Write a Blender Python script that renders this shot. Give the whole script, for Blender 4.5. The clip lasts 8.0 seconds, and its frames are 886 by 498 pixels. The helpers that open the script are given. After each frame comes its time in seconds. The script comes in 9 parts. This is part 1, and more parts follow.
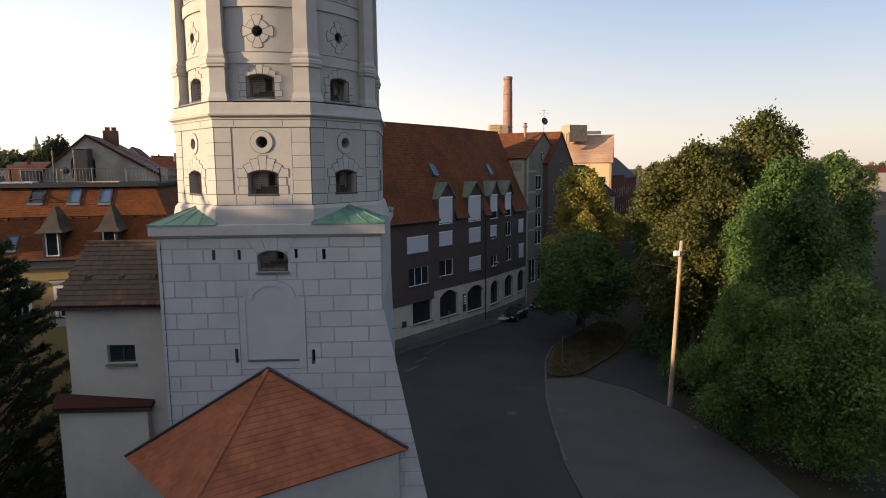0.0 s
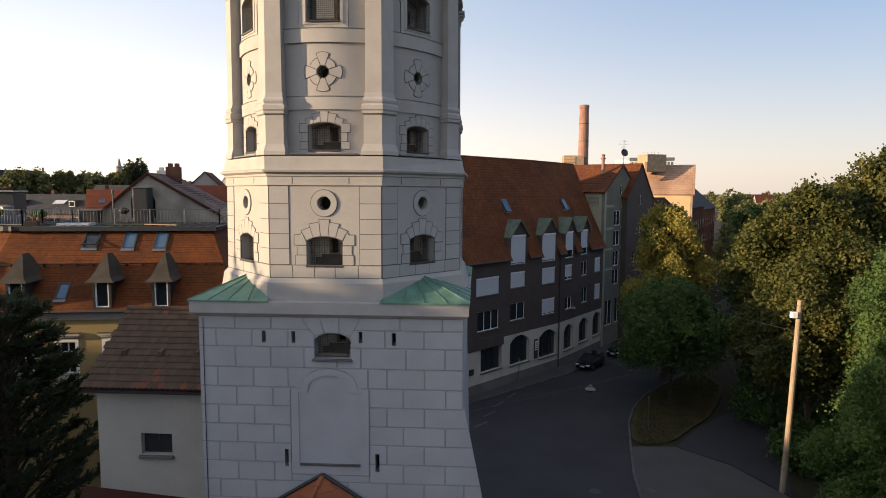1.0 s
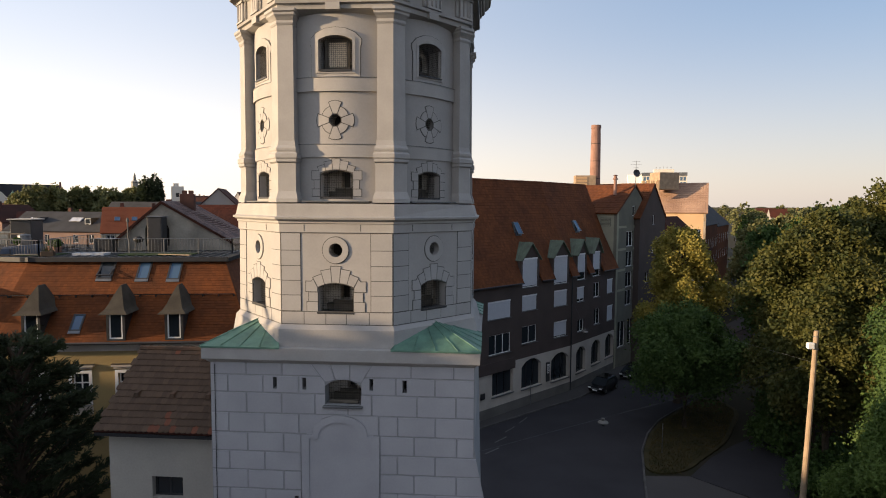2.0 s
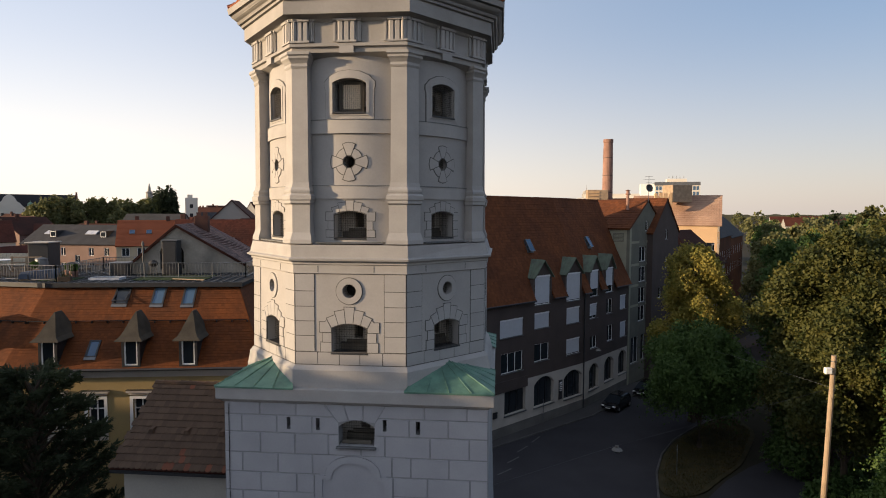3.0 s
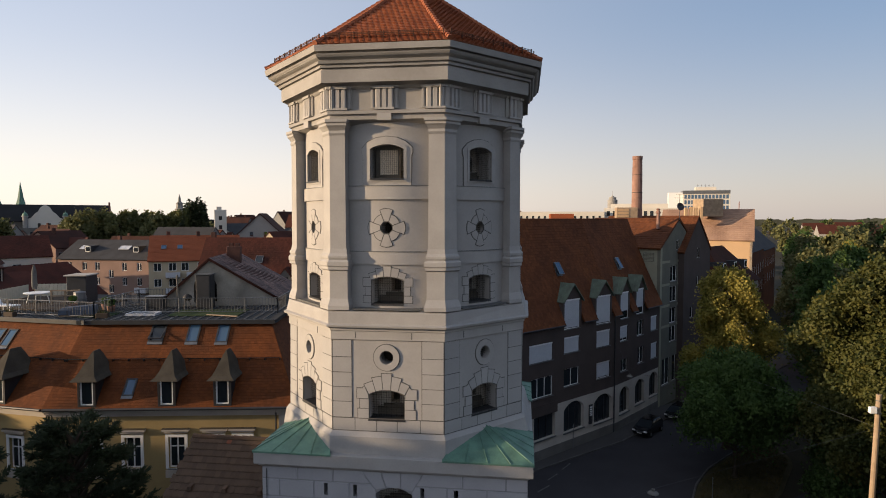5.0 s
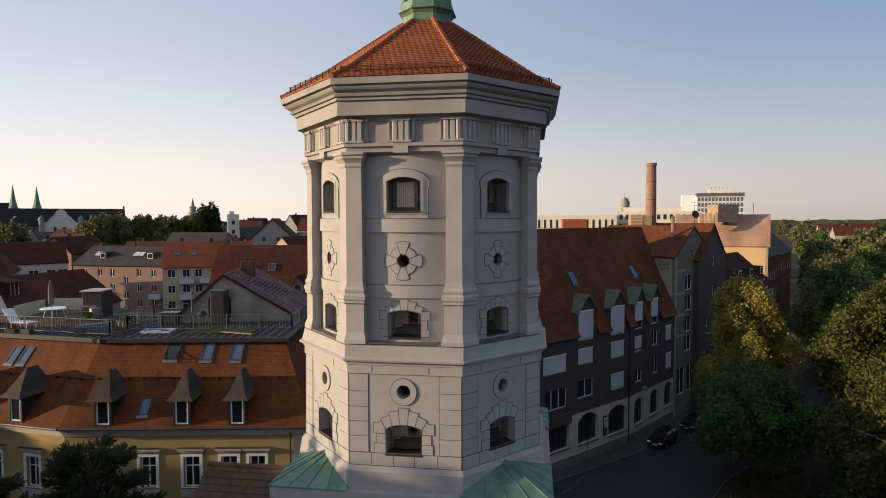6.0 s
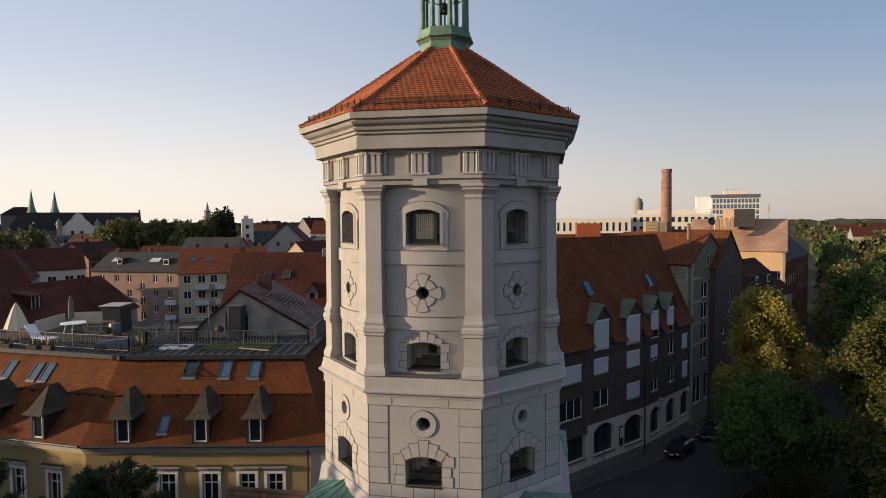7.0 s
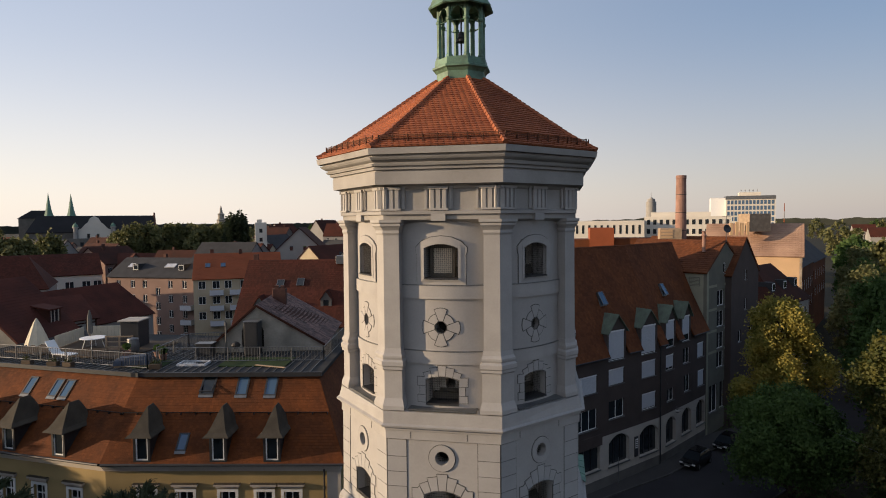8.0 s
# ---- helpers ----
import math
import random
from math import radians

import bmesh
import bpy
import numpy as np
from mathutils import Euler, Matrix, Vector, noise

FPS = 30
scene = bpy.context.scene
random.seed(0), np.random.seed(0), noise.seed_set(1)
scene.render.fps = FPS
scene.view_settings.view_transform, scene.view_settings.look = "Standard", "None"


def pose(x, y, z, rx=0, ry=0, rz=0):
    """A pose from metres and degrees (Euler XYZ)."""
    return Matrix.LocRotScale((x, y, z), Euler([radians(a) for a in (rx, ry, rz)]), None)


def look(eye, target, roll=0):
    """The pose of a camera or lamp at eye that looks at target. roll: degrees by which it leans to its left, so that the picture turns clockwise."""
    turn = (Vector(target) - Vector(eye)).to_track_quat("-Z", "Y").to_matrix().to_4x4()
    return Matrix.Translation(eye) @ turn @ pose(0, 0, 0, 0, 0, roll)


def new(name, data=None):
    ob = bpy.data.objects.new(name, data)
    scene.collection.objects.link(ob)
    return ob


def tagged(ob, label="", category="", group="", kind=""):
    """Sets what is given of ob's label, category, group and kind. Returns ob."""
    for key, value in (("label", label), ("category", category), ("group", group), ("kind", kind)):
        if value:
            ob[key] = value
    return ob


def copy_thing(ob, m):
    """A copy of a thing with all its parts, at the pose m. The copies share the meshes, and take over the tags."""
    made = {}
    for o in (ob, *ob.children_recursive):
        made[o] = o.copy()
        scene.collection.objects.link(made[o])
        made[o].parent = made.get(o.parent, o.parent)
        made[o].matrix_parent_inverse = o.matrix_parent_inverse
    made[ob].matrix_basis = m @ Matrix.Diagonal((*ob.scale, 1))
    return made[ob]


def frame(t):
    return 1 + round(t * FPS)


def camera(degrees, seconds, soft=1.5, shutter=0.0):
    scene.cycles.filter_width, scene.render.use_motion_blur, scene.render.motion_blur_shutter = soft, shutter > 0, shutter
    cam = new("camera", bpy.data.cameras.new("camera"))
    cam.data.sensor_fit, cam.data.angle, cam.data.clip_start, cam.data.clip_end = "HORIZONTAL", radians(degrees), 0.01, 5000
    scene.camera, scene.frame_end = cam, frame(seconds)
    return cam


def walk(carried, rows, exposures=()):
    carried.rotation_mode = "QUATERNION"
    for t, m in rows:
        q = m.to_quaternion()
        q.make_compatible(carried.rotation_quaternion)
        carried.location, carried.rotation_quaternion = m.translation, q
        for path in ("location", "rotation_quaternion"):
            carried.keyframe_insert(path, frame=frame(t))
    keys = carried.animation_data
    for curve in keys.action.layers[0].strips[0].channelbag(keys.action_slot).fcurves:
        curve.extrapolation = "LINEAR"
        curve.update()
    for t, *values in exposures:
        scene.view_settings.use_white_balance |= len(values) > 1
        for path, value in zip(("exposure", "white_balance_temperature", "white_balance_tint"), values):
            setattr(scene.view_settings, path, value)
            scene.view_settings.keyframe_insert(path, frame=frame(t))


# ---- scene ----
cam = camera(72, 8.0, 1.0)
walk(cam, [
    (0.0, look((5.600, -27.400, 18.500), (6.500, -7.583, 15.959), -0.46)),
    (0.1, look((5.155, -25.146, 18.936), (5.153, -5.286, 16.581), -0.08)),
    (0.2, look((4.889, -23.794, 19.198), (4.344, -3.928, 16.954), 0.15)),
    (0.3, look((4.773, -23.208, 19.311), (3.993, -3.345, 17.116), 0.25)),
    (0.4, look((4.724, -22.961, 19.359), (3.844, -3.099, 17.184), 0.29)),
    (0.5, look((4.711, -22.893, 19.372), (3.804, -3.032, 17.203), 0.30)),
    (1.0, look((4.665, -22.839, 19.945), (3.576, -2.952, 18.115), 0.30)),
    (1.5, look((4.663, -22.786, 20.507), (3.377, -2.891, 18.915), 0.33)),
    (3.0, look((4.589, -22.658, 22.046), (2.745, -2.779, 20.859), 0.23)),
    (3.5, look((4.471, -22.658, 22.550), (2.431, -2.794, 21.426), 0.20)),
    (4.0, look((4.330, -22.637, 23.012), (2.102, -2.790, 21.945), 0.19)),
    (4.5, look((4.232, -22.555, 23.446), (1.793, -2.731, 22.408), 0.10)),
    (6.0, look((3.915, -22.176, 24.869), (0.919, -2.426, 23.887), -0.13)),
    (6.5, look((3.790, -22.145, 25.345), (0.601, -2.425, 24.370), -0.25)),
    (7.0, look((3.698, -22.148, 25.823), (0.304, -2.461, 24.861), -0.37)),
    (7.5, look((3.602, -22.140, 26.346), (0.010, -2.488, 25.388), -0.48)),
    (8.0, look((3.508, -22.141, 26.867), (-0.265, -2.524, 25.911), -0.58)),
], exposures=[(0.0, 1.07, 6560, 18), (1.5, 0.96, 6500, 18), (3.5, 0.66, 6340, 18), (4.5, 0.58, 6280, 18), (8.0, 0.4, 6200, 18)])

# world, sun, exposure
SUN_EL, SUN_AZ = radians(9.5), Vector((-0.958, -0.287, 0)).normalized()
sun_dir = Vector((SUN_AZ.x * math.cos(SUN_EL), SUN_AZ.y * math.cos(SUN_EL), math.sin(SUN_EL)))
world = bpy.data.worlds.new("sky")
scene.world = world
world.use_nodes = True
wn = world.node_tree
sky = wn.nodes.new("ShaderNodeTexSky")
sky.sky_type = "NISHITA"
sky.sun_disc = False
sky.sun_elevation = SUN_EL
sky.sun_rotation = math.atan2(SUN_AZ.x, SUN_AZ.y)
sky.air_density, sky.dust_density, sky.ozone_density = 1.0, 1.0, 2.0
bg = wn.nodes["Background"]
bg.inputs["Strength"].default_value = 0.102
# evening haze: thin and pale all round, denser and warmer towards the sun
coord = wn.nodes.new("ShaderNodeTexCoord")
toward = wn.nodes.new("ShaderNodeVectorMath")
toward.operation = "DOT_PRODUCT"
toward.inputs[1].default_value = SUN_AZ
wn.links.new(coord.outputs["Generated"], toward.inputs[0])
dense = wn.nodes.new("ShaderNodeMapRange")
dense.interpolation_type = "SMOOTHSTEP"
dense.inputs["From Min"].default_value, dense.inputs["From Max"].default_value = -0.95, 0.4
wn.links.new(toward.outputs["Value"], dense.inputs["Value"])
axes = wn.nodes.new("ShaderNodeSeparateXYZ")
wn.links.new(coord.outputs["Generated"], axes.inputs[0])
height = wn.nodes.new("ShaderNodeMapRange")
height.interpolation_type = "SMOOTHSTEP"
height.inputs["From Min"].default_value, height.inputs["From Max"].default_value = -0.02, 0.34
wn.links.new(axes.outputs["Z"], height.inputs["Value"])
def blend(fac, a, b):
    mix = wn.nodes.new("ShaderNodeMix")
    mix.data_type = "RGBA"
    wn.links.new(fac, mix.inputs["Factor"])
    for key, v in (("A", a), ("B", b)):
        if isinstance(v, tuple):
            mix.inputs[key].default_value = (*v, 1)
        else:
            wn.links.new(v, mix.inputs[key])
    return mix.outputs["Result"]
low = blend(dense.outputs["Result"], (4.3, 3.85, 3.4), (9.0, 8.2, 6.7))
high = blend(dense.outputs["Result"], (1.5, 2.32, 3.35), (6.0, 6.5, 6.9))
thick = wn.nodes.new("ShaderNodeMapRange")
thick.inputs["To Min"].default_value, thick.inputs["To Max"].default_value = 0.72, 0.5
wn.links.new(height.outputs["Result"], thick.inputs["Value"])
haze = wn.nodes.new("ShaderNodeMix")
haze.data_type = "RGBA"
wn.links.new(thick.outputs["Result"], haze.inputs["Factor"])
wn.links.new(blend(height.outputs["Result"], low, high), haze.inputs["B"])
wn.links.new(sky.outputs["Color"], haze.inputs["A"])
wn.links.new(haze.outputs["Result"], bg.inputs["Color"])
sun = new("sun", bpy.data.lights.new("sun", "SUN"))
sun.data.energy, sun.data.angle, sun.data.color = 5.0, radians(0.6), (1.0, 0.755, 0.44)
sun.matrix_world = look(sun_dir * 100, (0, 0, 0))


# ---------- materials ----------
def material(name, colour, rough=0.8, metal=0.0, vary=0.25, scale=3.0, fine=40.0, bump=0.15, second=None, amount=0.5, island=0.0, obrand=0.0, dist=0.02):
    """Colour with stains at a large scale and grain at a fine one."""
    m = bpy.data.materials.new(name)
    m.use_nodes = True
    nt = m.node_tree
    n, l = nt.nodes, nt.links
    bs = n["Principled BSDF"]
    bs.inputs["Roughness"].default_value = rough
    bs.inputs["Metallic"].default_value = metal
    if rough > 0.75:
        bs.inputs["Specular IOR Level"].default_value = 0.2
    tc = n.new("ShaderNodeTexCoord")
    big = n.new("ShaderNodeTexNoise")
    big.inputs["Scale"].default_value = scale
    big.inputs["Detail"].default_value = 5
    l.new(tc.outputs["Object"], big.inputs["Vector"])
    small = n.new("ShaderNodeTexNoise")
    small.inputs["Scale"].default_value = fine
    small.inputs["Detail"].default_value = 3
    l.new(tc.outputs["Object"], small.inputs["Vector"])
    ramp = n.new("ShaderNodeValToRGB")
    c = Vector(colour[:3])
    s = Vector(second[:3]) if second else c * (1 - vary)
    ramp.color_ramp.elements[0].position = 0.5 - 0.28 * amount
    ramp.color_ramp.elements[1].position = 0.5 + 0.2
    ramp.color_ramp.elements[0].color = (*s, 1)
    ramp.color_ramp.elements[1].color = (*c, 1)
    l.new(big.outputs["Fac"], ramp.inputs["Fac"])
    mul = n.new("ShaderNodeHueSaturation")
    l.new(ramp.outputs["Color"], mul.inputs["Color"])
    mr = n.new("ShaderNodeMapRange")
    mr.inputs["To Min"].default_value, mr.inputs["To Max"].default_value = 1 - vary * 0.5, 1 + vary * 0.5
    l.new(small.outputs["Fac"], mr.inputs["Value"])
    out = mr.outputs["Result"]
    for amt, kind in ((island, "ShaderNodeNewGeometry"), (obrand, "ShaderNodeObjectInfo")):
        if amt:
            g = n.new(kind)
            r2 = n.new("ShaderNodeMapRange")
            r2.inputs["To Min"].default_value, r2.inputs["To Max"].default_value = 1 - amt, 1 + amt
            l.new(g.outputs["Random Per Island" if kind.endswith("Geometry") else "Random"], r2.inputs["Value"])
            mm = n.new("ShaderNodeMath")
            mm.operation = "MULTIPLY"
            l.new(out, mm.inputs[0])
            l.new(r2.outputs["Result"], mm.inputs[1])
            out = mm.outputs[0]
    l.new(out, mul.inputs["Value"])
    l.new(mul.outputs["Color"], bs.inputs["Base Color"])
    if bump:
        bp = n.new("ShaderNodeBump")
        bp.inputs["Strength"].default_value = bump
        bp.inputs["Distance"].default_value = dist
        l.new(small.outputs["Fac"], bp.inputs["Height"])
        l.new(bp.outputs["Normal"], bs.inputs["Normal"])
    return m


def glass(name, tint=(0.02, 0.025, 0.03)):
    m = bpy.data.materials.new(name)
    m.use_nodes = True
    bs = m.node_tree.nodes["Principled BSDF"]
    bs.inputs["Base Color"].default_value = (*tint, 1)
    bs.inputs["Roughness"].default_value = 0.06
    bs.inputs["IOR"].default_value = 1.5
    return m


M_STUCCO = material("white_stucco", (0.345, 0.332, 0.318), 0.9, vary=0.14, scale=0.9, fine=14, bump=0.25, second=(0.295, 0.283, 0.272), amount=0.9, dist=0.01)
M_STONE = material("painted_stone_block", (0.34, 0.33, 0.32), 0.9, vary=0.12, scale=1.4, fine=16, bump=0.3, second=(0.305, 0.296, 0.287), amount=0.8, obrand=0.035, dist=0.01)
M_TRIM = material("white_trim", (0.355, 0.341, 0.326), 0.9, vary=0.13, scale=1.6, fine=18, bump=0.2, second=(0.305, 0.293, 0.28), amount=0.8, dist=0.01)
M_JOINT = material("dark_joint", (0.11, 0.105, 0.10), 0.95, vary=0.1)
M_COPPER = material("green_copper", (0.115, 0.235, 0.17), 0.6, vary=0.3, scale=2.5, fine=22, bump=0.1, second=(0.055, 0.12, 0.09), amount=0.9)
M_TILE = material("orange_clay_tile", (0.33, 0.112, 0.05), 0.8, vary=0.22, scale=1.0, fine=30, bump=0.2, second=(0.235, 0.075, 0.038), amount=0.7, island=0.13)
M_TILE_OLD = material("weathered_brown_tile", (0.105, 0.062, 0.042), 0.88, vary=0.35, scale=1.1, fine=25, bump=0.25, second=(0.055, 0.042, 0.03), amount=0.9, obrand=0.16)
M_ROOF_ORANGE = material("orange_mansard_tile", (0.15, 0.045, 0.0115), 0.9, vary=0.35, scale=0.7, fine=14, bump=0.3, second=(0.066, 0.024, 0.01), amount=0.95, island=0.15)
M_ROOF_RED = material("red_brown_roof_tile", (0.14, 0.047, 0.017), 0.9, vary=0.35, scale=0.35, fine=10, bump=0.3, second=(0.078, 0.028, 0.013), amount=0.9, island=0.18)
M_ROOF_MAROON = material("maroon_roof_tile", (0.095, 0.028, 0.018), 0.9, vary=0.4, scale=0.4, fine=10, bump=0.3, second=(0.045, 0.016, 0.012), amount=0.9)
M_ROOF_DARK = material("dark_brown_roof_tile", (0.058, 0.02, 0.013), 0.92, vary=0.4, scale=0.4, fine=10, bump=0.3, second=(0.03, 0.013, 0.01), amount=0.9)
M_ROOF_BRIGHT = material("bright_red_roof_tile", (0.29, 0.082, 0.034), 0.88, vary=0.2, scale=0.3, fine=9, bump=0.3)
M_SLATE = material("grey_slate_roof", (0.045, 0.045, 0.048), 0.85, vary=0.3, scale=0.6, fine=12, bump=0.2)
M_BROWN = material("dark_brown_render", (0.082, 0.062, 0.056), 0.9, vary=0.2, scale=0.5, fine=18, bump=0.25, second=(0.064, 0.05, 0.045), amount=0.8)
M_GREYGREEN = material("grey_green_render", (0.155, 0.15, 0.12), 0.9, vary=0.15, scale=0.6, fine=16, bump=0.2, second=(0.12, 0.117, 0.097))
M_GREENLIGHT = material("pale_green_render", (0.29, 0.28, 0.21), 0.9, vary=0.15, scale=0.6, fine=16, bump=0.2)
M_CREAM = material("pale_cream_render", (0.47, 0.425, 0.37), 0.9, vary=0.15, scale=0.6, fine=16, bump=0.2)
M_YELLOW = material("ochre_yellow_render", (0.37, 0.275, 0.13), 0.9, vary=0.15, scale=0.5, fine=16, bump=0.2, second=(0.30, 0.225, 0.105))
M_ANNEX = material("off_white_lime_render", (0.40, 0.37, 0.32), 0.92, vary=0.2, scale=0.5, fine=14, bump=0.3, second=(0.31, 0.29, 0.26), amount=0.9)
M_PINK = material("salmon_render", (0.27, 0.18, 0.145), 0.9, vary=0.15, scale=0.4, fine=10)
M_PEACH = material("peach_render", (0.50, 0.34, 0.20), 0.9, vary=0.12, scale=0.3, fine=8)
M_WHITEWALL = material("far_white_render", (0.29, 0.278, 0.262), 0.9, vary=0.12, scale=0.3, fine=8)
M_GREYWALL = material("grey_render", (0.15, 0.143, 0.132), 0.9, vary=0.25, scale=0.6, fine=12, bump=0.3)
M_WHITE = material("white_paint", (0.75, 0.75, 0.74), 0.5, vary=0.06, bump=0.0)
M_SHUTTER = material("white_roller_shutter", (0.5, 0.51, 0.54), 0.55, vary=0.06, bump=0.0)
M_DARKMETAL = material("dark_grey_metal", (0.035, 0.036, 0.04), 0.5, metal=0.3, vary=0.2, bump=0.05)
M_ZINC = material("grey_zinc", (0.16, 0.165, 0.17), 0.45, metal=0.5, vary=0.25, scale=1.5, bump=0.05)
M_RUST = material("rusty_iron", (0.13, 0.055, 0.03), 0.85, metal=0.1, vary=0.4, scale=3, bump=0.05, second=(0.06, 0.03, 0.02))
M_IRON = material("wrought_iron", (0.025, 0.022, 0.02), 0.6, metal=0.4, vary=0.2, bump=0.05)
# near-black: shade of unlit rooms put into colour; also the printed bars
M_DARK = material("room_shade_and_print_black", (0.02, 0.02, 0.02), 0.95, vary=0.2, bump=0.0)
# brown with indoor dimness put into the colour; also the wooden window frame
M_INNER = material("inner_shade_and_wood_brown", (0.12, 0.105, 0.085), 0.95, vary=0.3, bump=0.1)
M_REVEAL = material("aged_reveal_plaster", (0.58, 0.54, 0.48), 0.95, vary=0.2, scale=2.0, fine=18, bump=0.2, second=(0.30, 0.27, 0.235))
M_FLATROOF = material("dull_dark_roof_metal", (0.045, 0.044, 0.043), 0.95, vary=0.35, scale=0.8, fine=8, bump=0.1, second=(0.025, 0.025, 0.026), amount=0.9)
M_SPIRE = material("dark_weathered_sheet_metal", (0.07, 0.06, 0.046), 0.92, metal=0.0, vary=0.3, scale=1.5, fine=14, bump=0.1)
M_COPPER_OLD = material("brown_green_copper", (0.10, 0.135, 0.095), 0.65, vary=0.35, scale=1.5, fine=16, bump=0.1, second=(0.06, 0.07, 0.05), amount=0.9)
M_OLDWALL = material("stained_grey_gable_render", (0.33, 0.31, 0.27), 0.95, vary=0.3, scale=0.7, fine=9, bump=0.3, second=(0.15, 0.14, 0.125), amount=0.9)
M_WORN = material("worn_road_paint", (0.12, 0.118, 0.115), 0.9, vary=0.5, scale=2.0, fine=12, second=(0.05, 0.05, 0.05), amount=0.9)
M_BRICK_DARK = material("sooty_house_brick", (0.12, 0.058, 0.042), 0.92, vary=0.35, scale=1.2, fine=10, bump=0.4, second=(0.07, 0.035, 0.028))
M_ROOF_DEEP = material("deep_red_roof_tile", (0.08, 0.022, 0.013), 0.9, vary=0.4, scale=0.3, fine=8, bump=0.3, second=(0.044, 0.015, 0.01), amount=0.9, island=0.2)
M_CREAM_BLOCK = material("soft_cream_render", (0.47, 0.39, 0.27), 0.9, vary=0.14, scale=0.3, fine=8)
M_CHURCH = material("dark_church_slate", (0.02, 0.02, 0.022), 0.85, vary=0.3, scale=0.1, fine=2, bump=0.1)
M_STONE_BASE = material("grey_white_base_block", (0.375, 0.372, 0.385), 0.9, vary=0.12, scale=0.8, fine=16, bump=0.3, second=(0.315, 0.313, 0.326), amount=0.9, obrand=0.03, dist=0.01)
M_JOINT_PALE = material("grey_base_joint", (0.31, 0.31, 0.315), 0.95, vary=0.2)
M_BLIND = material("beige_cloth", (0.62, 0.53, 0.41), 0.9, vary=0.1, scale=2.0, fine=30, bump=0.1)
M_CORNICE = material("weathered_cornice_paint", (0.33, 0.315, 0.298), 0.9, vary=0.16, scale=0.9, fine=14, bump=0.2, second=(0.235, 0.224, 0.21), amount=0.95, dist=0.01)
M_TILE_RED = material("newer_red_tile", (0.19, 0.072, 0.042), 0.85, vary=0.25, scale=1.0, fine=20, bump=0.2, obrand=0.2)
M_COPPER_DARK = material("streaked_lantern_copper", (0.12, 0.235, 0.16), 0.6, vary=0.35, scale=3.0, fine=18, bump=0.1, second=(0.055, 0.085, 0.055), amount=1.0)
M_OFFICE = material("cream_white_office_render", (0.60, 0.56, 0.49), 0.9, vary=0.08, scale=0.2, fine=5, bump=0.0)
M_GLASS = glass("window_glass")
M_BLUEGLASS = glass("skylight_glass", (0.05, 0.10, 0.17))
M_BRICK = material("chimney_brick", (0.31, 0.185, 0.145), 0.9, vary=0.4, scale=0.8, fine=9, bump=0.4, second=(0.17, 0.095, 0.072), amount=0.9)
M_ASPHALT = material("asphalt", (0.04, 0.038, 0.042), 0.9, vary=0.3, scale=0.25, fine=30, bump=0.3, second=(0.027, 0.026, 0.029), amount=0.9)
M_PAVE = material("grey_paving", (0.066, 0.062, 0.06), 0.9, vary=0.2, scale=0.4, fine=12, bump=0.3, second=(0.054, 0.05, 0.049), amount=0.9)
M_KERB = material("granite_kerb", (0.095, 0.091, 0.087), 0.85, vary=0.25, fine=20, bump=0.3, obrand=0.15)
M_GROUND = material("trodden_earth_and_leaf_litter", (0.034, 0.027, 0.017), 0.95, vary=0.4, scale=0.5, fine=9, bump=0.5, second=(0.02, 0.022, 0.011), amount=0.9)
M_BARK = material("grey_brown_bark", (0.075, 0.058, 0.042), 0.95, vary=0.4, scale=2, fine=20, bump=0.6)
M_WOOD = material("weathered_pole_wood", (0.36, 0.27, 0.185), 0.9, vary=0.3, scale=1.5, fine=18, bump=0.3)
M_DECK = material("weathered_deck_wood", (0.085, 0.062, 0.044), 0.85, vary=0.3, scale=1.0, fine=14, bump=0.3)
M_TURF = material("artificial_turf", (0.028, 0.05, 0.017), 0.95, vary=0.3, scale=1.0, fine=30, bump=0.4)
M_CAR = material("black_car_paint", (0.008, 0.008, 0.01), 0.2, vary=0.1, bump=0.0)
M_RUBBER = material("black_rubber", (0.015, 0.015, 0.015), 0.85, vary=0.2, bump=0.1)
M_CANVAS = material("cream_canvas", (0.62, 0.55, 0.42), 0.9, vary=0.12, bump=0.1)


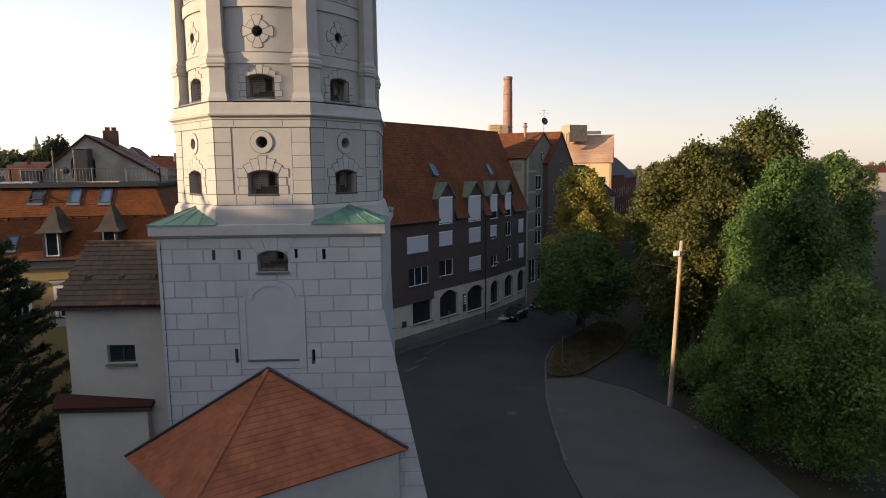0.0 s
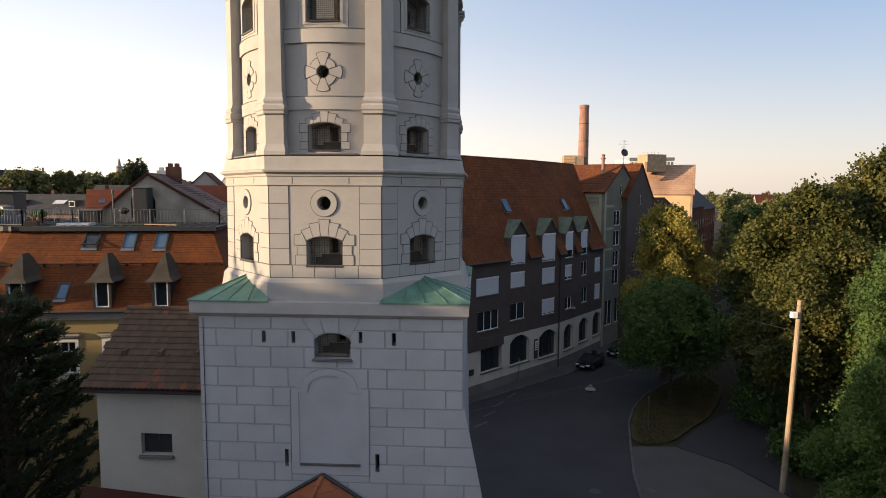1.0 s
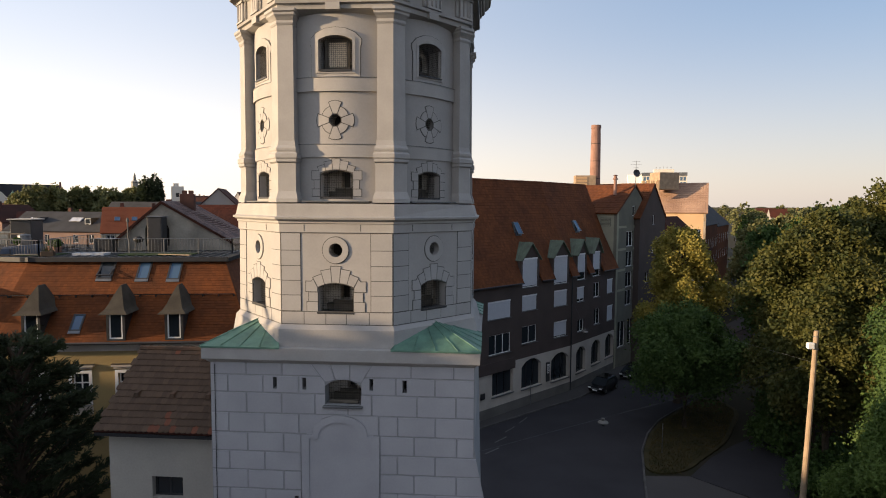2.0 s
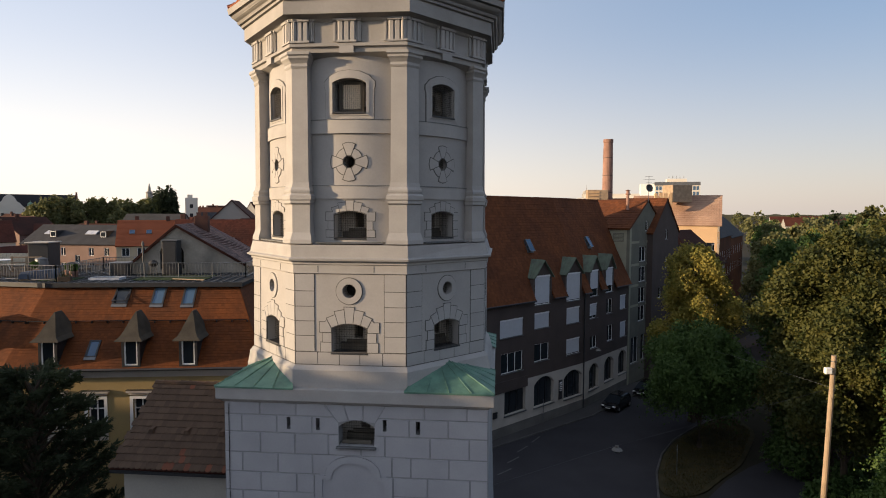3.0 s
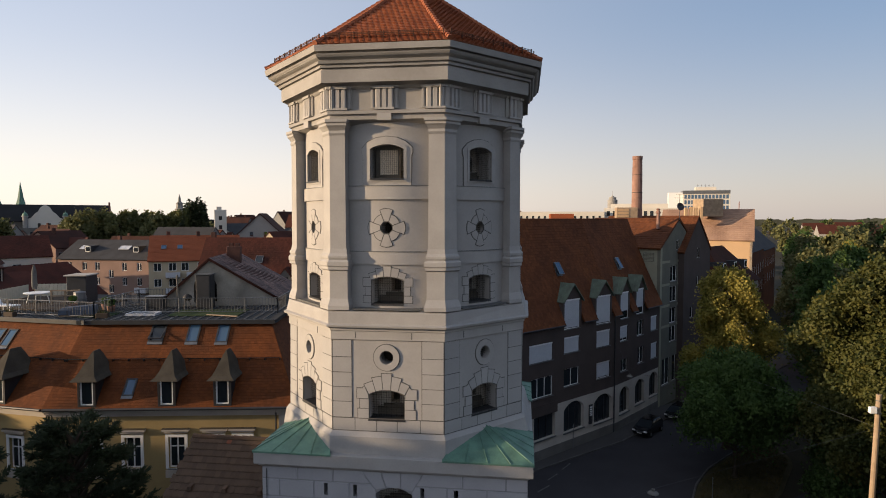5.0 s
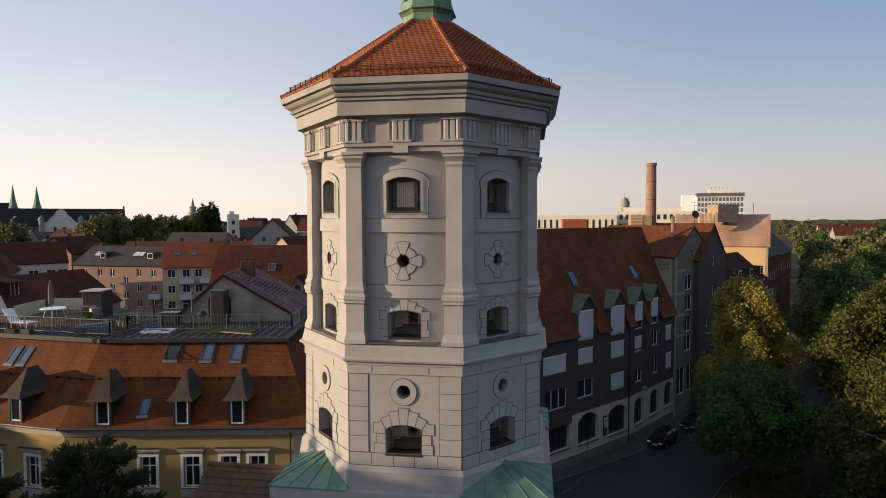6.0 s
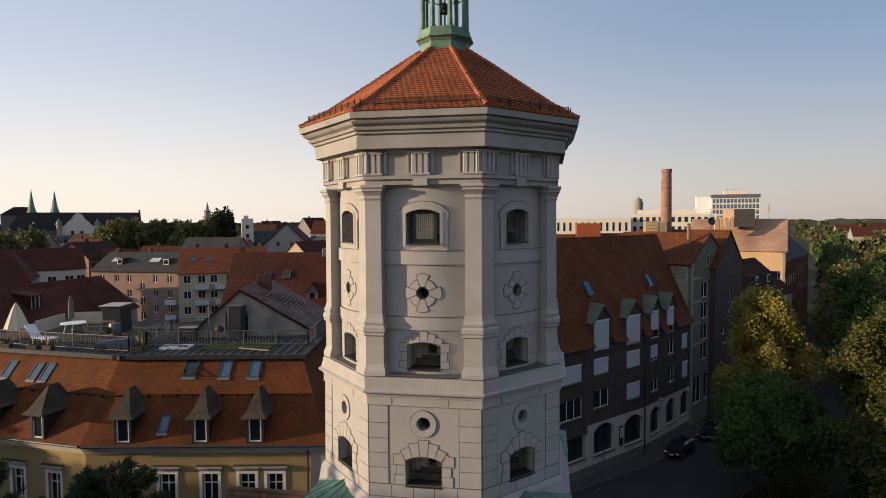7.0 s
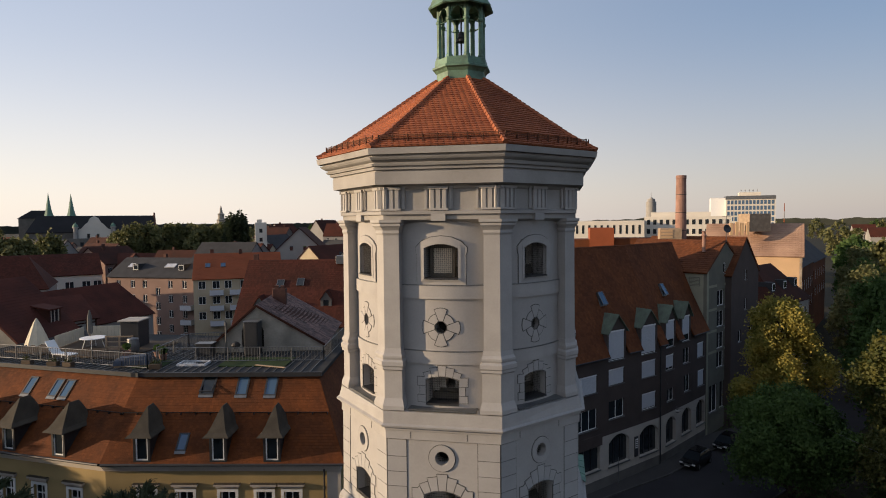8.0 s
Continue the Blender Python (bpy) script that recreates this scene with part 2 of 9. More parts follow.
def leaf_material(name, a, b):
    m = bpy.data.materials.new(name)
    m.use_nodes = True
    nt = m.node_tree
    n, l = nt.nodes, nt.links
    bs = n["Principled BSDF"]
    bs.inputs["Roughness"].default_value = 0.7
    bs.inputs["Specular IOR Level"].default_value = 0.3
    g = n.new("ShaderNodeNewGeometry")
    tc = n.new("ShaderNodeTexCoord")
    no = n.new("ShaderNodeTexNoise")
    no.inputs["Scale"].default_value = 0.55
    no.inputs["Detail"].default_value = 3
    l.new(tc.outputs["Object"], no.inputs["Vector"])
    mx = n.new("ShaderNodeMath")
    mx.operation = "MULTIPLY_ADD"
    mx.inputs[1].default_value = 0.28
    l.new(g.outputs["Random Per Island"], mx.inputs[0])
    sc = n.new("ShaderNodeMath")
    sc.operation = "MULTIPLY_ADD"
    sc.inputs[1].default_value = 1.6
    sc.inputs[2].default_value = -0.45
    l.new(no.outputs["Fac"], sc.inputs[0])
    l.new(sc.outputs[0], mx.inputs[2])
    r = n.new("ShaderNodeValToRGB")
    r.color_ramp.elements[0].color = (*a, 1)
    r.color_ramp.elements[1].color = (*b, 1)
    r.color_ramp.elements[0].position, r.color_ramp.elements[1].position = 0.1, 0.9
    l.new(mx.outputs[0], r.inputs["Fac"])
    l.new(r.outputs["Color"], bs.inputs["Base Color"])
    tr = n.new("ShaderNodeBsdfTranslucent")
    l.new(r.outputs["Color"], tr.inputs["Color"])
    ms = n.new("ShaderNodeMixShader")
    ms.inputs[0].default_value = 0.3
    l.new(bs.outputs[0], ms.inputs[1])
    l.new(tr.outputs[0], ms.inputs[2])
    l.new(ms.outputs[0], n["Material Output"].inputs["Surface"])
    return m


M_LEAF = leaf_material("chestnut_leaf", (0.024, 0.04, 0.009), (0.10, 0.094, 0.018))
M_LEAF_WARM = leaf_material("yellowing_leaf", (0.09, 0.11, 0.022), (0.37, 0.285, 0.056))
M_LEAF_DARK = leaf_material("dark_leaf", (0.028, 0.06, 0.014), (0.085, 0.14, 0.032))
M_LEAF_GREEN = leaf_material("fresh_green_leaf", (0.038, 0.078, 0.016), (0.12, 0.18, 0.036))
M_NEEDLE = leaf_material("yew_needle", (0.018, 0.028, 0.014), (0.045, 0.06, 0.028))
M_LEAF_FAR = leaf_material("far_leaf", (0.065, 0.08, 0.03), (0.19, 0.18, 0.068))


# ---------- mesh helpers ----------
def mesh_of(bm, name, mat):
    me = bpy.data.meshes.new(name)
    bm.normal_update()
    bm.to_mesh(me)
    bm.free()
    for m in (mat if isinstance(mat, (list, tuple)) else [mat]):
        me.materials.append(m)
    return me


def part(name, bm, mat, parent=None, label="", at=None):
    ob = new(name, bm if isinstance(bm, bpy.types.Mesh) else mesh_of(bm, name, mat))
    ob.parent = parent
    if at is not None:
        ob.matrix_basis = at
    return tagged(ob, label) if label else ob


def thing(name, label, category, group="", kind="", at=None):
    ob = new(name)
    ob.empty_display_size = 0.1
    if at is not None:
        ob.matrix_basis = at
    return tagged(ob, label, category, group, kind)


def solid(bm, pts, faces):
    vs = [bm.verts.new(p) for p in pts]
    for f in faces:
        bm.faces.new([vs[i] for i in f])


BOX_F = [(0, 3, 2, 1), (4, 5, 6, 7), (0, 1, 5, 4), (1, 2, 6, 5), (2, 3, 7, 6), (3, 0, 4, 7)]


def box(bm, x0, x1, y0, y1, z0, z1, m=None):
    p = [(x0, y0, z0), (x1, y0, z0), (x1, y1, z0), (x0, y1, z0), (x0, y0, z1), (x1, y0, z1), (x1, y1, z1), (x0, y1, z1)]
    if m is not None:
        p = [m @ Vector(q) for q in p]
    solid(bm, p, BOX_F)
    return bm


def boxes(*rows, m=None):
    bm = bmesh.new()
    for r in rows:
        box(bm, *r, m=m)
    return bm


def bevelled(x0, x1, y0, y1, z0, z1, w=0.02):
    bm = boxes((x0, x1, y0, y1, z0, z1))
    bmesh.ops.bevel(bm, geom=list(bm.edges), offset=w, segments=1, affect="EDGES")
    return bm


def loft(bm, rings, cap=True, close=True):
    """Joins rings of equally many points; each runs counter-clockwise seen from above, from the bottom up."""
    vr = [[bm.verts.new(p) for p in r] for r in rings]
    n = len(vr[0])
    for a, b in zip(vr, vr[1:]):
        for i in range(n if close else n - 1):
            j = (i + 1) % n
            bm.faces.new((a[i], a[j], b[j], b[i]))
    if cap and close:
        bm.faces.new(list(reversed(vr[0])))
        bm.faces.new(vr[-1])
    return bm


def ring(n, r, z, turn=0.0, cx=0.0, cy=0.0):
    return [(cx + r * math.cos(turn + 2 * math.pi * i / n), cy + r * math.sin(turn + 2 * math.pi * i / n), z) for i in range(n)]


def octagon(a, z):
    """Octagon ring with apothem a and flat faces to the four sides."""
    return ring(8, a / math.cos(math.pi / 8), z, math.pi / 8)


def prism(bm, poly, z0, z1):
    return loft(bm, [[(x, y, z0) for x, y in poly], [(x, y, z1) for x, y in poly]])


def tube(bm, pts, r, n=6):
    """A round bar through points."""
    rings = []
    pts = [Vector(p) for p in pts]
    for i, p in enumerate(pts):
        d = (pts[min(i + 1, len(pts) - 1)] - pts[max(i - 1, 0)]).normalized()
        q = d.to_track_quat("Z", "Y")
        rr = r[i] if isinstance(r, (list, tuple)) else r
        rings.append([p + q @ Vector((rr * math.cos(2 * math.pi * k / n), rr * math.sin(2 * math.pi * k / n), 0)) for k in range(n)])
    return loft(bm, rings)


def arch_poly(cx, z0, w, h, rise, n=8):
    """An opening with a segmental head: width w, full height h, counter-clockwise."""
    hw = w / 2
    if rise <= 0:
        return [(cx - hw, z0), (cx + hw, z0), (cx + hw, z0 + h), (cx - hw, z0 + h)]
    r = (hw * hw + rise * rise) / (2 * rise)
    zc = z0 + h - r
    a = math.asin(min(1, hw / r))
    out = [(cx - hw, z0), (cx + hw, z0)]
    for i in range(n + 1):
        t = a - 2 * a * i / n
        out.append((cx + r * math.sin(t), zc + r * math.cos(t)))
    return out


def circle_poly(cx, cz, r, n=20):
    return [(cx + r * math.cos(2 * math.pi * i / n), cz + r * math.sin(2 * math.pi * i / n)) for i in range(n)]


def panel(outline, holes, depth, m=None):
    """A wall of some thickness in the xz plane, its face at y = 0 and its back at y = depth, with openings through it."""
    bm = bmesh.new()
    loops = []
    for poly in [outline, *holes]:
        vs = [bm.verts.new((x, 0, z)) for x, z in poly]
        loops.append(vs)
        for i in range(len(vs)):
            bm.edges.new((vs[i], vs[(i + 1) % len(vs)]))
    bmesh.ops.triangle_fill(bm, use_beauty=True, use_dissolve=False, edges=list(bm.edges))
    front = list(bm.faces)
    for f in front:
        f.normal_update()
        if f.normal.y > 0:
            f.normal_flip()
    back = {}
    for vs in loops:
        for v in vs:
            back[v] = bm.verts.new((v.co.x, depth, v.co.z))
    for f in front:
        bm.faces.new([back[v] for v in reversed(f.verts)])
    for k, vs in enumerate(loops):
        for i in range(len(vs)):
            a, b = vs[i], vs[(i + 1) % len(vs)]
            bm.faces.new((a, back[a], back[b], b))
    bmesh.ops.recalc_face_normals(bm, faces=list(bm.faces))
    if m is not None:
        bmesh.ops.transform(bm, matrix=m, verts=list(bm.verts))
    return bm


def wall_frame(p, q, z=0.0):
    """A frame with x along the line p to q in plan and y to its left, the way into the house."""
    d = Vector((q[0] - p[0], q[1] - p[1], 0)).normalized()
    n = Vector((-d.y, d.x, 0))
    return Matrix(((d.x, n.x, 0, p[0]), (d.y, n.y, 0, p[1]), (0, 0, 1, z), (0, 0, 0, 1)))

# ================= the gate tower =================
K8 = math.tan(math.pi / 8)
tower = thing("gate_tower", "white octagonal gate tower on a square base with red tiled roof", "tower")

# square base
BX0, BX1, BY, BZ = -4.05, 4.3, -4.36, 16.1
win_b = arch_poly(0.21, 14.78, 1.14, 0.8, 0.2)
SLITS = [(-1.96, 15.43, 0.12, 0.38), (-1.02, 15.43, 0.12, 0.38), (1.10, 15.45, 0.12, 0.36), (2.14, 15.41, 0.13, 0.40), (-1.30, 11.52, 0.12, 0.56), (1.61, 11.42, 0.13, 0.58)]
def rect_poly(x0, x1, z0, z1):
    return [(x0, z0), (x1, z0), (x1, z1), (x0, z1)]
slit_polys = [rect_poly(x - w / 2, x + w / 2, z - h / 2, z + h / 2) for x, z, w, h in SLITS]
base = part("tower_base", panel([(BX0, 0), (BX1, 0), (BX1, BZ), (BX0, BZ)], [win_b, *slit_polys], 0.5, Matrix.Translation((0, BY, 0))), M_JOINT_PALE, tower, "square tower base of pale blocks with recessed joints")
bm = bmesh.new()
box(bm, BX0, BX0 + 0.8, BY + 0.5, 4.3, 0, BZ)
box(bm, BX1 - 0.8, BX1, BY + 0.5, 4.3, 0, BZ)
box(bm, BX0 + 0.8, BX1 - 0.8, 3.5, 4.3, 0, BZ)
part("side_wall", bm, M_STUCCO, base)
# black sheet painted as the darkness inside the base
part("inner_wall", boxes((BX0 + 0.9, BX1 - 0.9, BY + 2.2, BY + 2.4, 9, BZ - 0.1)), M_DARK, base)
# battered corner on the street side
bm = bmesh.new()
solid(bm, [(BX1 + 0.002, BY + 0.01, 0), (BX1 + 2.75, BY + 0.01, 0), (BX1 + 0.4, 4.2, 0), (BX1 + 0.002, 4.2, 0), (BX1 + 0.002, BY + 0.012, 13.5), (BX1 + 0.002, 4.2, 13.5)],
      [(0, 3, 2, 1), (0, 1, 4), (1, 2, 4), (2, 5, 4), (2, 3, 5), (0, 4, 5, 3)])
part("batter", bm, M_JOINT_PALE, base, "sloping battered wall foot")

# ledge with moulded underside
L0, L1, LY = -4.25, 4.46, -4.56
bm = bmesh.new()
def rect(o, z):
    return [(L0 - o, LY - o, z), (L1 + o, LY - o, z), (L1 + o, 4.5 + o, z), (L0 - o, 4.5 + o, z)]
loft(bm, [rect(-0.2, 16.04), rect(-0.12, 16.1), rect(-0.1, 16.14), rect(-0.02, 16.17), rect(0, 16.2), rect(0, 16.56), rect(-0.02, 16.58)])
part("ledge", bm, M_TRIM, tower, "smooth white projecting ledge")

# dressed blocks on the front of the base, with the openings cut out of them
G = 0.015
def block(poly, holes=(), proud=0.022, name="stone_block", parent=None):
    bm = panel(poly, list(holes), proud + 0.025, Matrix.Translation((0, BY - proud, 0)))
    # worn arrises: the face is a little smaller than the bed
    xs, zs = [p[0] for p in poly], [p[1] for p in poly]
    for v in bm.verts:
        if v.co.y < BY - proud + 0.001:
            for ax, lo, hi in ((0, min(xs), max(xs)), (2, min(zs), max(zs))):
                if v.co[ax] < lo + 0.001: v.co[ax] += 0.014
                elif v.co[ax] > hi - 0.001: v.co[ax] -= 0.014
    part(name, bm, M_STONE_BASE, parent or base)
def course_block(x0, x1, z0, z1):
    x0, x1, z0, z1 = x0 + G, x1 - G, z0 + G, z1 - G
    holes, outline = [], rect_poly(x0, x1, z0, z1)
    for (x, z, w, h), poly in zip(SLITS, slit_polys):
        a, b, lo, hi = x - w / 2, x + w / 2, z - h / 2, z + h / 2
        if a > x0 and b < x1 and hi > z0 and lo < z1:
            if lo > z0 and hi < z1: holes.append(poly)
            elif lo > z0: outline = [(x0, z0), (x1, z0), (x1, z1), (b, z1), (b, lo), (a, lo), (a, z1), (x0, z1)]
            elif hi < z1: outline = [(x0, z0), (a, z0), (a, hi), (b, hi), (b, z0), (x1, z0), (x1, z1), (x0, z1)]
    block(outline, holes)
def right_end(z0, z1):
    return BX1 if z0 > 13.4 else BX1 + (13.5 - (z0 + z1) / 2) / 13.5 * 2.75
ZS = [16.14, 15.67, 15.11, 14.45, 13.82, 13.21, 12.60, 11.99, 11.37, 10.75, 10.15, 9.61]
while ZS[-1] > 0.7: ZS.append(ZS[-1] - 0.6)
ODD_L, EVEN_L = [-3.47, -2.31], [-2.87, -1.70]
ODD_R, EVEN_R = [1.92, 3.1], [2.44, 3.76]
def run(edges, z1, z0):
    for a, b in zip(edges, edges[1:]):
        if b == edges[-1] and b > BX1 + 0.01:
            e0, e1 = (BX1 + max(0.0, 13.5 - z) / 13.5 * 2.75 for z in (z0, z1))
            block([(a + G, z0 + G), (e0, z0 + G), (e1, z1 - G), (a + G, z1 - G)])
        else:
            course_block(a, b, z0, z1)
run([BX0, -2.88, -1.72], ZS[0], ZS[1])
run([2.34, 3.65, BX1], ZS[0], ZS[1])
block([(-1.72 + G, 15.67 + G), (-0.52 - G, 15.67 + G), (-0.85 - G, 16.13), (-1.72 + G, 16.13)])
block([(0.90 + G, 15.67 + G), (2.34 - G, 15.67 + G), (2.34 - G, 16.13), (1.16 + G, 16.13)])
run([BX0, -3.48, -2.34, -1.2], ZS[1], ZS[2])
run([1.87, 3.08, BX1], ZS[1], ZS[2])
block([(-1.2 + G, 15.11 + G), (-0.36, 15.11 + G), (-0.36, 15.46), (-0.38, 15.5), (-0.50 - G, 15.67 - G), (-1.2 + G, 15.67 - G)], [slit_polys[1]])
block([(0.78, 15.11 + G), (1.87 - G, 15.11 + G), (1.87 - G, 15.67 - G), (0.88 + G, 15.67 - G), (0.80, 15.5), (0.78, 15.46)], [slit_polys[2]])
run([BX0, -2.88, -1.75, -0.68], ZS[2], ZS[3])
run([1.11, 2.52, 3.73, BX1], ZS[2], ZS[3])
block([(-0.68 + G, 14.45 + G), (0.36 - G, 14.45 + G), (0.36 - G, 14.76), (-0.36, 14.76), (-0.36, 15.11 - G), (-0.68 + G, 15.11 - G)])
block([(0.36 + G, 14.45 + G), (1.11 - G, 14.45 + G), (1.11 - G, 15.11 - G), (0.78, 15.11 - G), (0.78, 14.76), (0.36 + G, 14.76)])
run([BX0, -3.47, -2.31, -1.2], ZS[3], ZS[4])
run([1.33, 1.92, 3.1, BX1], ZS[3], ZS[4])
ARCH_OUT = [(0.1 + 0.86 * math.cos(radians(a)), 13.9 + 0.54 * math.sin(radians(a))) for a in range(0, 181, 15)]
block([(-1.2 + G, 13.82 + G), (-0.77 - G, 13.82 + G)] + [(x - G, z + G) for x, z in reversed(ARCH_OUT[6:])] + [(0.1 - G, 14.445), (-1.2 + G, 14.445)][1:])
block([(1.33 - G, 13.82 + G), (1.33 - G, 14.445)] + [(x + G, z + G) for x, z in reversed(ARCH_OUT[:7])] + [(0.97 + G, 13.82 + G)])
for k in range(4, len(ZS) - 1):
    z1, z0 = ZS[k], ZS[k + 1]
    ls, rs = (EVEN_L, EVEN_R) if k % 2 == 0 else (ODD_L, ODD_R)
    end = right_end(z0, z1)
    rr = [x for x in rs if x < end - 0.4] + ([rs[1] + 1.25] if rs[1] + 1.25 < end - 0.4 else []) + [end]
    if z0 > 10.6:
        run([BX0, *ls, -1.13], z1, z0)
        run([1.36, *rr], z1, z0)
        if z0 < 11.0: run([-1.13, 1.36], 11.0, z0)
    else:
        run([BX0, *ls, *( [-0.5, 0.65] if k % 2 else [-1.1, 0.1, 1.2]), *rr], z1, z0)
# wedge stones over the window
tops, bots = [-0.85, -0.21, 0.43, 1.16], [-0.37, -0.03, 0.42, 0.79]
zb = [15.5, 15.575, 15.59, 15.5]
for j in range(3):
    block([(bots[j] + G, zb[j]), (bots[j + 1] - G, zb[j + 1]), (tops[j + 1] - G, 16.13), (tops[j] + G, 16.13)], name="wedge_stone")

def grille(x0, x1, z0, z1, y, parent, step=0.075, r=0.0032, m=None):
    bm = bmesh.new()
    k = int((x1 - x0) / step)
    for i in range(1, k):
        x = x0 + (x1 - x0) * i / k
        box(bm, x - r, x + r, y - r, y + r, z0, z1)
    k = int((z1 - z0) / step)
    for i in range(1, k):
        z = z0 + (z1 - z0) * i / k
        box(bm, x0, x1, y - r * 0.8, y + r * 0.8, z - r, z + r)
    if m is not None:
        bmesh.ops.transform(bm, matrix=m, verts=list(bm.verts))
    return part("grille", bm, M_IRON, parent, "fine wire grille")

def niche(x0, x1, z0, z1, y0, deep, parent, m):
    """Plastered inner reveal behind a window, with a step and a narrow opening at its back."""
    c, hw = (x0 + x1) / 2, (x1 - x0) / 2
    t, y1 = 0.05, y0 + deep
    bm = bmesh.new()
    box(bm, x0 - 0.1 - t, x0 - 0.1, y0, y1, z0 - 0.2, z1 + 0.3)
    box(bm, x1 + 0.1, x1 + 0.1 + t, y0, y1, z0 - 0.2, z1 + 0.3)
    box(bm, x0 - 0.1, x1 + 0.1, y0, y1, z1 + 0.25, z1 + 0.3)
    box(bm, x0 - 0.1, x1 + 0.1, y0, y1, z0 - 0.2, z0 - 0.15)
    bmesh.ops.transform(bm, matrix=m, verts=list(bm.verts))
    part("inner_reveal", bm, M_REVEAL, parent)
    b = panel(rect_poly(x0 - 0.1, x1 + 0.1, z0 - 0.2, z1 + 0.3), [rect_poly(c - 0.02, c + 0.26, z0 + 0.32, z0 + 0.8)], 0.4, m @ Matrix.Translation((0, y1, 0)))
    part("inner_wall", b, M_REVEAL, parent)
    part("inner_sill", boxes((x0 + 0.12, x1 - 0.1, y1 - 0.18, y1 - 0.004, z0 - 0.14, z0 + 0.2), (x0 + 0.3, x1 - 0.1, y1 - 0.1, y1 - 0.006, z0 + 0.2, z0 + 0.3), m=m), M_INNER, parent, "brown stepped inner sill")

# sill and grille of the window in the base
mb = Matrix.Translation((0, BY, 0))
part("window_sill", bevelled(-0.42, 0.84, BY - 0.14, BY + 0.3, 14.7, 14.765, 0.012), M_ZINC, base, "dark lead window sill")
part("sill_rail", bevelled(-0.28, 0.66, BY + 0.1, BY + 0.22, 14.8, 14.9, 0.012), M_INNER, base)
niche(-0.36, 0.78, 14.78, 15.58, 0.5, 0.25, base, mb)
grille(-0.36, 0.78, 14.78, 15.58, BY + 0.45, base)

# blind arch with a moulded frame
ARCH_IN = [(0.08 + 0.66 * math.cos(radians(a)), 13.78 + 0.45 * math.sin(radians(a))) for a in range(0, 181, 15)]
blind = [(-0.88, 11.3), (1.09, 11.3), (1.09, 13.68), (0.74, 13.68), *ARCH_IN, (-0.58, 13.68), (-0.88, 13.68)]
bm = panel([(-1.13 + G, 11.0 + G), (1.36 - G, 11.0 + G), (1.36 - G, 13.8), (0.97, 13.8), *[(x, z) for x, z in ARCH_OUT], (-0.77, 13.8), (-1.13 + G, 13.8)],
           [blind], 0.07, Matrix.Translation((0, BY - 0.055, 0)))
part("blind_arch_frame", bm, M_STONE_BASE, base, "moulded frame of a blind arch")
part("blind_arch_fill", panel(rect_poly(-0.95, 1.15, 11.2, 14.3), [], 0.02, Matrix.Translation((0, BY - 0.012, 0))), M_STONE_BASE, base, "smooth walled-up arch")
part("blind_arch_sill", boxes((-0.86, 1.07, BY - 0.1, BY - 0.02, 11.3, 11.36)), M_ZINC, base)
# lightning cable on the edge
bm = bmesh.new()
tube(bm, [(BX0 + 0.16, BY - 0.05, 5), (BX0 + 0.16, BY - 0.05, 16)], 0.012)
part("lightning_cable", bm, M_DARKMETAL, base)

# corner roofs of green copper
A1 = 4.24
def corner_roof(sx, sy):
    bm = bmesh.new()
    ex = (L1 + 0.03) if sx > 0 else (L0 - 0.03)
    ey = (4.53 if sy > 0 else LY - 0.03)
    cx, cy = sx * A1, sy * A1
    inn = [(sx * A1 * K8, ey), (ex, ey), (ex, sy * A1 * K8)]
    top = (sx * A1 * 0.86 + (0.08), sy * A1 * 0.86 - 0.0)
    mid = (sx * A1 * 0.7071, sy * A1 * 0.7071, 17.42)
    pts = [(inn[0][0] - 0.02 * sx, ey, 16.60), (ex, ey, 16.60), (ex, inn[2][1] - 0.02 * sy, 16.60), (sx * A1 * 0.62, sy * A1 * 0.62, 17.38),
           (inn[0][0] - 0.02 * sx, ey, 16.55), (ex, ey, 16.55), (ex, inn[2][1] - 0.02 * sy, 16.55)]
    vs = [bm.verts.new(p) for p in pts]
    for f in ((0, 1, 3), (1, 2, 3), (4, 5, 1, 0), (5, 6, 2, 1)):
        bm.faces.new([vs[i] for i in f])
    bmesh.ops.recalc_face_normals(bm, faces=list(bm.faces))
    for f in bm.faces:
        c = f.calc_center_median()
        if f.normal.z < -0.01: f.normal_flip()
    r = part("corner_roof", bm, M_COPPER, tower, "green copper corner roof with standing seams")
    for k, (p, q) in enumerate(((0, 1), (1, 2))):
        for t in (0.0, 0.25, 0.5, 0.75, 1.0):
            if k == 1 and t == 0.0: continue
            a = Vector(pts[p]).lerp(Vector(pts[q]), t)
            sb = bmesh.new()
            tube(sb, [a + Vector((0, 0, 0.015)), Vector(pts[3]) + (a - Vector(pts[3])) * (0.12 if t not in (0, 1) else 0.02) + Vector((0, 0, 0.015))], 0.014, 5)
            part("seam", sb, M_COPPER, r)
    return r
for sx, sy in ((1, -1), (-1, -1), (1, 1), (-1, 1)):
    corner_roof(sx, sy)

# ---- first octagonal stage ----
stage1 = part("lower_stage", loft(bmesh.new(), [octagon(A1 + 0.14, 16.5), octagon(A1 + 0.14, 17.14), octagon(A1 + 0.03, 17.27)]), M_TRIM, tower, "smooth octagonal plinth and walls with round and arched windows")
FW = 2 * A1 * K8
def face_frame(i, a):
    """Frame of octagon face i at apothem a: x to the right as seen from outside, y inward. Face 0 looks towards -y."""
    return Matrix.Rotation(i * math.pi / 4, 4, "Z") @ Matrix.Translation((0, -a, 0))

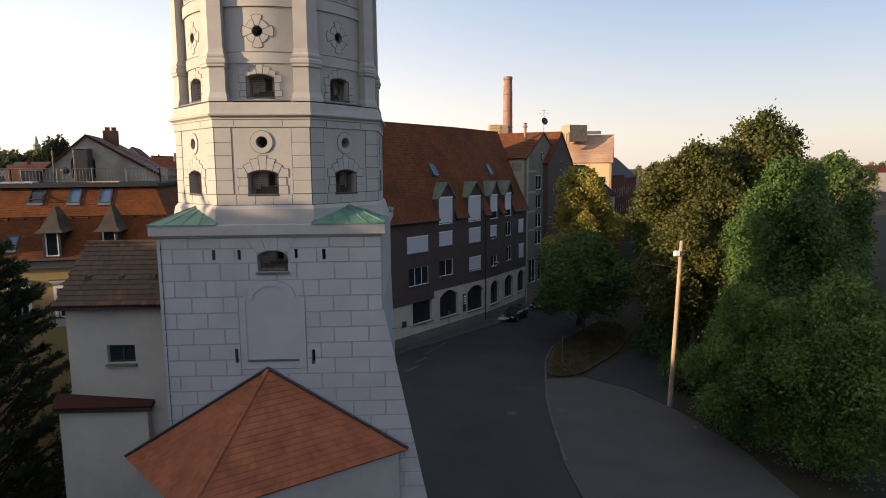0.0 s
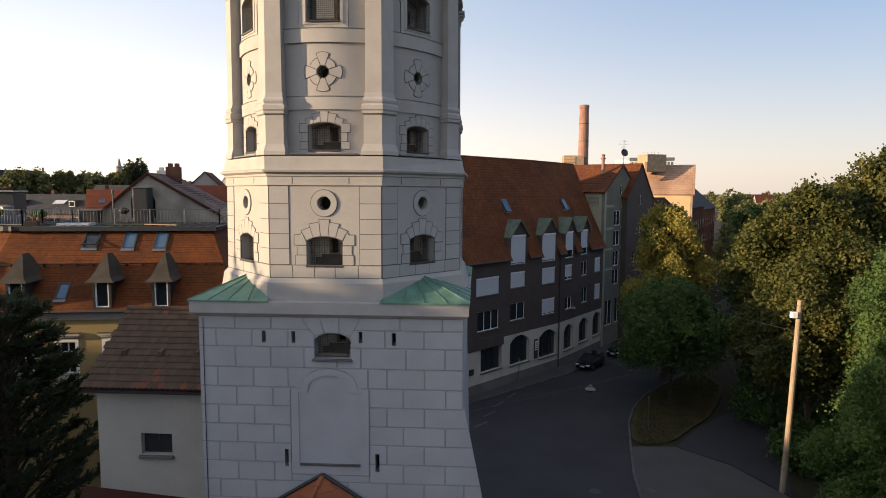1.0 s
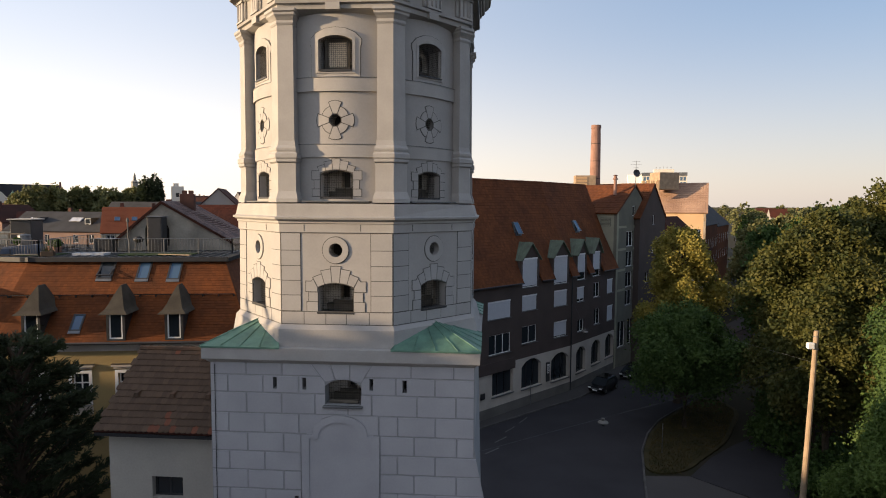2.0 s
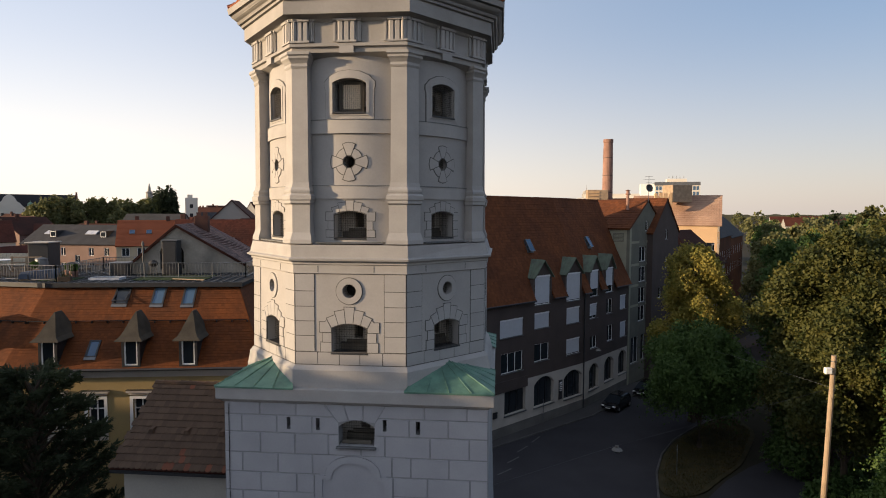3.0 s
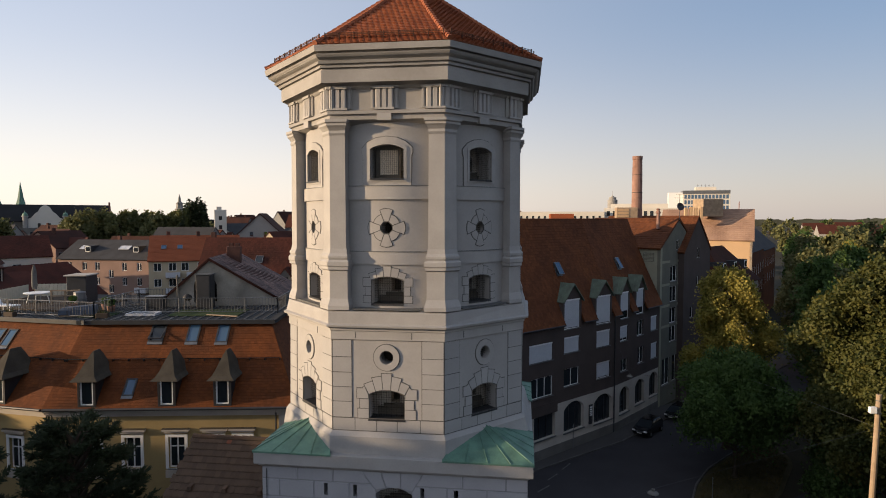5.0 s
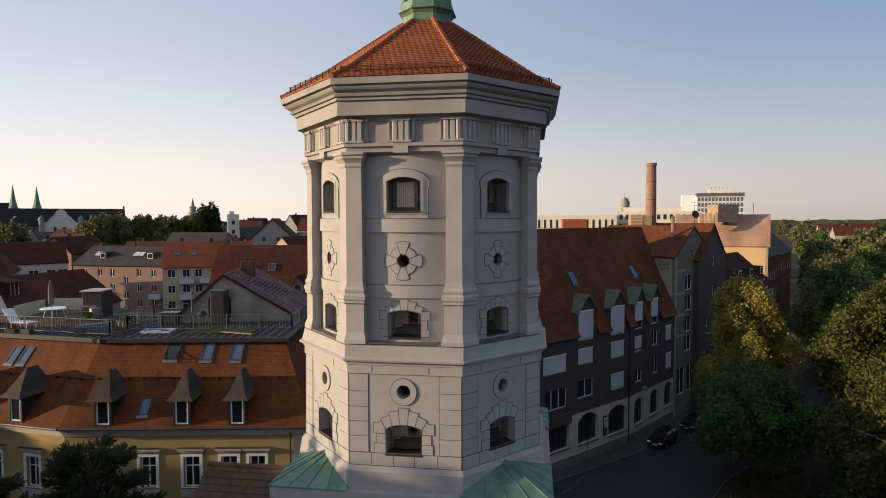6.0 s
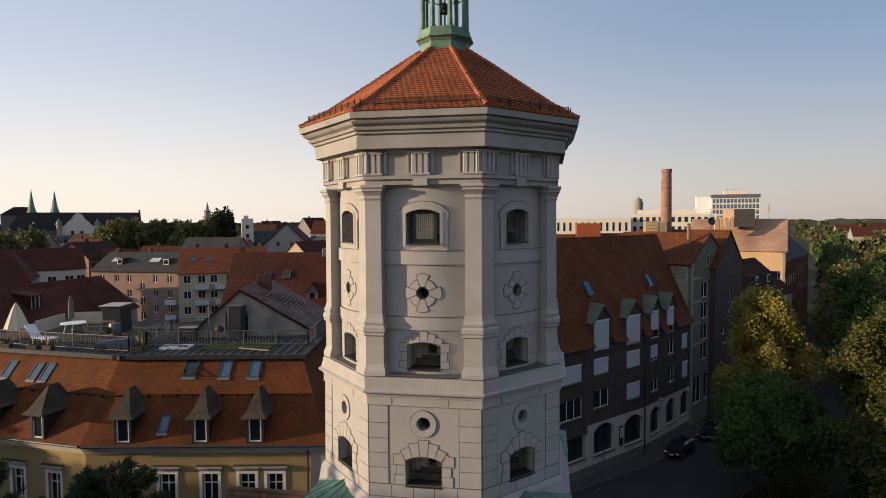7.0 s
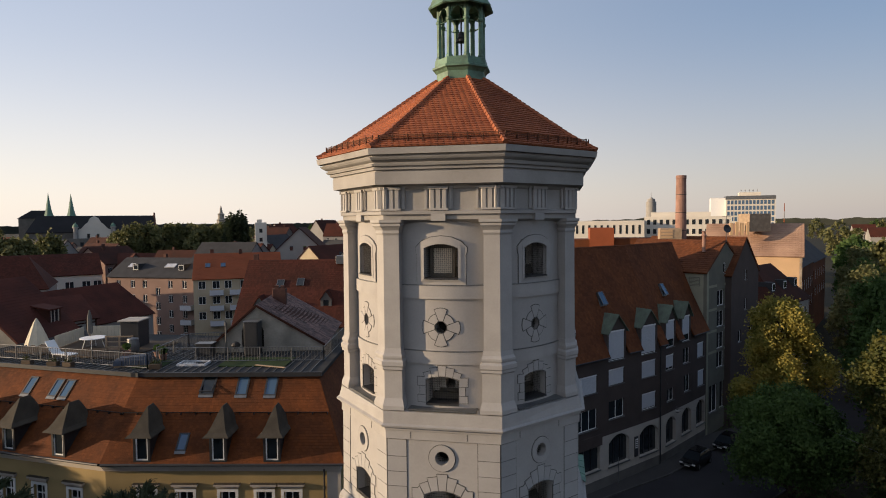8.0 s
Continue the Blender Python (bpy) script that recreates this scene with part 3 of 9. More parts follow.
def shrink(poly, d):
    """Moves the edges of a convex polygon (counter-clockwise) inward by d, or outward if d < 0."""
    out, n = [], len(poly)
    for i in range(n):
        p, c, q = Vector(poly[i - 1]), Vector(poly[i]), Vector(poly[(i + 1) % n])
        u, v = (c - p).normalized(), (q - c).normalized()
        n1, n2 = Vector((-u.y, u.x)), Vector((-v.y, v.x))
        k = max(0.3, 1 + n1.dot(n2))
        out.append(tuple(c + (n1 + n2) * (d / k)))
    return out

def inlay(names, polys, place, parent, gap=0.011, proud=0.02, mat=M_STONE):
    """Flush stones, each in a thin dark joint."""
    for k, (name, poly) in enumerate(zip(names, polys)):
        stone = part(name, place(panel(shrink(poly, gap), [], proud + 0.02), proud), mat, parent)
        part("joint", place(panel(shrink(poly, -gap), [], 0.03), 0.004 + 0.0007 * (k % 9)), M_JOINT, stone)

def fan(cx, cz, r_in, half, radii):
    """Wedge stones of a flat arch, from left to right."""
    n, out = len(radii), []
    for k, r in enumerate(radii):
        a0, a1 = radians(90 + half - k * 2 * half / n), radians(90 + half - (k + 1) * 2 * half / n)
        am = (a0 + a1) / 2
        pt = lambda a, q: (cx + q * math.cos(a), cz + q * math.sin(a))
        out.append([pt(a0, r_in), pt(am, r_in), pt(a1, r_in), pt(a1, r), pt(a0, r)])
    return out

W1 = arch_poly(-0.03, 17.66, 1.12, 0.92, 0.14)
O1 = circle_poly(-0.03, 19.61, 0.21, 28)
STRIP_Z = [20.14, 19.60, 19.12, 18.66, 18.20, 17.70]
for i in range(8):
    m = face_frame(i, A1)
    part("stage_wall", panel([(-FW / 2, 17.2), (FW / 2, 17.2), (FW / 2, 20.4), (-FW / 2, 20.4)], [W1, O1], 0.55, m), M_STUCCO, stage1)
    if i in (3, 4, 5): continue
    def flat(bm, proud):
        bmesh.ops.transform(bm, matrix=m @ Matrix.Translation((0, -proud, 0)), verts=list(bm.verts))
        return bm
    names, polys = [], []
    for s in (-1, 1):
        for z1, z0 in zip(STRIP_Z, STRIP_Z[1:]):
            x0, x1 = sorted((s * 1.1 - 0.03, s * (FW / 2 - 0.006)))
            polys.append(rect_poly(x0, x1, z0, z1)); names.append("corner_stone")
        for w, z0, z1 in ((0.36, 17.69, 18.0), (0.30, 18.0, 18.30)):
            x0, x1 = sorted((-0.03 + s * 0.56, -0.03 + s * (0.56 + w)))
            polys.append(rect_poly(x0, x1, z0, z1)); names.append("jamb_stone")
        j1 = [(-0.03 + s * x, z) for x, z in ((0.95, 18.31), (0.57, 18.31), (0.575, 18.44), (0.71, 18.72), (0.78, 18.64), (0.95, 18.64))]
        polys.append(j1 if s < 0 else j1[::-1]); names.append("jamb_stone")
    xs = [-FW / 2 + 0.006, -1.04, -0.35, 0.3, 1.02, FW / 2 - 0.006]
    for x0, x1 in zip(xs, xs[1:]):
        polys.append(rect_poly(x0, x1, 17.29, 17.685)); names.append("foot_block")
    for w in fan(-0.03, 17.39, 1.2, 28, (1.55, 1.65, 1.73, 1.65, 1.55)):
        polys.append(w[::-1] if (w[1][0] - w[0][0]) < 0 else w); names.append("wedge_stone")
    inlay(names, polys, flat, stage1)
    # ring round the bull's eye
    ring_m = m @ Matrix.Translation((0, -0.035, 0))
    part("oculus_ring", panel(circle_poly(-0.03, 19.61, 0.405, 28), [circle_poly(-0.03, 19.61, 0.215, 28)], 0.05, ring_m), M_TRIM, stage1)
    part("oculus_joint", panel(circle_poly(-0.03, 19.61, 0.43, 28), [circle_poly(-0.03, 19.61, 0.35, 28)], 0.02, m @ Matrix.Translation((0, -0.006, 0))), M_JOINT, stage1)
    grille(-0.25, 0.19, 19.4, 19.82, 0.2, stage1, 0.06, 0.003, m)
    grille(-0.59, 0.53, 17.67, 18.58, 0.3, stage1, 0.075, 0.0032, m)
    part("window_sill", boxes((-0.62, 0.56, -0.03, 0.5, 17.62, 17.674), m=m), M_DARKMETAL, stage1)
    niche(-0.59, 0.53, 17.66, 18.58, 0.55, 0.22, stage1, m)
# core painted dim for room shade, so that openings look into rooms
part("inner_core", loft(bmesh.new(), [octagon(2.4, 16.7), octagon(2.4, 28.5)]), M_INNER, tower, "inner core painted dim brown as room shade")

# cornice between the stages
bm = bmesh.new()
PROF1 = [(A1 + 0.02, 20.14), (A1 + 0.06, 20.16), (A1 + 0.06, 20.42), (A1 + 0.1, 20.44), (A1 + 0.1, 20.5), (A1 + 0.2, 20.56), (A1 + 0.23, 20.56), (A1 + 0.25, 20.62), (A1 + 0.16, 20.66), (A1 + 0.16, 21.04), (A1 - 0.3, 21.08)]
loft(bm, [octagon(a, z) for a, z in PROF1])
cornice1 = part("middle_cornice", bm, M_TRIM, tower, "white moulded cornice between the two stages")
for i in (0, 1, 2, 6, 7):
    part("lead_ledge", boxes((-1.05, 1.05, -0.14, 0.5, 21.09, 21.13), m=face_frame(i, A1)), M_ZINC, cornice1, "grey lead-covered ledge")
    for x in (-1.0, 0.76):
        part("cornice_joint", boxes((x - 0.01, x + 0.01, -0.066, 0.0, 20.2, 20.4), m=face_frame(i, A1)), M_JOINT, cornice1)

# ---- upper drum with bent corner pilasters ----
DR = 4.1
AP = 4.29
def drum_ring(r, z, n=96):
    return ring(n, r, z)
# the drum's inner cylinder carries the same painted room shade
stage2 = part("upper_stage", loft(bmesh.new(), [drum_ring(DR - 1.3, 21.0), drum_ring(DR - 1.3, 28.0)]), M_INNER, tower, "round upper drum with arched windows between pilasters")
W2 = arch_poly(-0.03, 21.24, 1.02, 0.84, 0.11)
O2 = circle_poly(-0.05, 23.60, 0.21, 28)
W3 = arch_poly(-0.03, 25.10, 1.04, 1.04, 0.13)
def bend(bm, r, m):
    """Wraps a flat panel round the drum: x becomes the way round, y the way in."""
    for v in bm.verts:
        a = v.co.x / DR
        rr = r - v.co.y
        v.co = m @ Vector((rr * math.sin(a), -rr * math.cos(a), v.co.z))
    return bm
def curved(poly_out, holes, depth, r, i, cuts=14):
    bm = panel(poly_out, holes, depth)
    xs = [p[0] for p in poly_out]
    a, b = min(xs), max(xs)
    for k in range(1, cuts):
        x = a + (b - a) * k / cuts
        bmesh.ops.bisect_plane(bm, geom=list(bm.verts) + list(bm.edges) + list(bm.faces), plane_co=(x, 0, 0), plane_no=(1, 0, 0))
    return bend(bm, r, Matrix.Rotation(i * math.pi / 4, 4, "Z"))
HWALL = DR * math.pi / 8
def rounded(ob):
    """Smooth shading over the curve, sharp at corners."""
    ob.data.shade_smooth()
    ob.data.set_sharp_from_angle(angle=radians(25))
    return ob
for i in range(8):
    rounded(part("drum_wall", curved([(-HWALL, 21.05), (HWALL, 21.05), (HWALL, 28.2), (-HWALL, 28.2)], [W2, O2, W3], 0.6, DR, i, 24), M_STUCCO, stage2))
    if i in (3, 4, 5): continue
    turn = Matrix.Rotation(i * math.pi / 4, 4, "Z")
    m = turn @ Matrix.Translation((0, -DR, 0))
    hb = 1.42
    def round_place(bm, proud):
        return bend(bm, DR + proud, turn)
    for z0, z1, d in ((22.47, 22.86, 0.05), (24.47, 24.88, 0.075)):
        rounded(part("string_course", curved([(-hb, z0), (hb, z0), (hb, z1), (-hb, z1)], [], d + 0.01, DR + d, i, 16), M_TRIM, stage2))
        part("lead_cap", curved([(-hb, z1 + 0.002), (hb, z1 + 0.002), (hb, z1 + 0.02), (-hb, z1 + 0.02)], [], d + 0.035, DR + d + 0.022, i, 10), M_ZINC, stage2)
    # cross-shaped stones round the bull's eye, with ring stones between
    names, polys = [], []
    for k in range(8):
        a, half, r1 = k * math.pi / 4, (0.36 if k % 2 == 0 else 0.425), (0.58 if k % 2 == 0 else 0.44)
        pts = [(0.2, -half), (r1, -half), (r1 * 1.02, -half / 2), (r1 * 1.03, 0), (r1 * 1.02, half / 2), (r1, half), (0.2, half)]
        polys.append([(-0.05 + r * math.cos(a + d), 23.60 + r * math.sin(a + d)) for r, d in pts]); names.append("petal_stone")
    inlay(names, polys, round_place, stage2, 0.013, mat=M_STUCCO)
    grille(-0.27, 0.17, 23.39, 23.81, 0.2, stage2, 0.06, 0.003, m)
    # fan stones and jambs of the lower window
    names, polys = [], []
    for w in fan(-0.03, 20.68, 1.41, 22, (1.62, 1.70, 1.75, 1.70, 1.62)):
        polys.append(w[::-1] if (w[1][0] - w[0][0]) < 0 else w); names.append("wedge_stone")
    for s in (-1, 1):
        for w, z0, z1 in ((0.27, 21.27, 21.5), (0.2, 21.5, 21.78), (0.28, 21.78, 22.06)):
            x0, x1 = sorted((-0.03 + s * 0.515, -0.03 + s * (0.515 + w)))
            polys.append(rect_poly(x0, x1, z0, z1)); names.append("jamb_stone")
    inlay(names, polys, round_place, stage2, 0.01, mat=M_STUCCO)
    grille(-0.54, 0.48, 21.25, 22.08, 0.3, stage2, 0.07, 0.0032, m)
    part("window_sill", boxes((-0.54, 0.48, -0.02, 0.58, 21.2, 21.255), m=m), M_DARKMETAL, stage2)
    niche(-0.54, 0.48, 21.24, 22.08, 0.6, 0.2, stage2, m)
    # moulded surround of the upper window
    side = [(0.75, 24.9), (0.75, 25.80), (0.79, 25.9), (0.79, 26.03), (0.60, 26.22), (0.32, 26.34)]
    def surround(o):
        r = [(-0.03 + x + o, z + (o if z > 26 else 0)) for x, z in side]
        return [(-0.03 - x - o, z) for (x, _), (_, z) in zip(side[:1], r[:1])] + r + [(-0.03, 26.38 + o)] + [(-0.06 - x, z) for x, z in reversed(r)][:-1]
    part("window_surround", bend(panel(surround(0.0), [W3], 0.06), DR + 0.045, turn), M_TRIM, stage2, "flat moulded window surround")
    part("surround_joint", bend(panel(surround(0.022), [W3], 0.03), DR + 0.01, turn), M_JOINT, stage2)
    inner = shrink(W3, -0.09)
    part("window_fillet", bend(panel(inner, [W3], 0.03), DR + 0.06, turn), M_TRIM, stage2)
    grille(-0.55, 0.49, 25.11, 26.14, 0.12, stage2, 0.06, 0.003, m)
    part("window_sill", boxes((-0.55, 0.49, -0.065, 0.58, 25.07, 25.115), m=m), M_DARKMETAL, stage2)
    niche(-0.55, 0.49, 25.1, 26.14, 0.6, 0.2, stage2, m)
    if i == 0:
        wf = panel(rect_poly(-0.42, 0.36, 25.12, 26.12), [rect_poly(-0.3, 0.26, 25.24, 26.0)], 0.06, m @ Matrix.Translation((0, 0.24, 0)))
        part("window_frame", wf, M_INNER, stage2, "brown wooden window frame")
        part("window_blind", boxes((-0.3, 0.26, 0.265, 0.28, 25.24, 26.0), m=m), M_BLIND, stage2, "beige cloth blind behind the grille")

def bent(w, a, z0, z1, a1=None, w1=None, bulge=0.0):
    """A bent corner member: w along each face from the corner, at apothem a at the bottom and a1 at the top."""
    a1 = a if a1 is None else a1
    w1 = w if w1 is None else w1
    rings = []
    for ww, aa, z in ((w, a, z0), (w1, a1, z1)):
        c = Vector((aa * K8, -aa))
        d1 = Vector((-1, 0))
        d2 = Vector((math.cos(math.pi / 4), math.sin(math.pi / 4)))
        n1, n2 = Vector((0, 1)), Vector((-math.sin(math.pi / 4), math.cos(math.pi / 4)))
        p = [c + d1 * ww + n1 * 0.75, c + d1 * ww, c, c + d2 * ww, c + d2 * ww + n2 * 0.75]
        rings.append([(q.x, q.y, z) for q in p])
    return rings
def member(profile):
    bm = bmesh.new()
    rings = []
    for w, a, z in profile:
        rings.append(bent(w, a, z, z)[0])
    loft(bm, rings)
    return bm
PED = [(0.66, AP + 0.12, 21.08), (0.66, AP + 0.12, 21.2), (0.6, AP + 0.06, 21.34), (0.56, AP + 0.03, 21.42), (0.56, AP + 0.03, 22.28), (0.62, AP + 0.1, 22.32), (0.62, AP + 0.1, 22.4), (0.66, AP + 0.13, 22.44), (0.66, AP + 0.13, 22.56), (0.58, AP + 0.06, 22.62), (0.60, AP + 0.09, 22.68), (0.60, AP + 0.09, 22.74), (0.54, AP + 0.03, 22.82), (0.52, AP + 0.0, 22.96)]
SHAFT = [(0.5, AP, 22.96), (0.48, AP - 0.01, 26.5)]
CAPITAL = [(0.48, AP, 26.42), (0.52, AP + 0.03, 26.48), (0.5, AP + 0.01, 26.56), (0.56, AP + 0.07, 26.64), (0.62, AP + 0.13, 26.7), (0.62, AP + 0.13, 26.76), (0.68, AP + 0.18, 26.8), (0.68, AP + 0.18, 26.88)]
for i in range(8):
    turn = Matrix.Rotation(i * math.pi / 4, 4, "Z")
    if i in (3, 4):
        continue
    pil = part("pilaster", member(SHAFT), M_TRIM, tower, "smooth white pilaster bent round the corner", turn)
    part("pedestal", member(PED), M_TRIM, pil)
    part("capital", member(CAPITAL), M_TRIM, pil)

# ---- entablature ----
AE = AP + 0.0
bm = bmesh.new()
ENT = [(AE - 0.5, 26.7), (AE - 0.02, 26.88), (AE - 0.02, 27.02), (AE + 0.07, 27.04), (AE + 0.07, 27.13), (AE - 0.02, 27.16), (AE - 0.06, 27.18), (AE - 0.06, 27.78), (AE + 0.0, 27.82), (AE + 0.06, 27.9), (AE + 0.1, 27.93)]
loft(bm, [octagon(a, z) for a, z in ENT])
ent = part("frieze", bm, M_CORNICE, tower, "white frieze with triglyphs")
bm = bmesh.new()
COR = [(AE + 0.06, 27.88), (AE + 0.30, 27.96), (AE + 0.32, 27.93), (AE + 0.32, 28.31), (AE + 0.285, 28.315), (AE + 0.285, 28.35), (AE + 0.37, 28.365), (AE + 0.38, 28.42), (AE + 0.345, 28.425), (AE + 0.345, 28.455), (AE + 0.43, 28.47), (AE + 0.46, 28.54), (AE + 0.36, 28.545), (AE + 0.36, 28.585), (AE + 0.44, 28.62), (AE + 0.49, 28.65), (AE + 0.53, 28.70), (AE + 0.55, 28.735), (AE + 0.44, 28.74), (AE + 0.44, 28.79), (AE + 0.58, 28.80), (AE + 0.60, 28.98), (AE + 0.4, 29.02)]
loft(bm, [octagon(a, z) for a, z in COR])
part("main_cornice", bm, M_CORNICE, tower, "deep white moulded main cornice")
for i in range(8):
    if i in (3, 4, 5): continue
    m = face_frame(i, AE - 0.06)
    for x in (-1.5, -0.05, 1.5):
        # ribbed body in one piece
        ribs = [(-0.3, -0.02), (-0.27, -0.02), (-0.27, -0.09), (-0.235, -0.125), (-0.13, -0.125), (-0.1, -0.055), (-0.09, -0.055), (-0.06, -0.125), (0.06, -0.125), (0.09, -0.055), (0.1, -0.055), (0.13, -0.125), (0.235, -0.125), (0.27, -0.09), (0.27, -0.02), (0.3, -0.02), (0.3, 0.03), (-0.3, 0.03)]
        bm = prism(bmesh.new(), [(x + u, v) for u, v in ribs], 27.22, 27.78)
        bmesh.ops.transform(bm, matrix=m, verts=list(bm.verts))
        tri = part("triglyph", bm, M_TRIM, ent)
        for sg in (-1, 1):
            part("side_strip", boxes((x + sg * 0.375 - 0.055, x + sg * 0.375 + 0.055, -0.05, 0.03, 27.2, 27.8), m=m), M_TRIM, tri)
            part("side_strip", boxes((x + sg * 0.375 - 0.02, x + sg * 0.375 + 0.02, -0.075, -0.051, 27.22, 27.78), m=m), M_TRIM, tri)
            part("strip_cap", boxes((x + sg * 0.38 - 0.065, x + sg * 0.38 + 0.065, -0.095, 0.03, 27.802, 27.86), m=m), M_TRIM, tri)
        part("triglyph_cap", boxes((x - 0.31, x + 0.31, -0.165, 0.03, 27.782, 27.86), m=m), M_TRIM, tri)
        part("taenia", boxes((x - 0.31, x + 0.31, -0.15, 0.03, 27.16, 27.218), m=m), M_TRIM, tri)
        if abs(x) < 1:
            part("pendant", boxes((x - 0.22, x + 0.22, -0.14, 0.03, 26.84, 27.05), m=m), M_TRIM, tri)
        for k in range(6):
            u = x - 0.25 + k * 0.1
            part("gutta", loft(bmesh.new(), [[m @ Vector(p) for p in q] for q in ([(u - 0.035, -0.12, 27.09), (u + 0.035, -0.12, 27.09), (u + 0.035, 0, 27.09), (u - 0.035, 0, 27.09)], [(u - 0.02, -0.11, 27.158), (u + 0.02, -0.11, 27.158), (u + 0.02, 0, 27.158), (u - 0.02, 0, 27.158)])]), M_TRIM, tri)

# ---- roof of clay tiles ----
roof = part("tower_roof", loft(bmesh.new(), [octagon(4.78, 28.99), octagon(4.8, 29.03), octagon(4.05, 29.48), octagon(2.45, 30.60), octagon(0.86, 31.78)]), M_TILE, tower, "orange clay tile pyramid roof with ridge tiles")
RPROF = [(4.86, 29.02), (4.05, 29.49), (2.45, 30.63), (0.86, 31.81)]
def roof_at(s):
    L = [math.dist(RPROF[k], RPROF[k + 1]) for k in range(3)]
    d = s * sum(L)
    for k in range(3):
        if d <= L[k] or k == 2:
            t = d / L[k]
            return RPROF[k][0] + (RPROF[k + 1][0] - RPROF[k][0]) * t, RPROF[k][1] + (RPROF[k + 1][1] - RPROF[k][1]) * t
        d -= L[k]
verts, faces = [], []
NR = 32
for i in (0, 1, 2, 6, 7, 3, 4, 5):
    rot = Matrix.Rotation(i * math.pi / 4, 4, "Z")
    for rrow in range(NR):
        a0, z0 = roof_at(rrow / NR)
        a1, z1 = roof_at(min(1, (rrow + 1.15) / NR))
        hw0, hw1 = a0 * K8, a1 * K8
        n = max(2, int(2 * hw0 / 0.19))
        off = 0.5 if rrow % 2 else 0.0
        for k in range(-1, n + 1):
            x0 = -hw0 + (k + off) * 0.19
            x1 = x0 + 0.182
            if x1 < -hw0 or x0 > hw0: continue
            p = []
            for x, a, z, hw, up in ((x0, a0, z0, hw0, 0.045), (x1, a0, z0, hw0, 0.045), (x1, a1, z1, hw1, 0.006), (x0, a1, z1, hw1, 0.006)):
                p.append(rot @ Vector((max(-hw, min(hw, x)), -a, z + up)))
            pm = rot @ Vector((max(-hw0, min(hw0, (x0 + x1) / 2)), -a0 - 0.03, z0 + 0.04))
            q = len(verts)
            verts += p + [rot @ Vector((max(-hw0, min(hw0, x0)), -a0 + 0.01, z0)), rot @ Vector((max(-hw0, min(hw0, x1)), -a0 + 0.01, z0)), pm]
            faces += [(q, q + 6, q + 1, q + 2, q + 3), (q + 4, q + 5, q + 1, q + 6, q)]
me = bpy.data.meshes.new("roof_tiles")
me.from_pydata([tuple(v) for v in verts], [], faces)
me.materials.append(M_TILE)
tl = part("roof_tiles", me, None, roof, "overlapping clay roof tiles")
tagged(tl, kind="stuff")
for i in range(8):
    a = math.pi / 8 + i * math.pi / 4
    prev = None
    pts = []
    for k in range(25):
        aa, z = roof_at(k / 24)
        r = aa / math.cos(math.pi / 8)
        pts.append(Vector((r * math.cos(a), r * math.sin(a), z + 0.02)))
    bm = bmesh.new()
    for p, q in zip(pts, pts[1:]):
        tube(bm, [p, q + (q - p) * 0.15], [0.1, 0.075], 6)
    part("ridge_tile", bm, M_TILE, roof, "row of half-round ridge tiles")
# snow guard
for i in (0, 1, 2, 6, 7):
    m = face_frame(i, 4.6)
    hw = 4.6 * K8 - 0.12
    bm = bmesh.new()
    for z in (29.29, 29.34, 29.38):
        box(bm, -hw, hw, -0.008, 0.008, z - 0.008, z + 0.008)
    k = int(2 * hw / 0.42)
    for j in range(k + 1):
        x = -hw + 2 * hw * j / k
        box(bm, x - 0.012, x + 0.012, -0.02, 0.02, 29.12, 29.41)
        box(bm, x - 0.012, x + 0.012, 0.0, 0.16, 29.22, 29.25)
    j = 0
    while -hw + 0.07 * j < hw:
        x = -hw + 0.07 * j
        box(bm, x - 0.003, x + 0.003, -0.004, 0.004, 29.29, 29.38)
        j += 1
    bmesh.ops.transform(bm, matrix=m, verts=list(bm.verts))
    part("snow_guard", bm, M_RUST, roof, "rusty iron snow guard")

# ---- copper lantern ----
DROP = 0.27
def low_octagon(a, z):
    return octagon(a * 0.935, z - DROP)
lantern = part("lantern_base", loft(bmesh.new(), [low_octagon(0.92, 31.9), low_octagon(0.9, 32.36), low_octagon(0.98, 32.46), low_octagon(1.06, 32.5), low_octagon(1.06, 32.56), low_octagon(0.98, 32.6), low_octagon(0.95, 32.84), low_octagon(0.9, 32.86)]), M_COPPER_DARK, tower, "weathered green copper lantern with open arches")
for i in range(8):
    a = math.pi / 8 + i * math.pi / 4
    cx, cy = 0.81 * math.cos(a), 0.81 * math.sin(a)
    bm = bmesh.new()
    loft(bm, [ring(8, r * 0.94, z - DROP, 0, cx, cy) for r, z in ((0.13, 32.84), (0.13, 32.92), (0.095, 32.97), (0.085, 34.1), (0.12, 34.14), (0.13, 34.2), (0.09, 34.24), (0.09, 34.8))])
    part("column", bm, M_COPPER_DARK, lantern)
    m = Matrix.Translation((0, 0, -DROP)) @ face_frame(i, 0.785)
    hw = 0.785 * K8
    part("arch", panel([(-hw, 34.12), (hw, 34.12), (hw, 34.82), (-hw, 34.82)], [[(-hw + 0.06, 34.1 + 0.03), (hw - 0.06, 34.13), (hw - 0.06, 34.34), (0.15, 34.52), (0.0, 34.62), (-0.15, 34.52), (-hw + 0.06, 34.34)]], 0.08, m), M_COPPER_DARK, lantern)
loft_bm = loft(bmesh.new(), [low_octagon(0.86, 34.76), low_octagon(1.16, 34.62), low_octagon(1.2, 34.66), low_octagon(1.1, 34.82), low_octagon(0.95, 35.2), low_octagon(1.0, 35.7), low_octagon(0.7, 36.3), low_octagon(0.22, 36.8), low_octagon(0.08, 37.8)])
part("lantern_roof", loft_bm, M_COPPER_DARK, lantern)
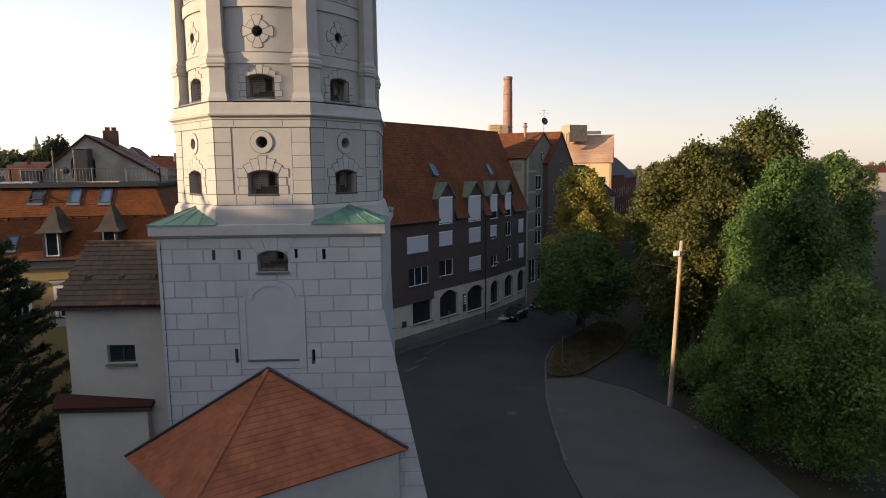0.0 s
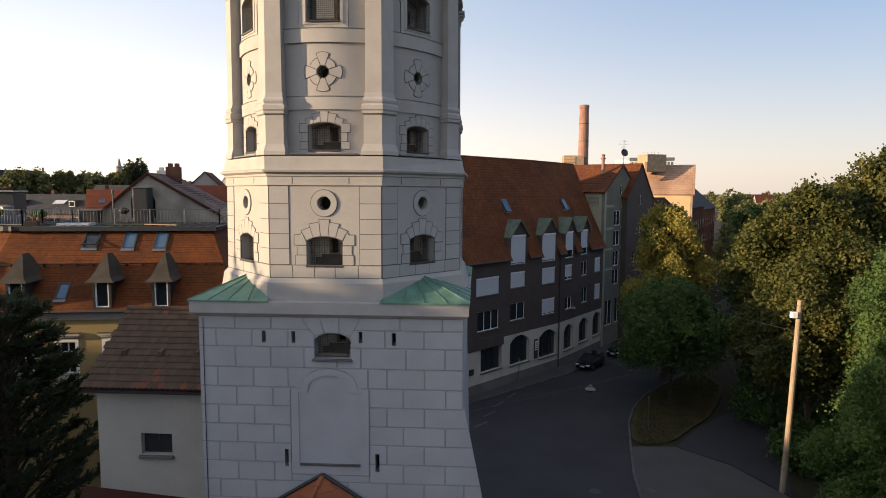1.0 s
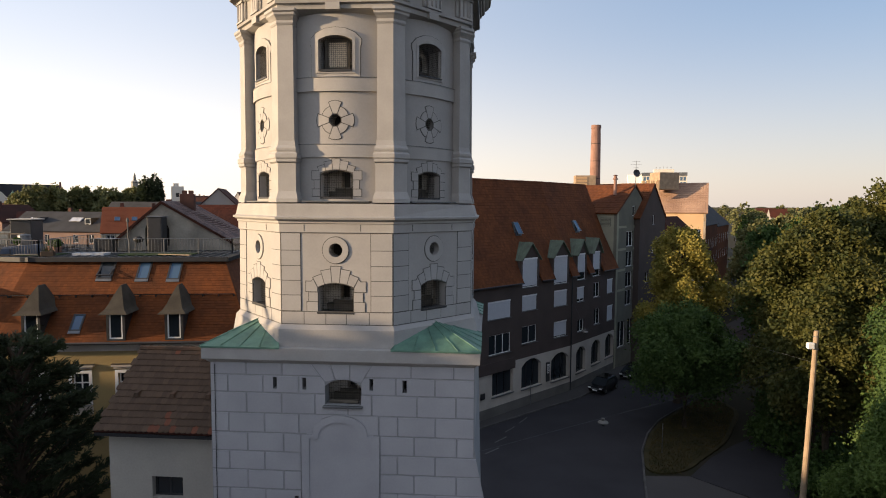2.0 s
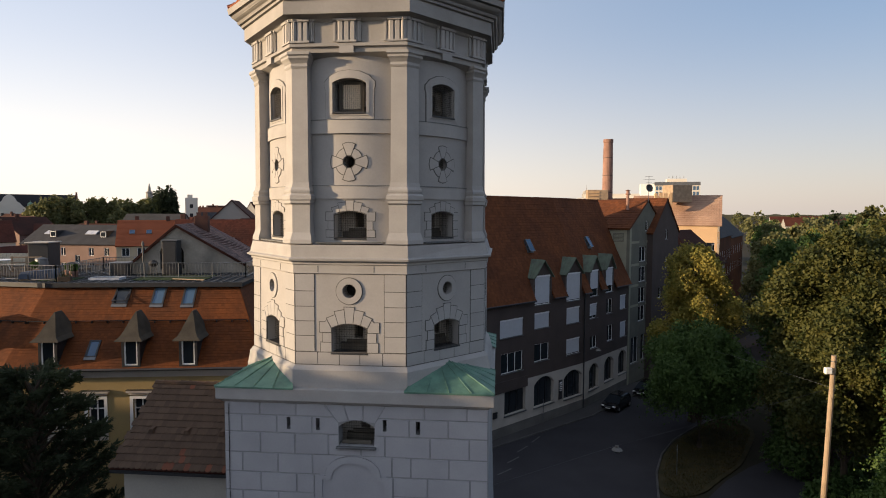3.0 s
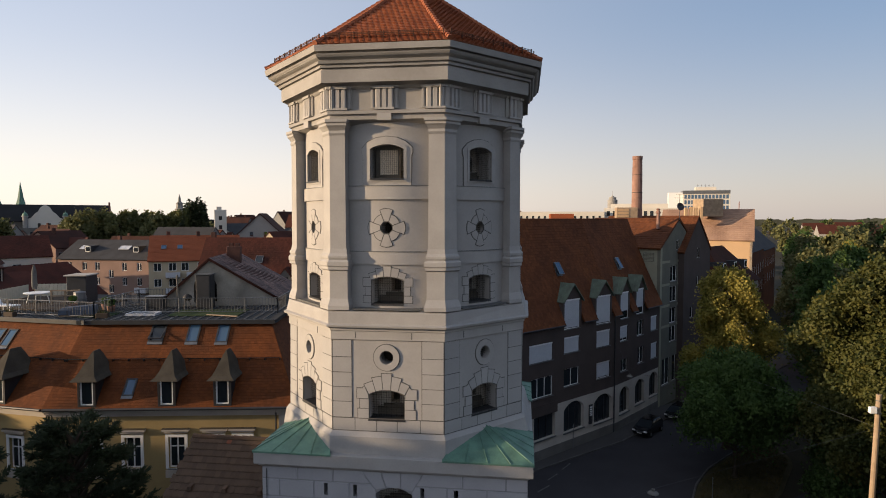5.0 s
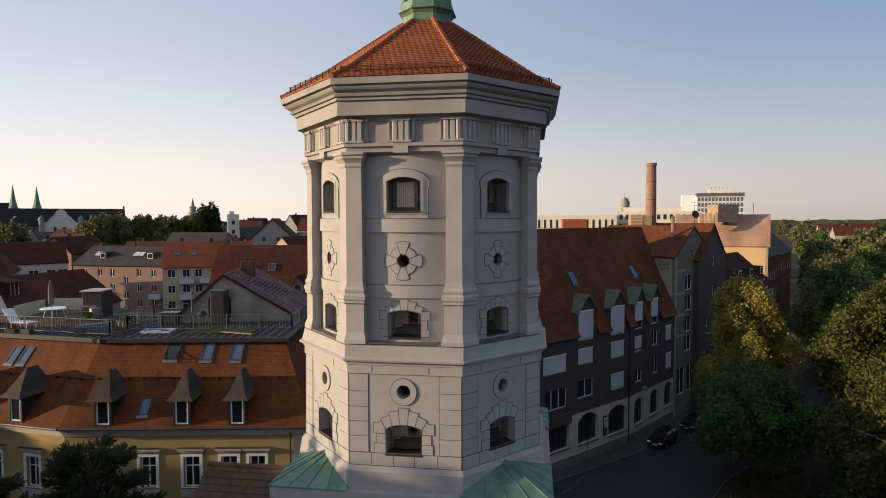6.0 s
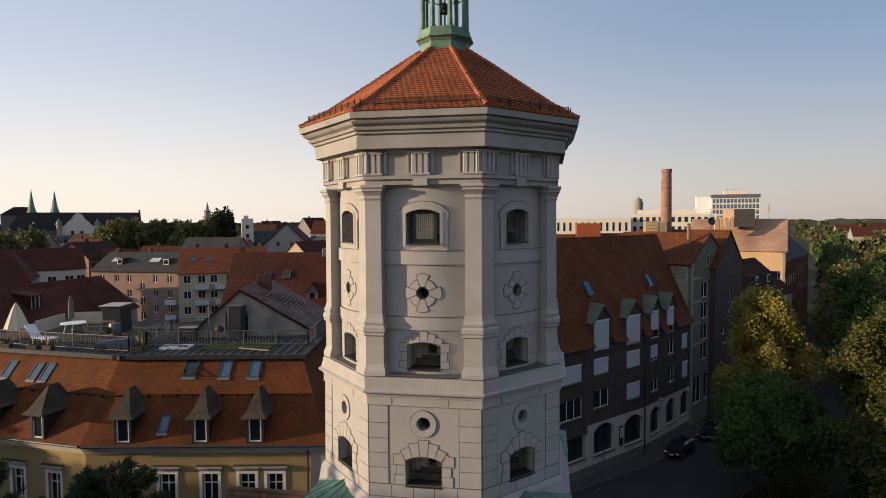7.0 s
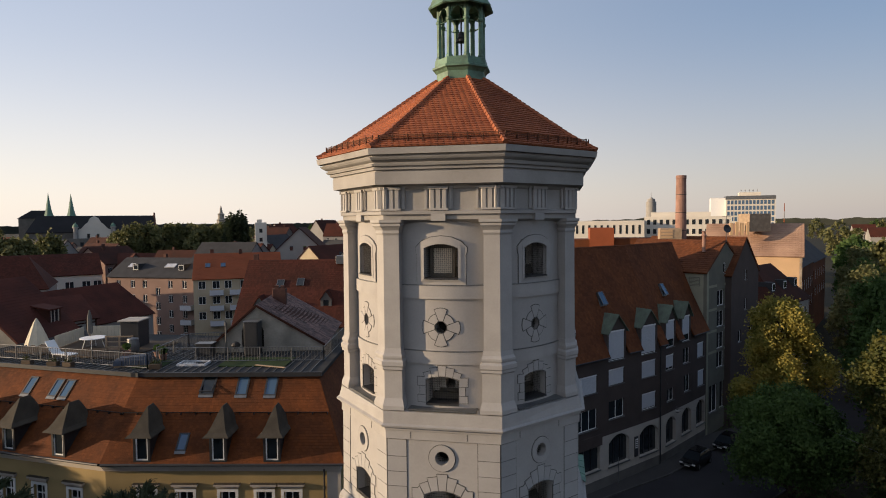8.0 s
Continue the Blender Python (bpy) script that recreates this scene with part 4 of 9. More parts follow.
bm = bmesh.new()
loft(bm, [ring(12, r, z - DROP) for r, z in ((0.2, 33.55), (0.2, 33.6), (0.13, 33.7), (0.11, 33.86), (0.05, 33.92))])
tube(bm, [(0, 0, 32.85 - DROP), (0, 0, 34.9 - DROP)], 0.03)
part("bell", bm, M_DARKMETAL, lantern, "small dark bell on a rod")

# ================= ground, road, pavements =================
bm = bmesh.new()
G = 4200
rings = [ring(48, r, 0 if r < 900 else -3, 0, 0, 200) for r in (G, 2500, 900, 300)]
loft(bm, [list(r) for r in rings], cap=False)
vs = [bm.verts.new(p) for p in ring(48, 300, 0, 0, 0, 200)]
bm.faces.new(vs)
bmesh.ops.remove_doubles(bm, verts=list(bm.verts), dist=0.01)
bmesh.ops.recalc_face_normals(bm, faces=list(bm.faces))
for f in bm.faces:
    if f.normal.z < 0: f.normal_flip()
ground = part("ground", bm, M_GROUND)
tagged(ground, "flat town ground of earth and leaf litter", "ground", kind="structure")

def slab(name, poly, z, mat, label, cat, thick=0.1):
    bm = bmesh.new()
    area = sum(poly[i][0] * poly[(i + 1) % len(poly)][1] - poly[(i + 1) % len(poly)][0] * poly[i][1] for i in range(len(poly)))
    if area < 0: poly = poly[::-1]
    prism(bm, poly, z - thick, z)
    return tagged(part(name, bm, mat), label, cat, kind="structure")

def soft_outline(poly):
    """Rounds the corners of an outline."""
    for _ in range(3):
        poly = [q for a, b in zip(poly, poly[1:] + poly[:1]) for q in ((a[0] * 0.75 + b[0] * 0.25, a[1] * 0.75 + b[1] * 0.25), (a[0] * 0.25 + b[0] * 0.75, a[1] * 0.25 + b[1] * 0.75))]
    return poly

KERB = [(15.0, -30), (14.6, 0), (14.9, 9), (15.35, 14.6), (15.95, 19.6), (16.95, 24.6), (18.0, 29.5), (19.5, 33.6), (21.6, 37.4), (24.2, 40.6), (28.5, 45.6), (38, 58), (60, 88), (110, 155)]
HOUSE = [(160, 230), (90, 134), (45, 80), (30.5, 60.5), (24.6, 56.0), (20.2, 51.0), (14.6, 43.6), (10, 39.3), (4.5, 33.9), (-2, 27.0), (-14, 14), (-30, 6), (-40, -40)]
road = slab("road", KERB + HOUSE, 0.02, M_ASPHALT, "dark worn asphalt street curving round the tower", "road")
slab("pavement", [(14.0, 46.15), (21.3, 56.6), (26.8, 61.2), (40, 78), (90, 148), (160, 244), (160, 230), (90, 134), (45, 80), (30.5, 60.5), (24.6, 56.0), (20.2, 51.0), (14.6, 43.6), (10, 39.3), (4.5, 33.9), (-2, 27.0), (-6, 24.3), (3.0, 34.0)], 0.14, M_PAVE, "grey pavement along the house fronts", "pavement", 0.2)
slab("footpath", [(15.4, 14.6), (16.0, 19.6), (17.0, 24.4), (20.5, 24.6), (23.5, 21.5), (25.4, 17), (27, 10), (27, -20), (15.2, -20), (14.8, 9)], 0.1, M_PAVE, "pale paved footpath beside the road", "path", 0.15)
slab("earth_path", [(20.6, 24.7), (23.5, 28.5), (26.5, 31.5), (31, 35), (40, 44), (46, 40), (34, 28), (27.2, 20.5), (25.6, 17), (23.7, 21.7)], 0.07, M_ASPHALT, "dark asphalt park path under the trees", "path", 0.1)
M_VERGE = material("dry_grass_verge", (0.055, 0.042, 0.02), 0.95, vary=0.45, scale=0.8, fine=12, bump=0.6, second=(0.028, 0.028, 0.011), amount=0.9)
slab("grass_verge", soft_outline([(17.15, 24.8), (18.2, 29.5), (19.7, 33.5), (21.8, 37.2), (24.4, 40.4), (29, 45.5), (31, 41), (28, 35.5), (25.8, 31.5), (23, 28.5), (20.4, 25.2)]), 0.13, M_VERGE, "dry brown grass verge under the street tree", "verge", 0.15)

# granite kerbs, stone by stone where the road passes the park
kerb = thing("kerb", "low granite kerb stones along the park side of the road", "kerb", kind="structure")
for (ax, ay), (bx, by) in zip(KERB[2:10], KERB[3:11]):
    d = math.dist((ax, ay), (bx, by))
    n = max(1, round(d / 1.0))
    m = wall_frame((ax, ay), (bx, by))
    for i in range(n):
        part("kerb_stone", bevelled(i * d / n + 0.012, (i + 1) * d / n - 0.012, -0.16, 0.0, -0.05, 0.15, 0.02), M_KERB, kerb, at=m)
kerb2 = thing("house_kerb", "granite kerb along the house pavement", "kerb", kind="structure")
for (ax, ay), (bx, by) in zip(HOUSE[4:9], HOUSE[5:10]):
    d = math.dist((ax, ay), (bx, by))
    n = max(1, round(d / 1.0))
    m = wall_frame((ax, ay), (bx, by))
    for i in range(n):
        part("kerb_stone", bevelled(i * d / n + 0.012, (i + 1) * d / n - 0.012, -0.02, 0.14, -0.05, 0.15, 0.02), M_KERB, kerb2, at=m)
# dashed centre line
for i, (x, y) in enumerate(((8.3, 36.2), (6.9, 33.6), (6.0, 31.0), (5.2, 28.4))):
    tagged(part("road_marking", boxes((-0.9, 0.9, -0.07, 0.07, 0.02, 0.026)), M_WORN, at=pose(x, y, 0, 0, 0, 62 - 4 * i)), "worn white dash painted on the asphalt", "road marking", "road markings", "structure")
bm = loft(bmesh.new(), [ring(20, 0.4, 0.0), ring(20, 0.4, 0.032)])
for x, y in ((12.8, 17.0),):
    tagged(part("manhole_cover", bm, M_DARKMETAL, at=pose(x, y, 0)), "round iron manhole cover in the asphalt", "manhole", kind="structure")
bm = bevelled(-0.3, 0.3, -0.3, 0.3, 0.0, 0.115, 0.02)
tagged(part("drain_cover", bm, M_KERB, at=pose(16.6, 17.2, 0, 0, 0, 30)), "square drain cover in the pavement", "drain", kind="structure")


# ================= houses =================
def window(parent, m, x, z, w, h, depth=0.12, mullions=1, frame=M_WHITE, pane=M_GLASS, shutter=0.0, sill=True, fw=0.07, transom=0.0, surround=None):
    """A window unit set into an opening: frame, pane, sill, roller shutter lowered by some part."""
    holes = []
    n = mullions + 1
    cw = (w - fw * (n + 1)) / n
    for i in range(n):
        x0 = -w / 2 + fw + i * (cw + fw)
        holes.append([(x0, z + fw), (x0 + cw, z + fw), (x0 + cw, z + h - fw), (x0, z + h - fw)])
    mm = m @ Matrix.Translation((x, 0, 0))
    win = part("window", panel([(-w / 2, z), (w / 2, z), (w / 2, z + h), (-w / 2, z + h)], holes, 0.06, Matrix.Translation((0, depth, 0))), frame, parent, at=mm)
    part("pane", boxes((-w / 2 + 0.02, w / 2 - 0.02, depth + 0.03, depth + 0.04, z + 0.02, z + h - 0.02)), pane, win)
    if transom:
        part("glazing_bar", boxes((-w / 2, w / 2, depth - 0.005, depth + 0.03, z + h * transom - 0.03, z + h * transom + 0.03)), frame, win)
    if sill:
        part("sill", boxes((-w / 2 - 0.06, w / 2 + 0.06, -0.08, depth, z - 0.06, z - 0.002)), M_ZINC, win)
    if shutter:
        b = bmesh.new()
        k = max(3, int(h * shutter / 0.09))
        st = (h - 0.16) * shutter / k
        prof = []
        for i in range(k):
            zz = z + h - 0.16 - i * st
            prof += [(depth - 0.03, zz - 0.005), (depth - 0.052, zz - 0.018), (depth - 0.052, zz - st + 0.01), (depth - 0.03, zz - st)]
        prof += [(depth - 0.015, prof[-1][1]), (depth - 0.015, z + h - 0.16)]
        loft(b, [[(xx, y, zz) for y, zz in prof] for xx in (-w / 2 + 0.03, w / 2 - 0.03)])
        bmesh.ops.recalc_face_normals(b, faces=list(b.faces))
        sh_ = part("roller_shutter", b, M_SHUTTER, win)
        part("shutter_box", boxes((-w / 2, w / 2, depth - 0.09, depth - 0.012, z + h - 0.16, z + h)), M_WHITE, win)
    if surround:
        s = surround
        part("surround", panel([(-w / 2 - s, z - 0.01), (w / 2 + s, z - 0.01), (w / 2 + s, z + h + s), (-w / 2 - s, z + h + s)], [[(-w / 2, z), (w / 2, z), (w / 2, z + h), (-w / 2, z + h)]], 0.05, Matrix.Translation((0, -0.045, 0))), M_WHITE, win)
    return win

def rect_hole(x, z, w, h):
    return [(x - w / 2, z), (x + w / 2, z), (x + w / 2, z + h), (x - w / 2, z + h)]

def roof_sheet(parent, pts, mat, thick=0.18, name="roof", label=""):
    """A roof plane of some thickness; pts counter-clockwise seen from above."""
    bm = bmesh.new()
    p = [Vector(q) for q in pts]
    nrm = (p[1] - p[0]).cross(p[2] - p[0]).normalized()
    if nrm.z < 0: p.reverse(); nrm = -nrm
    k = len(p)
    solid(bm, [*p, *[q - nrm * thick for q in p]], [tuple(range(k)), tuple(reversed(range(k, 2 * k)))] + [((i + 1) % k, i, k + i, k + (i + 1) % k) for i in range(k)])
    bmesh.ops.recalc_face_normals(bm, faces=list(bm.faces))
    return part(name, bm, mat, parent, label)

def tile_rows(parent, pts, mat, gap=0.32, lift=0.035, wide=0.24, name="roof_tiles"):
    """Courses of tiles laid on a quad roof plane: eave left, eave right, top right, top left."""
    a, b, c, d = [Vector(q) for q in pts]
    nrm = (b - a).cross(d - a).normalized()
    if nrm.z < 0: nrm = -nrm
    n = max(2, int((d - a).length / gap))
    verts, faces = [], []
    for i in range(n):
        t0, t1 = i / n, min(1.0, (i + 1.12) / n)
        l0, r0, l1, r1 = a.lerp(d, t0), b.lerp(c, t0), a.lerp(d, t1), b.lerp(c, t1)
        k = max(1, int((r0 - l0).length / wide))
        for j in range(k):
            s0, s1 = (j + 0.03) / k, (j + 0.97) / k
            p = [l0.lerp(r0, s0) + nrm * lift, l0.lerp(r0, s1) + nrm * lift, l1.lerp(r1, s1) + nrm * 0.008, l1.lerp(r1, s0) + nrm * 0.008]
            q = len(verts)
            verts += [*map(tuple, p), tuple(l0.lerp(r0, s0)), tuple(l0.lerp(r0, s1))]
            faces += [(q, q + 1, q + 2, q + 3), (q + 4, q + 5, q + 1, q)]
    me = bpy.data.meshes.new(name)
    me.from_pydata(verts, [], faces)
    me.materials.append(mat)
    ob = part(name, me, None, parent)
    return tagged(ob, kind="stuff")

# ---- brown house with arcade ----
PL, PP, PC = (3.0, 34.0), (14.05, 46.2), (20.88, 55.95)
m1, m2 = wall_frame(PL, PP), wall_frame(PP, PC)
LF1, LF2 = math.dist(PL, PP), math.dist(PP, PC)
brown = thing("brown_town_house", "dark brown town house with cream arcade and steep red roof", "house")
EAVE = 13.35
rows1 = [(4.3, 9.85, 3.5, 1.8, 1.0, 2), (9.05, 10.15, 2.5, 1.65, 1.0, 1), (14.5, 10.0, 2.5, 1.8, 1.0, 1), (4.4, 6.3, 3.3, 2.0, 0.0, 2), (9.05, 6.7, 2.5, 1.85, 0.0, 1), (14.55, 6.55, 2.5, 1.8, 0.9, 1)]
rows2 = [(2.4, 10.0, 1.9, 1.75, 0.8, 1), (6.55, 10.05, 1.7, 1.8, 0.0, 1), (10.4, 10.15, 1.8, 1.8, 1.0, 1), (2.55, 6.5, 1.7, 1.4, 0.0, 1), (6.8, 6.7, 1.6, 1.95, 0.0, 1), (10.55, 6.65, 1.8, 1.95, 1.0, 1)]
dorm1 = [(9.05, 12.6, 2.5, 3.05, 0.95), (14.45, 12.5, 2.55, 3.1, 0.95)]
dorm2 = [(2.45, 12.55, 2.0, 3.05, 0.7), (6.4, 12.65, 1.9, 3.0, 0.72)]
arch1 = [arch_poly(4.9, 2.1, 3.2, 3.0, 0.7), arch_poly(9.5, 1.95, 3.3, 3.05, 0.75), arch_poly(14.6, 1.75, 3.3, 3.05, 0.75)]
arch2 = [arch_poly(2.75, 1.7, 2.4, 3.0, 0.7), arch_poly(6.75, 1.85, 2.5, 2.95, 0.7), arch_poly(10.55, 1.95, 2.4, 3.0, 0.7)]
def top_line(length, dorms):
    out = [(length, EAVE)]
    for x, z, w, h, s in sorted(dorms, key=lambda d: -d[0]):
        hw = w / 2 + 0.28
        out += [(x + hw, EAVE), (x + hw, 15.5), (x, 17.15), (x - hw, 15.5), (x - hw, EAVE)]
    return out
ARC = 5.25
w1 = part("front_wall", panel([(0, ARC), (LF1, ARC), *top_line(LF1, dorm1), (0, EAVE)], [rect_hole(*r[:4]) for r in rows1 + dorm1], 0.35, m1), M_BROWN, brown, "dark brown rendered upper wall")
w2 = part("front_wall", panel([(0, ARC), (LF2, ARC), *top_line(LF2, dorm2), (0, EAVE)], [rect_hole(*r[:4]) for r in rows2 + dorm2], 0.35, m2), M_BROWN, brown)
part("far_wall", panel([(-3, 0), (-0.002, 0), (-0.002, EAVE), (-3, EAVE)], [], 0.35, m1), M_BROWN, brown)
a1 = part("arcade", panel([(0, 0), (LF1, 0), (LF1, ARC), (0, ARC)], arch1, 0.5, m1), M_CREAM, brown, "cream ground-floor arcade with arched windows")
a2 = part("arcade", panel([(0, 0), (LF2, 0), (LF2, ARC), (0, ARC)], arch2, 0.5, m2), M_CREAM, brown)
# near-black sheets stand in for the shade of the rooms behind
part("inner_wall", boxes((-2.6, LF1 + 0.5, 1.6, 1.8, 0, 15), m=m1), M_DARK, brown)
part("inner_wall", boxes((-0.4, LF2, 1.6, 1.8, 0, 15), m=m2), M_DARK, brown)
part("bay_skirt", boxes((0, 6.75, -0.09, -0.003, 4.5, 5.6), m=m1), M_BROWN, brown, "brown skirt of the bay over the arch")
for m, rows, w in ((m1, rows1, w1), (m2, rows2, w2)):
    for x, z, ww, h, s, mu in rows:
        window(w, m, x, z, ww, h, 0.14, mu, shutter=s)
for m, rows, w in ((m1, dorm1, w1), (m2, dorm2, w2)):
    for x, z, ww, h, s in rows:
        window(w, m, x, z, ww, h, 0.1, 0, shutter=s)
for m, arcs, a in ((m1, arch1, a1), (m2, arch2, a2)):
    for poly in arcs:
        cx = (poly[0][0] + poly[1][0]) / 2
        wd = poly[1][0] - poly[0][0]
        z0 = poly[0][1]
        part("pane", boxes((cx - wd / 2 - 0.1, cx + wd / 2 + 0.1, 0.36, 0.38, z0 - 0.1, z0 + 3.2), m=m), M_GLASS, a)
        part("sill", boxes((cx - wd / 2 - 0.08, cx + wd / 2 + 0.08, -0.1, 0.3, z0 - 0.12, z0 - 0.003), m=m), M_ZINC, a)
        for k in (-1, 1):
            part("glazing_bar", boxes((cx + k * wd / 6 - 0.03, cx + k * wd / 6 + 0.03, 0.28, 0.34, z0, z0 + 2.6), m=m), M_DARKMETAL, a)
part("plinth", boxes((0, LF1 + 0.03, -0.06, -0.003, 0, 1.1), m=m1), M_GREYWALL, brown, "grey rendered plinth")
part("plinth", boxes((0, LF2, -0.06, -0.003, 0, 1.0), m=m2), M_GREYWALL, brown)
bm = bmesh.new()
tube(bm, [m2 @ Vector((0.02, -0.12, 0.1)), m2 @ Vector((0.02, -0.12, EAVE))], 0.07, 8)
part("downpipe", bm, M_DARKMETAL, brown, "dark metal downpipe")
# street sign board and notice board
nb = part("notice_board", boxes((12.0, 12.55, -0.12, -0.02, 2.0, 4.1), m=m1), M_DARKMETAL, brown, "framed notice board with unreadable dark bars")
part("paper", boxes((12.07, 12.48, -0.126, -0.121, 2.9, 3.9), m=m1), M_WHITE, nb)
for k in range(4):
    part("print_bar", boxes((12.12, 12.42, -0.13, -0.127, 3.02 + k * 0.2, 3.12 + k * 0.2), m=m1), M_DARK, nb)
part("wall_sign", boxes((1.6, 2.2, -0.1, -0.02, 2.2, 2.8), m=m1), M_DARKMETAL, brown, "small square wall sign")
# roof
OV = -0.45
def up(m, x, s, z):
    return m @ Vector((x, s, z))
KN, RG = (1.75, 17.6), (4.45, 23.85)
def bis(s, z):
    a = Vector((math.cos(0), 0))
    n1 = Vector((m1[0][1], m1[1][1]))
    n2 = Vector((m2[0][1], m2[1][1]))
    b = (n1 + n2).normalized()
    k = s / b.dot(n1)
    return Vector((PP[0] + b.x * k, PP[1] + b.y * k, z))
roof_b = part("roof_frame", boxes((2, 3, 3, 4, 13, 13.2), m=m1), M_DARK, brown, "steep red-brown tiled roof")
EV = (OV, EAVE - 0.15)
def gapless(m, x0, x1, j0, j1):
    lo0 = j0(*EV) if j0 else up(m, x0, *EV)
    lo1 = j1(*EV) if j1 else up(m, x1, *EV)
    k0 = j0(*KN) if j0 else up(m, x0, *KN)
    k1 = j1(*KN) if j1 else up(m, x1, *KN)
    r0 = j0(*RG) if j0 else up(m, x0, *RG)
    r1 = j1(*RG) if j1 else up(m, x1, *RG)
    back0 = j0(13.8, EAVE) if j0 else up(m, x0, 13.8, EAVE)
    back1 = j1(13.8, EAVE) if j1 else up(m, x1, 13.8, EAVE)
    tile_rows(roof_b, [k0, k1, r1, r0], M_ROOF_RED, 0.3, 0.035, 0.28)
    roof_sheet(roof_b, [k0, k1, r1, r0], M_ROOF_RED, 0.15, "roof_slope")
    roof_sheet(roof_b, [r0, r1, back1, back0], M_ROOF_RED, 0.15, "roof_slope")
    return lo0, lo1, k0, k1
seg1 = gapless(m1, -3, LF1, None, bis)
seg2 = gapless(m2, 0, LF2, bis, None)
def lower_slopes(m, seg, x0, x1, dorms):
    """Lower roof strips between the wall dormers, then the dormers' copper roofs."""
    xs = [x0]
    for x, z, w, h, s in sorted(dorms):
        xs += [x - w / 2 - 0.3, x + w / 2 + 0.3]
    xs.append(x1)
    for a, b in zip(xs[::2], xs[1::2]):
        q = [up(m, a, *EV), up(m, b, *EV), up(m, b, *KN), up(m, a, *KN)]
        if b == x1 and seg is seg1: q[1], q[2] = bis(*EV), bis(*KN)
        if a == x0 and seg is seg2: q[0], q[3] = bis(*EV), bis(*KN)
        tile_rows(roof_b, q, M_ROOF_RED, 0.3, 0.035, 0.28)
        roof_sheet(roof_b, q, M_ROOF_RED, 0.15, "roof_slope")
        g = bmesh.new()
        tube(g, [q[0] + Vector((0, 0, -0.06)), q[1] + Vector((0, 0, -0.06))], 0.09, 8)
        part("gutter", g, M_DARKMETAL, brown)
    for x, z, w, h, s in dorms:
        # slope behind the dormer
        b0 = (0.5, EV[1] + (KN[1] - EV[1]) * (0.5 - EV[0]) / (KN[0] - EV[0]))
        qd = [up(m, x - w / 2 - 0.3, *b0), up(m, x + w / 2 + 0.3, *b0), up(m, x + w / 2 + 0.3, *KN), up(m, x - w / 2 - 0.3, *KN)]
        roof_sheet(roof_b, qd, M_ROOF_RED, 0.15, "roof_slope")
        tile_rows(roof_b, qd, M_ROOF_RED, 0.3, 0.035, 0.28)
        hw = w / 2 + 0.42
        slope = (KN[1] - EV[1]) / (KN[0] - EV[0])
        for sgn in (-1, 1):
            e0, e1 = up(m, x + sgn * hw, -0.3, 15.42), up(m, x + sgn * hw, (15.42 - EV[1]) / slope + EV[0] + 0.1, 15.42)
            t0, t1 = up(m, x, -0.3, 17.25), up(m, x, (17.25 - EV[1]) / slope + EV[0] + 0.1, 17.25)
            dr = roof_sheet(roof_b, [e0, e1, t1, t0] if sgn > 0 else [e0, t0, t1, e1], M_COPPER_OLD, 0.08, "dormer_roof", "green copper dormer roof")
            for k in range(1, 4):
                sb = bmesh.new()
                tube(sb, [e0.lerp(e1, k / 4) + Vector((0, 0, 0.02)), t0.lerp(t1, k / 4) + Vector((0, 0, 0.02))], 0.025, 5)
                part("seam", sb, M_COPPER_OLD, dr)
            sd = bmesh.new()
            a0, a1 = up(m, x + sgn * (w / 2 + 0.26), 0.05, EAVE - 0.1), up(m, x + sgn * (w / 2 + 0.26), 0.05, 15.5)
            b1 = up(m, x + sgn * (w / 2 + 0.26), (15.5 - EV[1]) / slope + EV[0], 15.5)
            off = m.to_3x3() @ Vector((-sgn * 0.08, 0, 0))
            solid(sd, [a0, a1, b1, a0 + off, a1 + off, b1 + off], [(0, 1, 2), (5, 4, 3), (0, 3, 4, 1), (1, 4, 5, 2), (2, 5, 3, 0)])
            bmesh.ops.recalc_face_normals(sd, faces=list(sd.faces))
            part("dormer_cheek", sd, M_BROWN, roof_b)
lower_slopes(m1, seg1, -3, LF1, dorm1)
lower_slopes(m2, seg2, 0, LF2, dorm2)
def skylight(parent, base, along, upv, w, h, frame=M_DARKMETAL, pane=M_BLUEGLASS, openup=0.0):
    """A roof window lying in a slope: base is its lower middle; along and upv are unit vectors in the slope."""
    n = along.cross(upv).normalized()
    if n.z < 0: n = -n
    m = Matrix(((along.x, n.x, upv.x, base.x), (along.y, n.y, upv.y, base.y), (along.z, n.z, upv.z, base.z), (0, 0, 0, 1)))
    fr = part("skylight", panel([(-w / 2, 0), (w / 2, 0), (w / 2, h), (-w / 2, h)], [[(-w / 2 + 0.08, 0.08), (w / 2 - 0.08, 0.08), (w / 2 - 0.08, h - 0.08), (-w / 2 + 0.08, h - 0.08)]], 0.14, m @ Matrix.Translation((0, 0.0, 0))), frame, parent, "roof window in a dark metal frame")
    part("pane", boxes((-w / 2 + 0.07, w / 2 - 0.07, 0.07, 0.1, 0.07, h - 0.07), m=m), pane, fr)
    if openup:
        mo = m @ Matrix.Translation((0, 0.14, h)) @ Matrix.Rotation(openup, 4, "X")
        sash = part("open_sash", panel([(-w / 2 + 0.03, -h + 0.03), (w / 2 - 0.03, -h + 0.03), (w / 2 - 0.03, 0), (-w / 2 + 0.03, 0)], [[(-w / 2 + 0.1, -h + 0.1), (w / 2 - 0.1, -h + 0.1), (w / 2 - 0.1, -0.08), (-w / 2 + 0.1, -0.08)]], 0.06, mo), frame, fr)
        part("sash_pane", boxes((-w / 2 + 0.09, w / 2 - 0.09, 0.02, 0.035, -h + 0.09, -0.07), m=mo), pane, fr)
    return fr
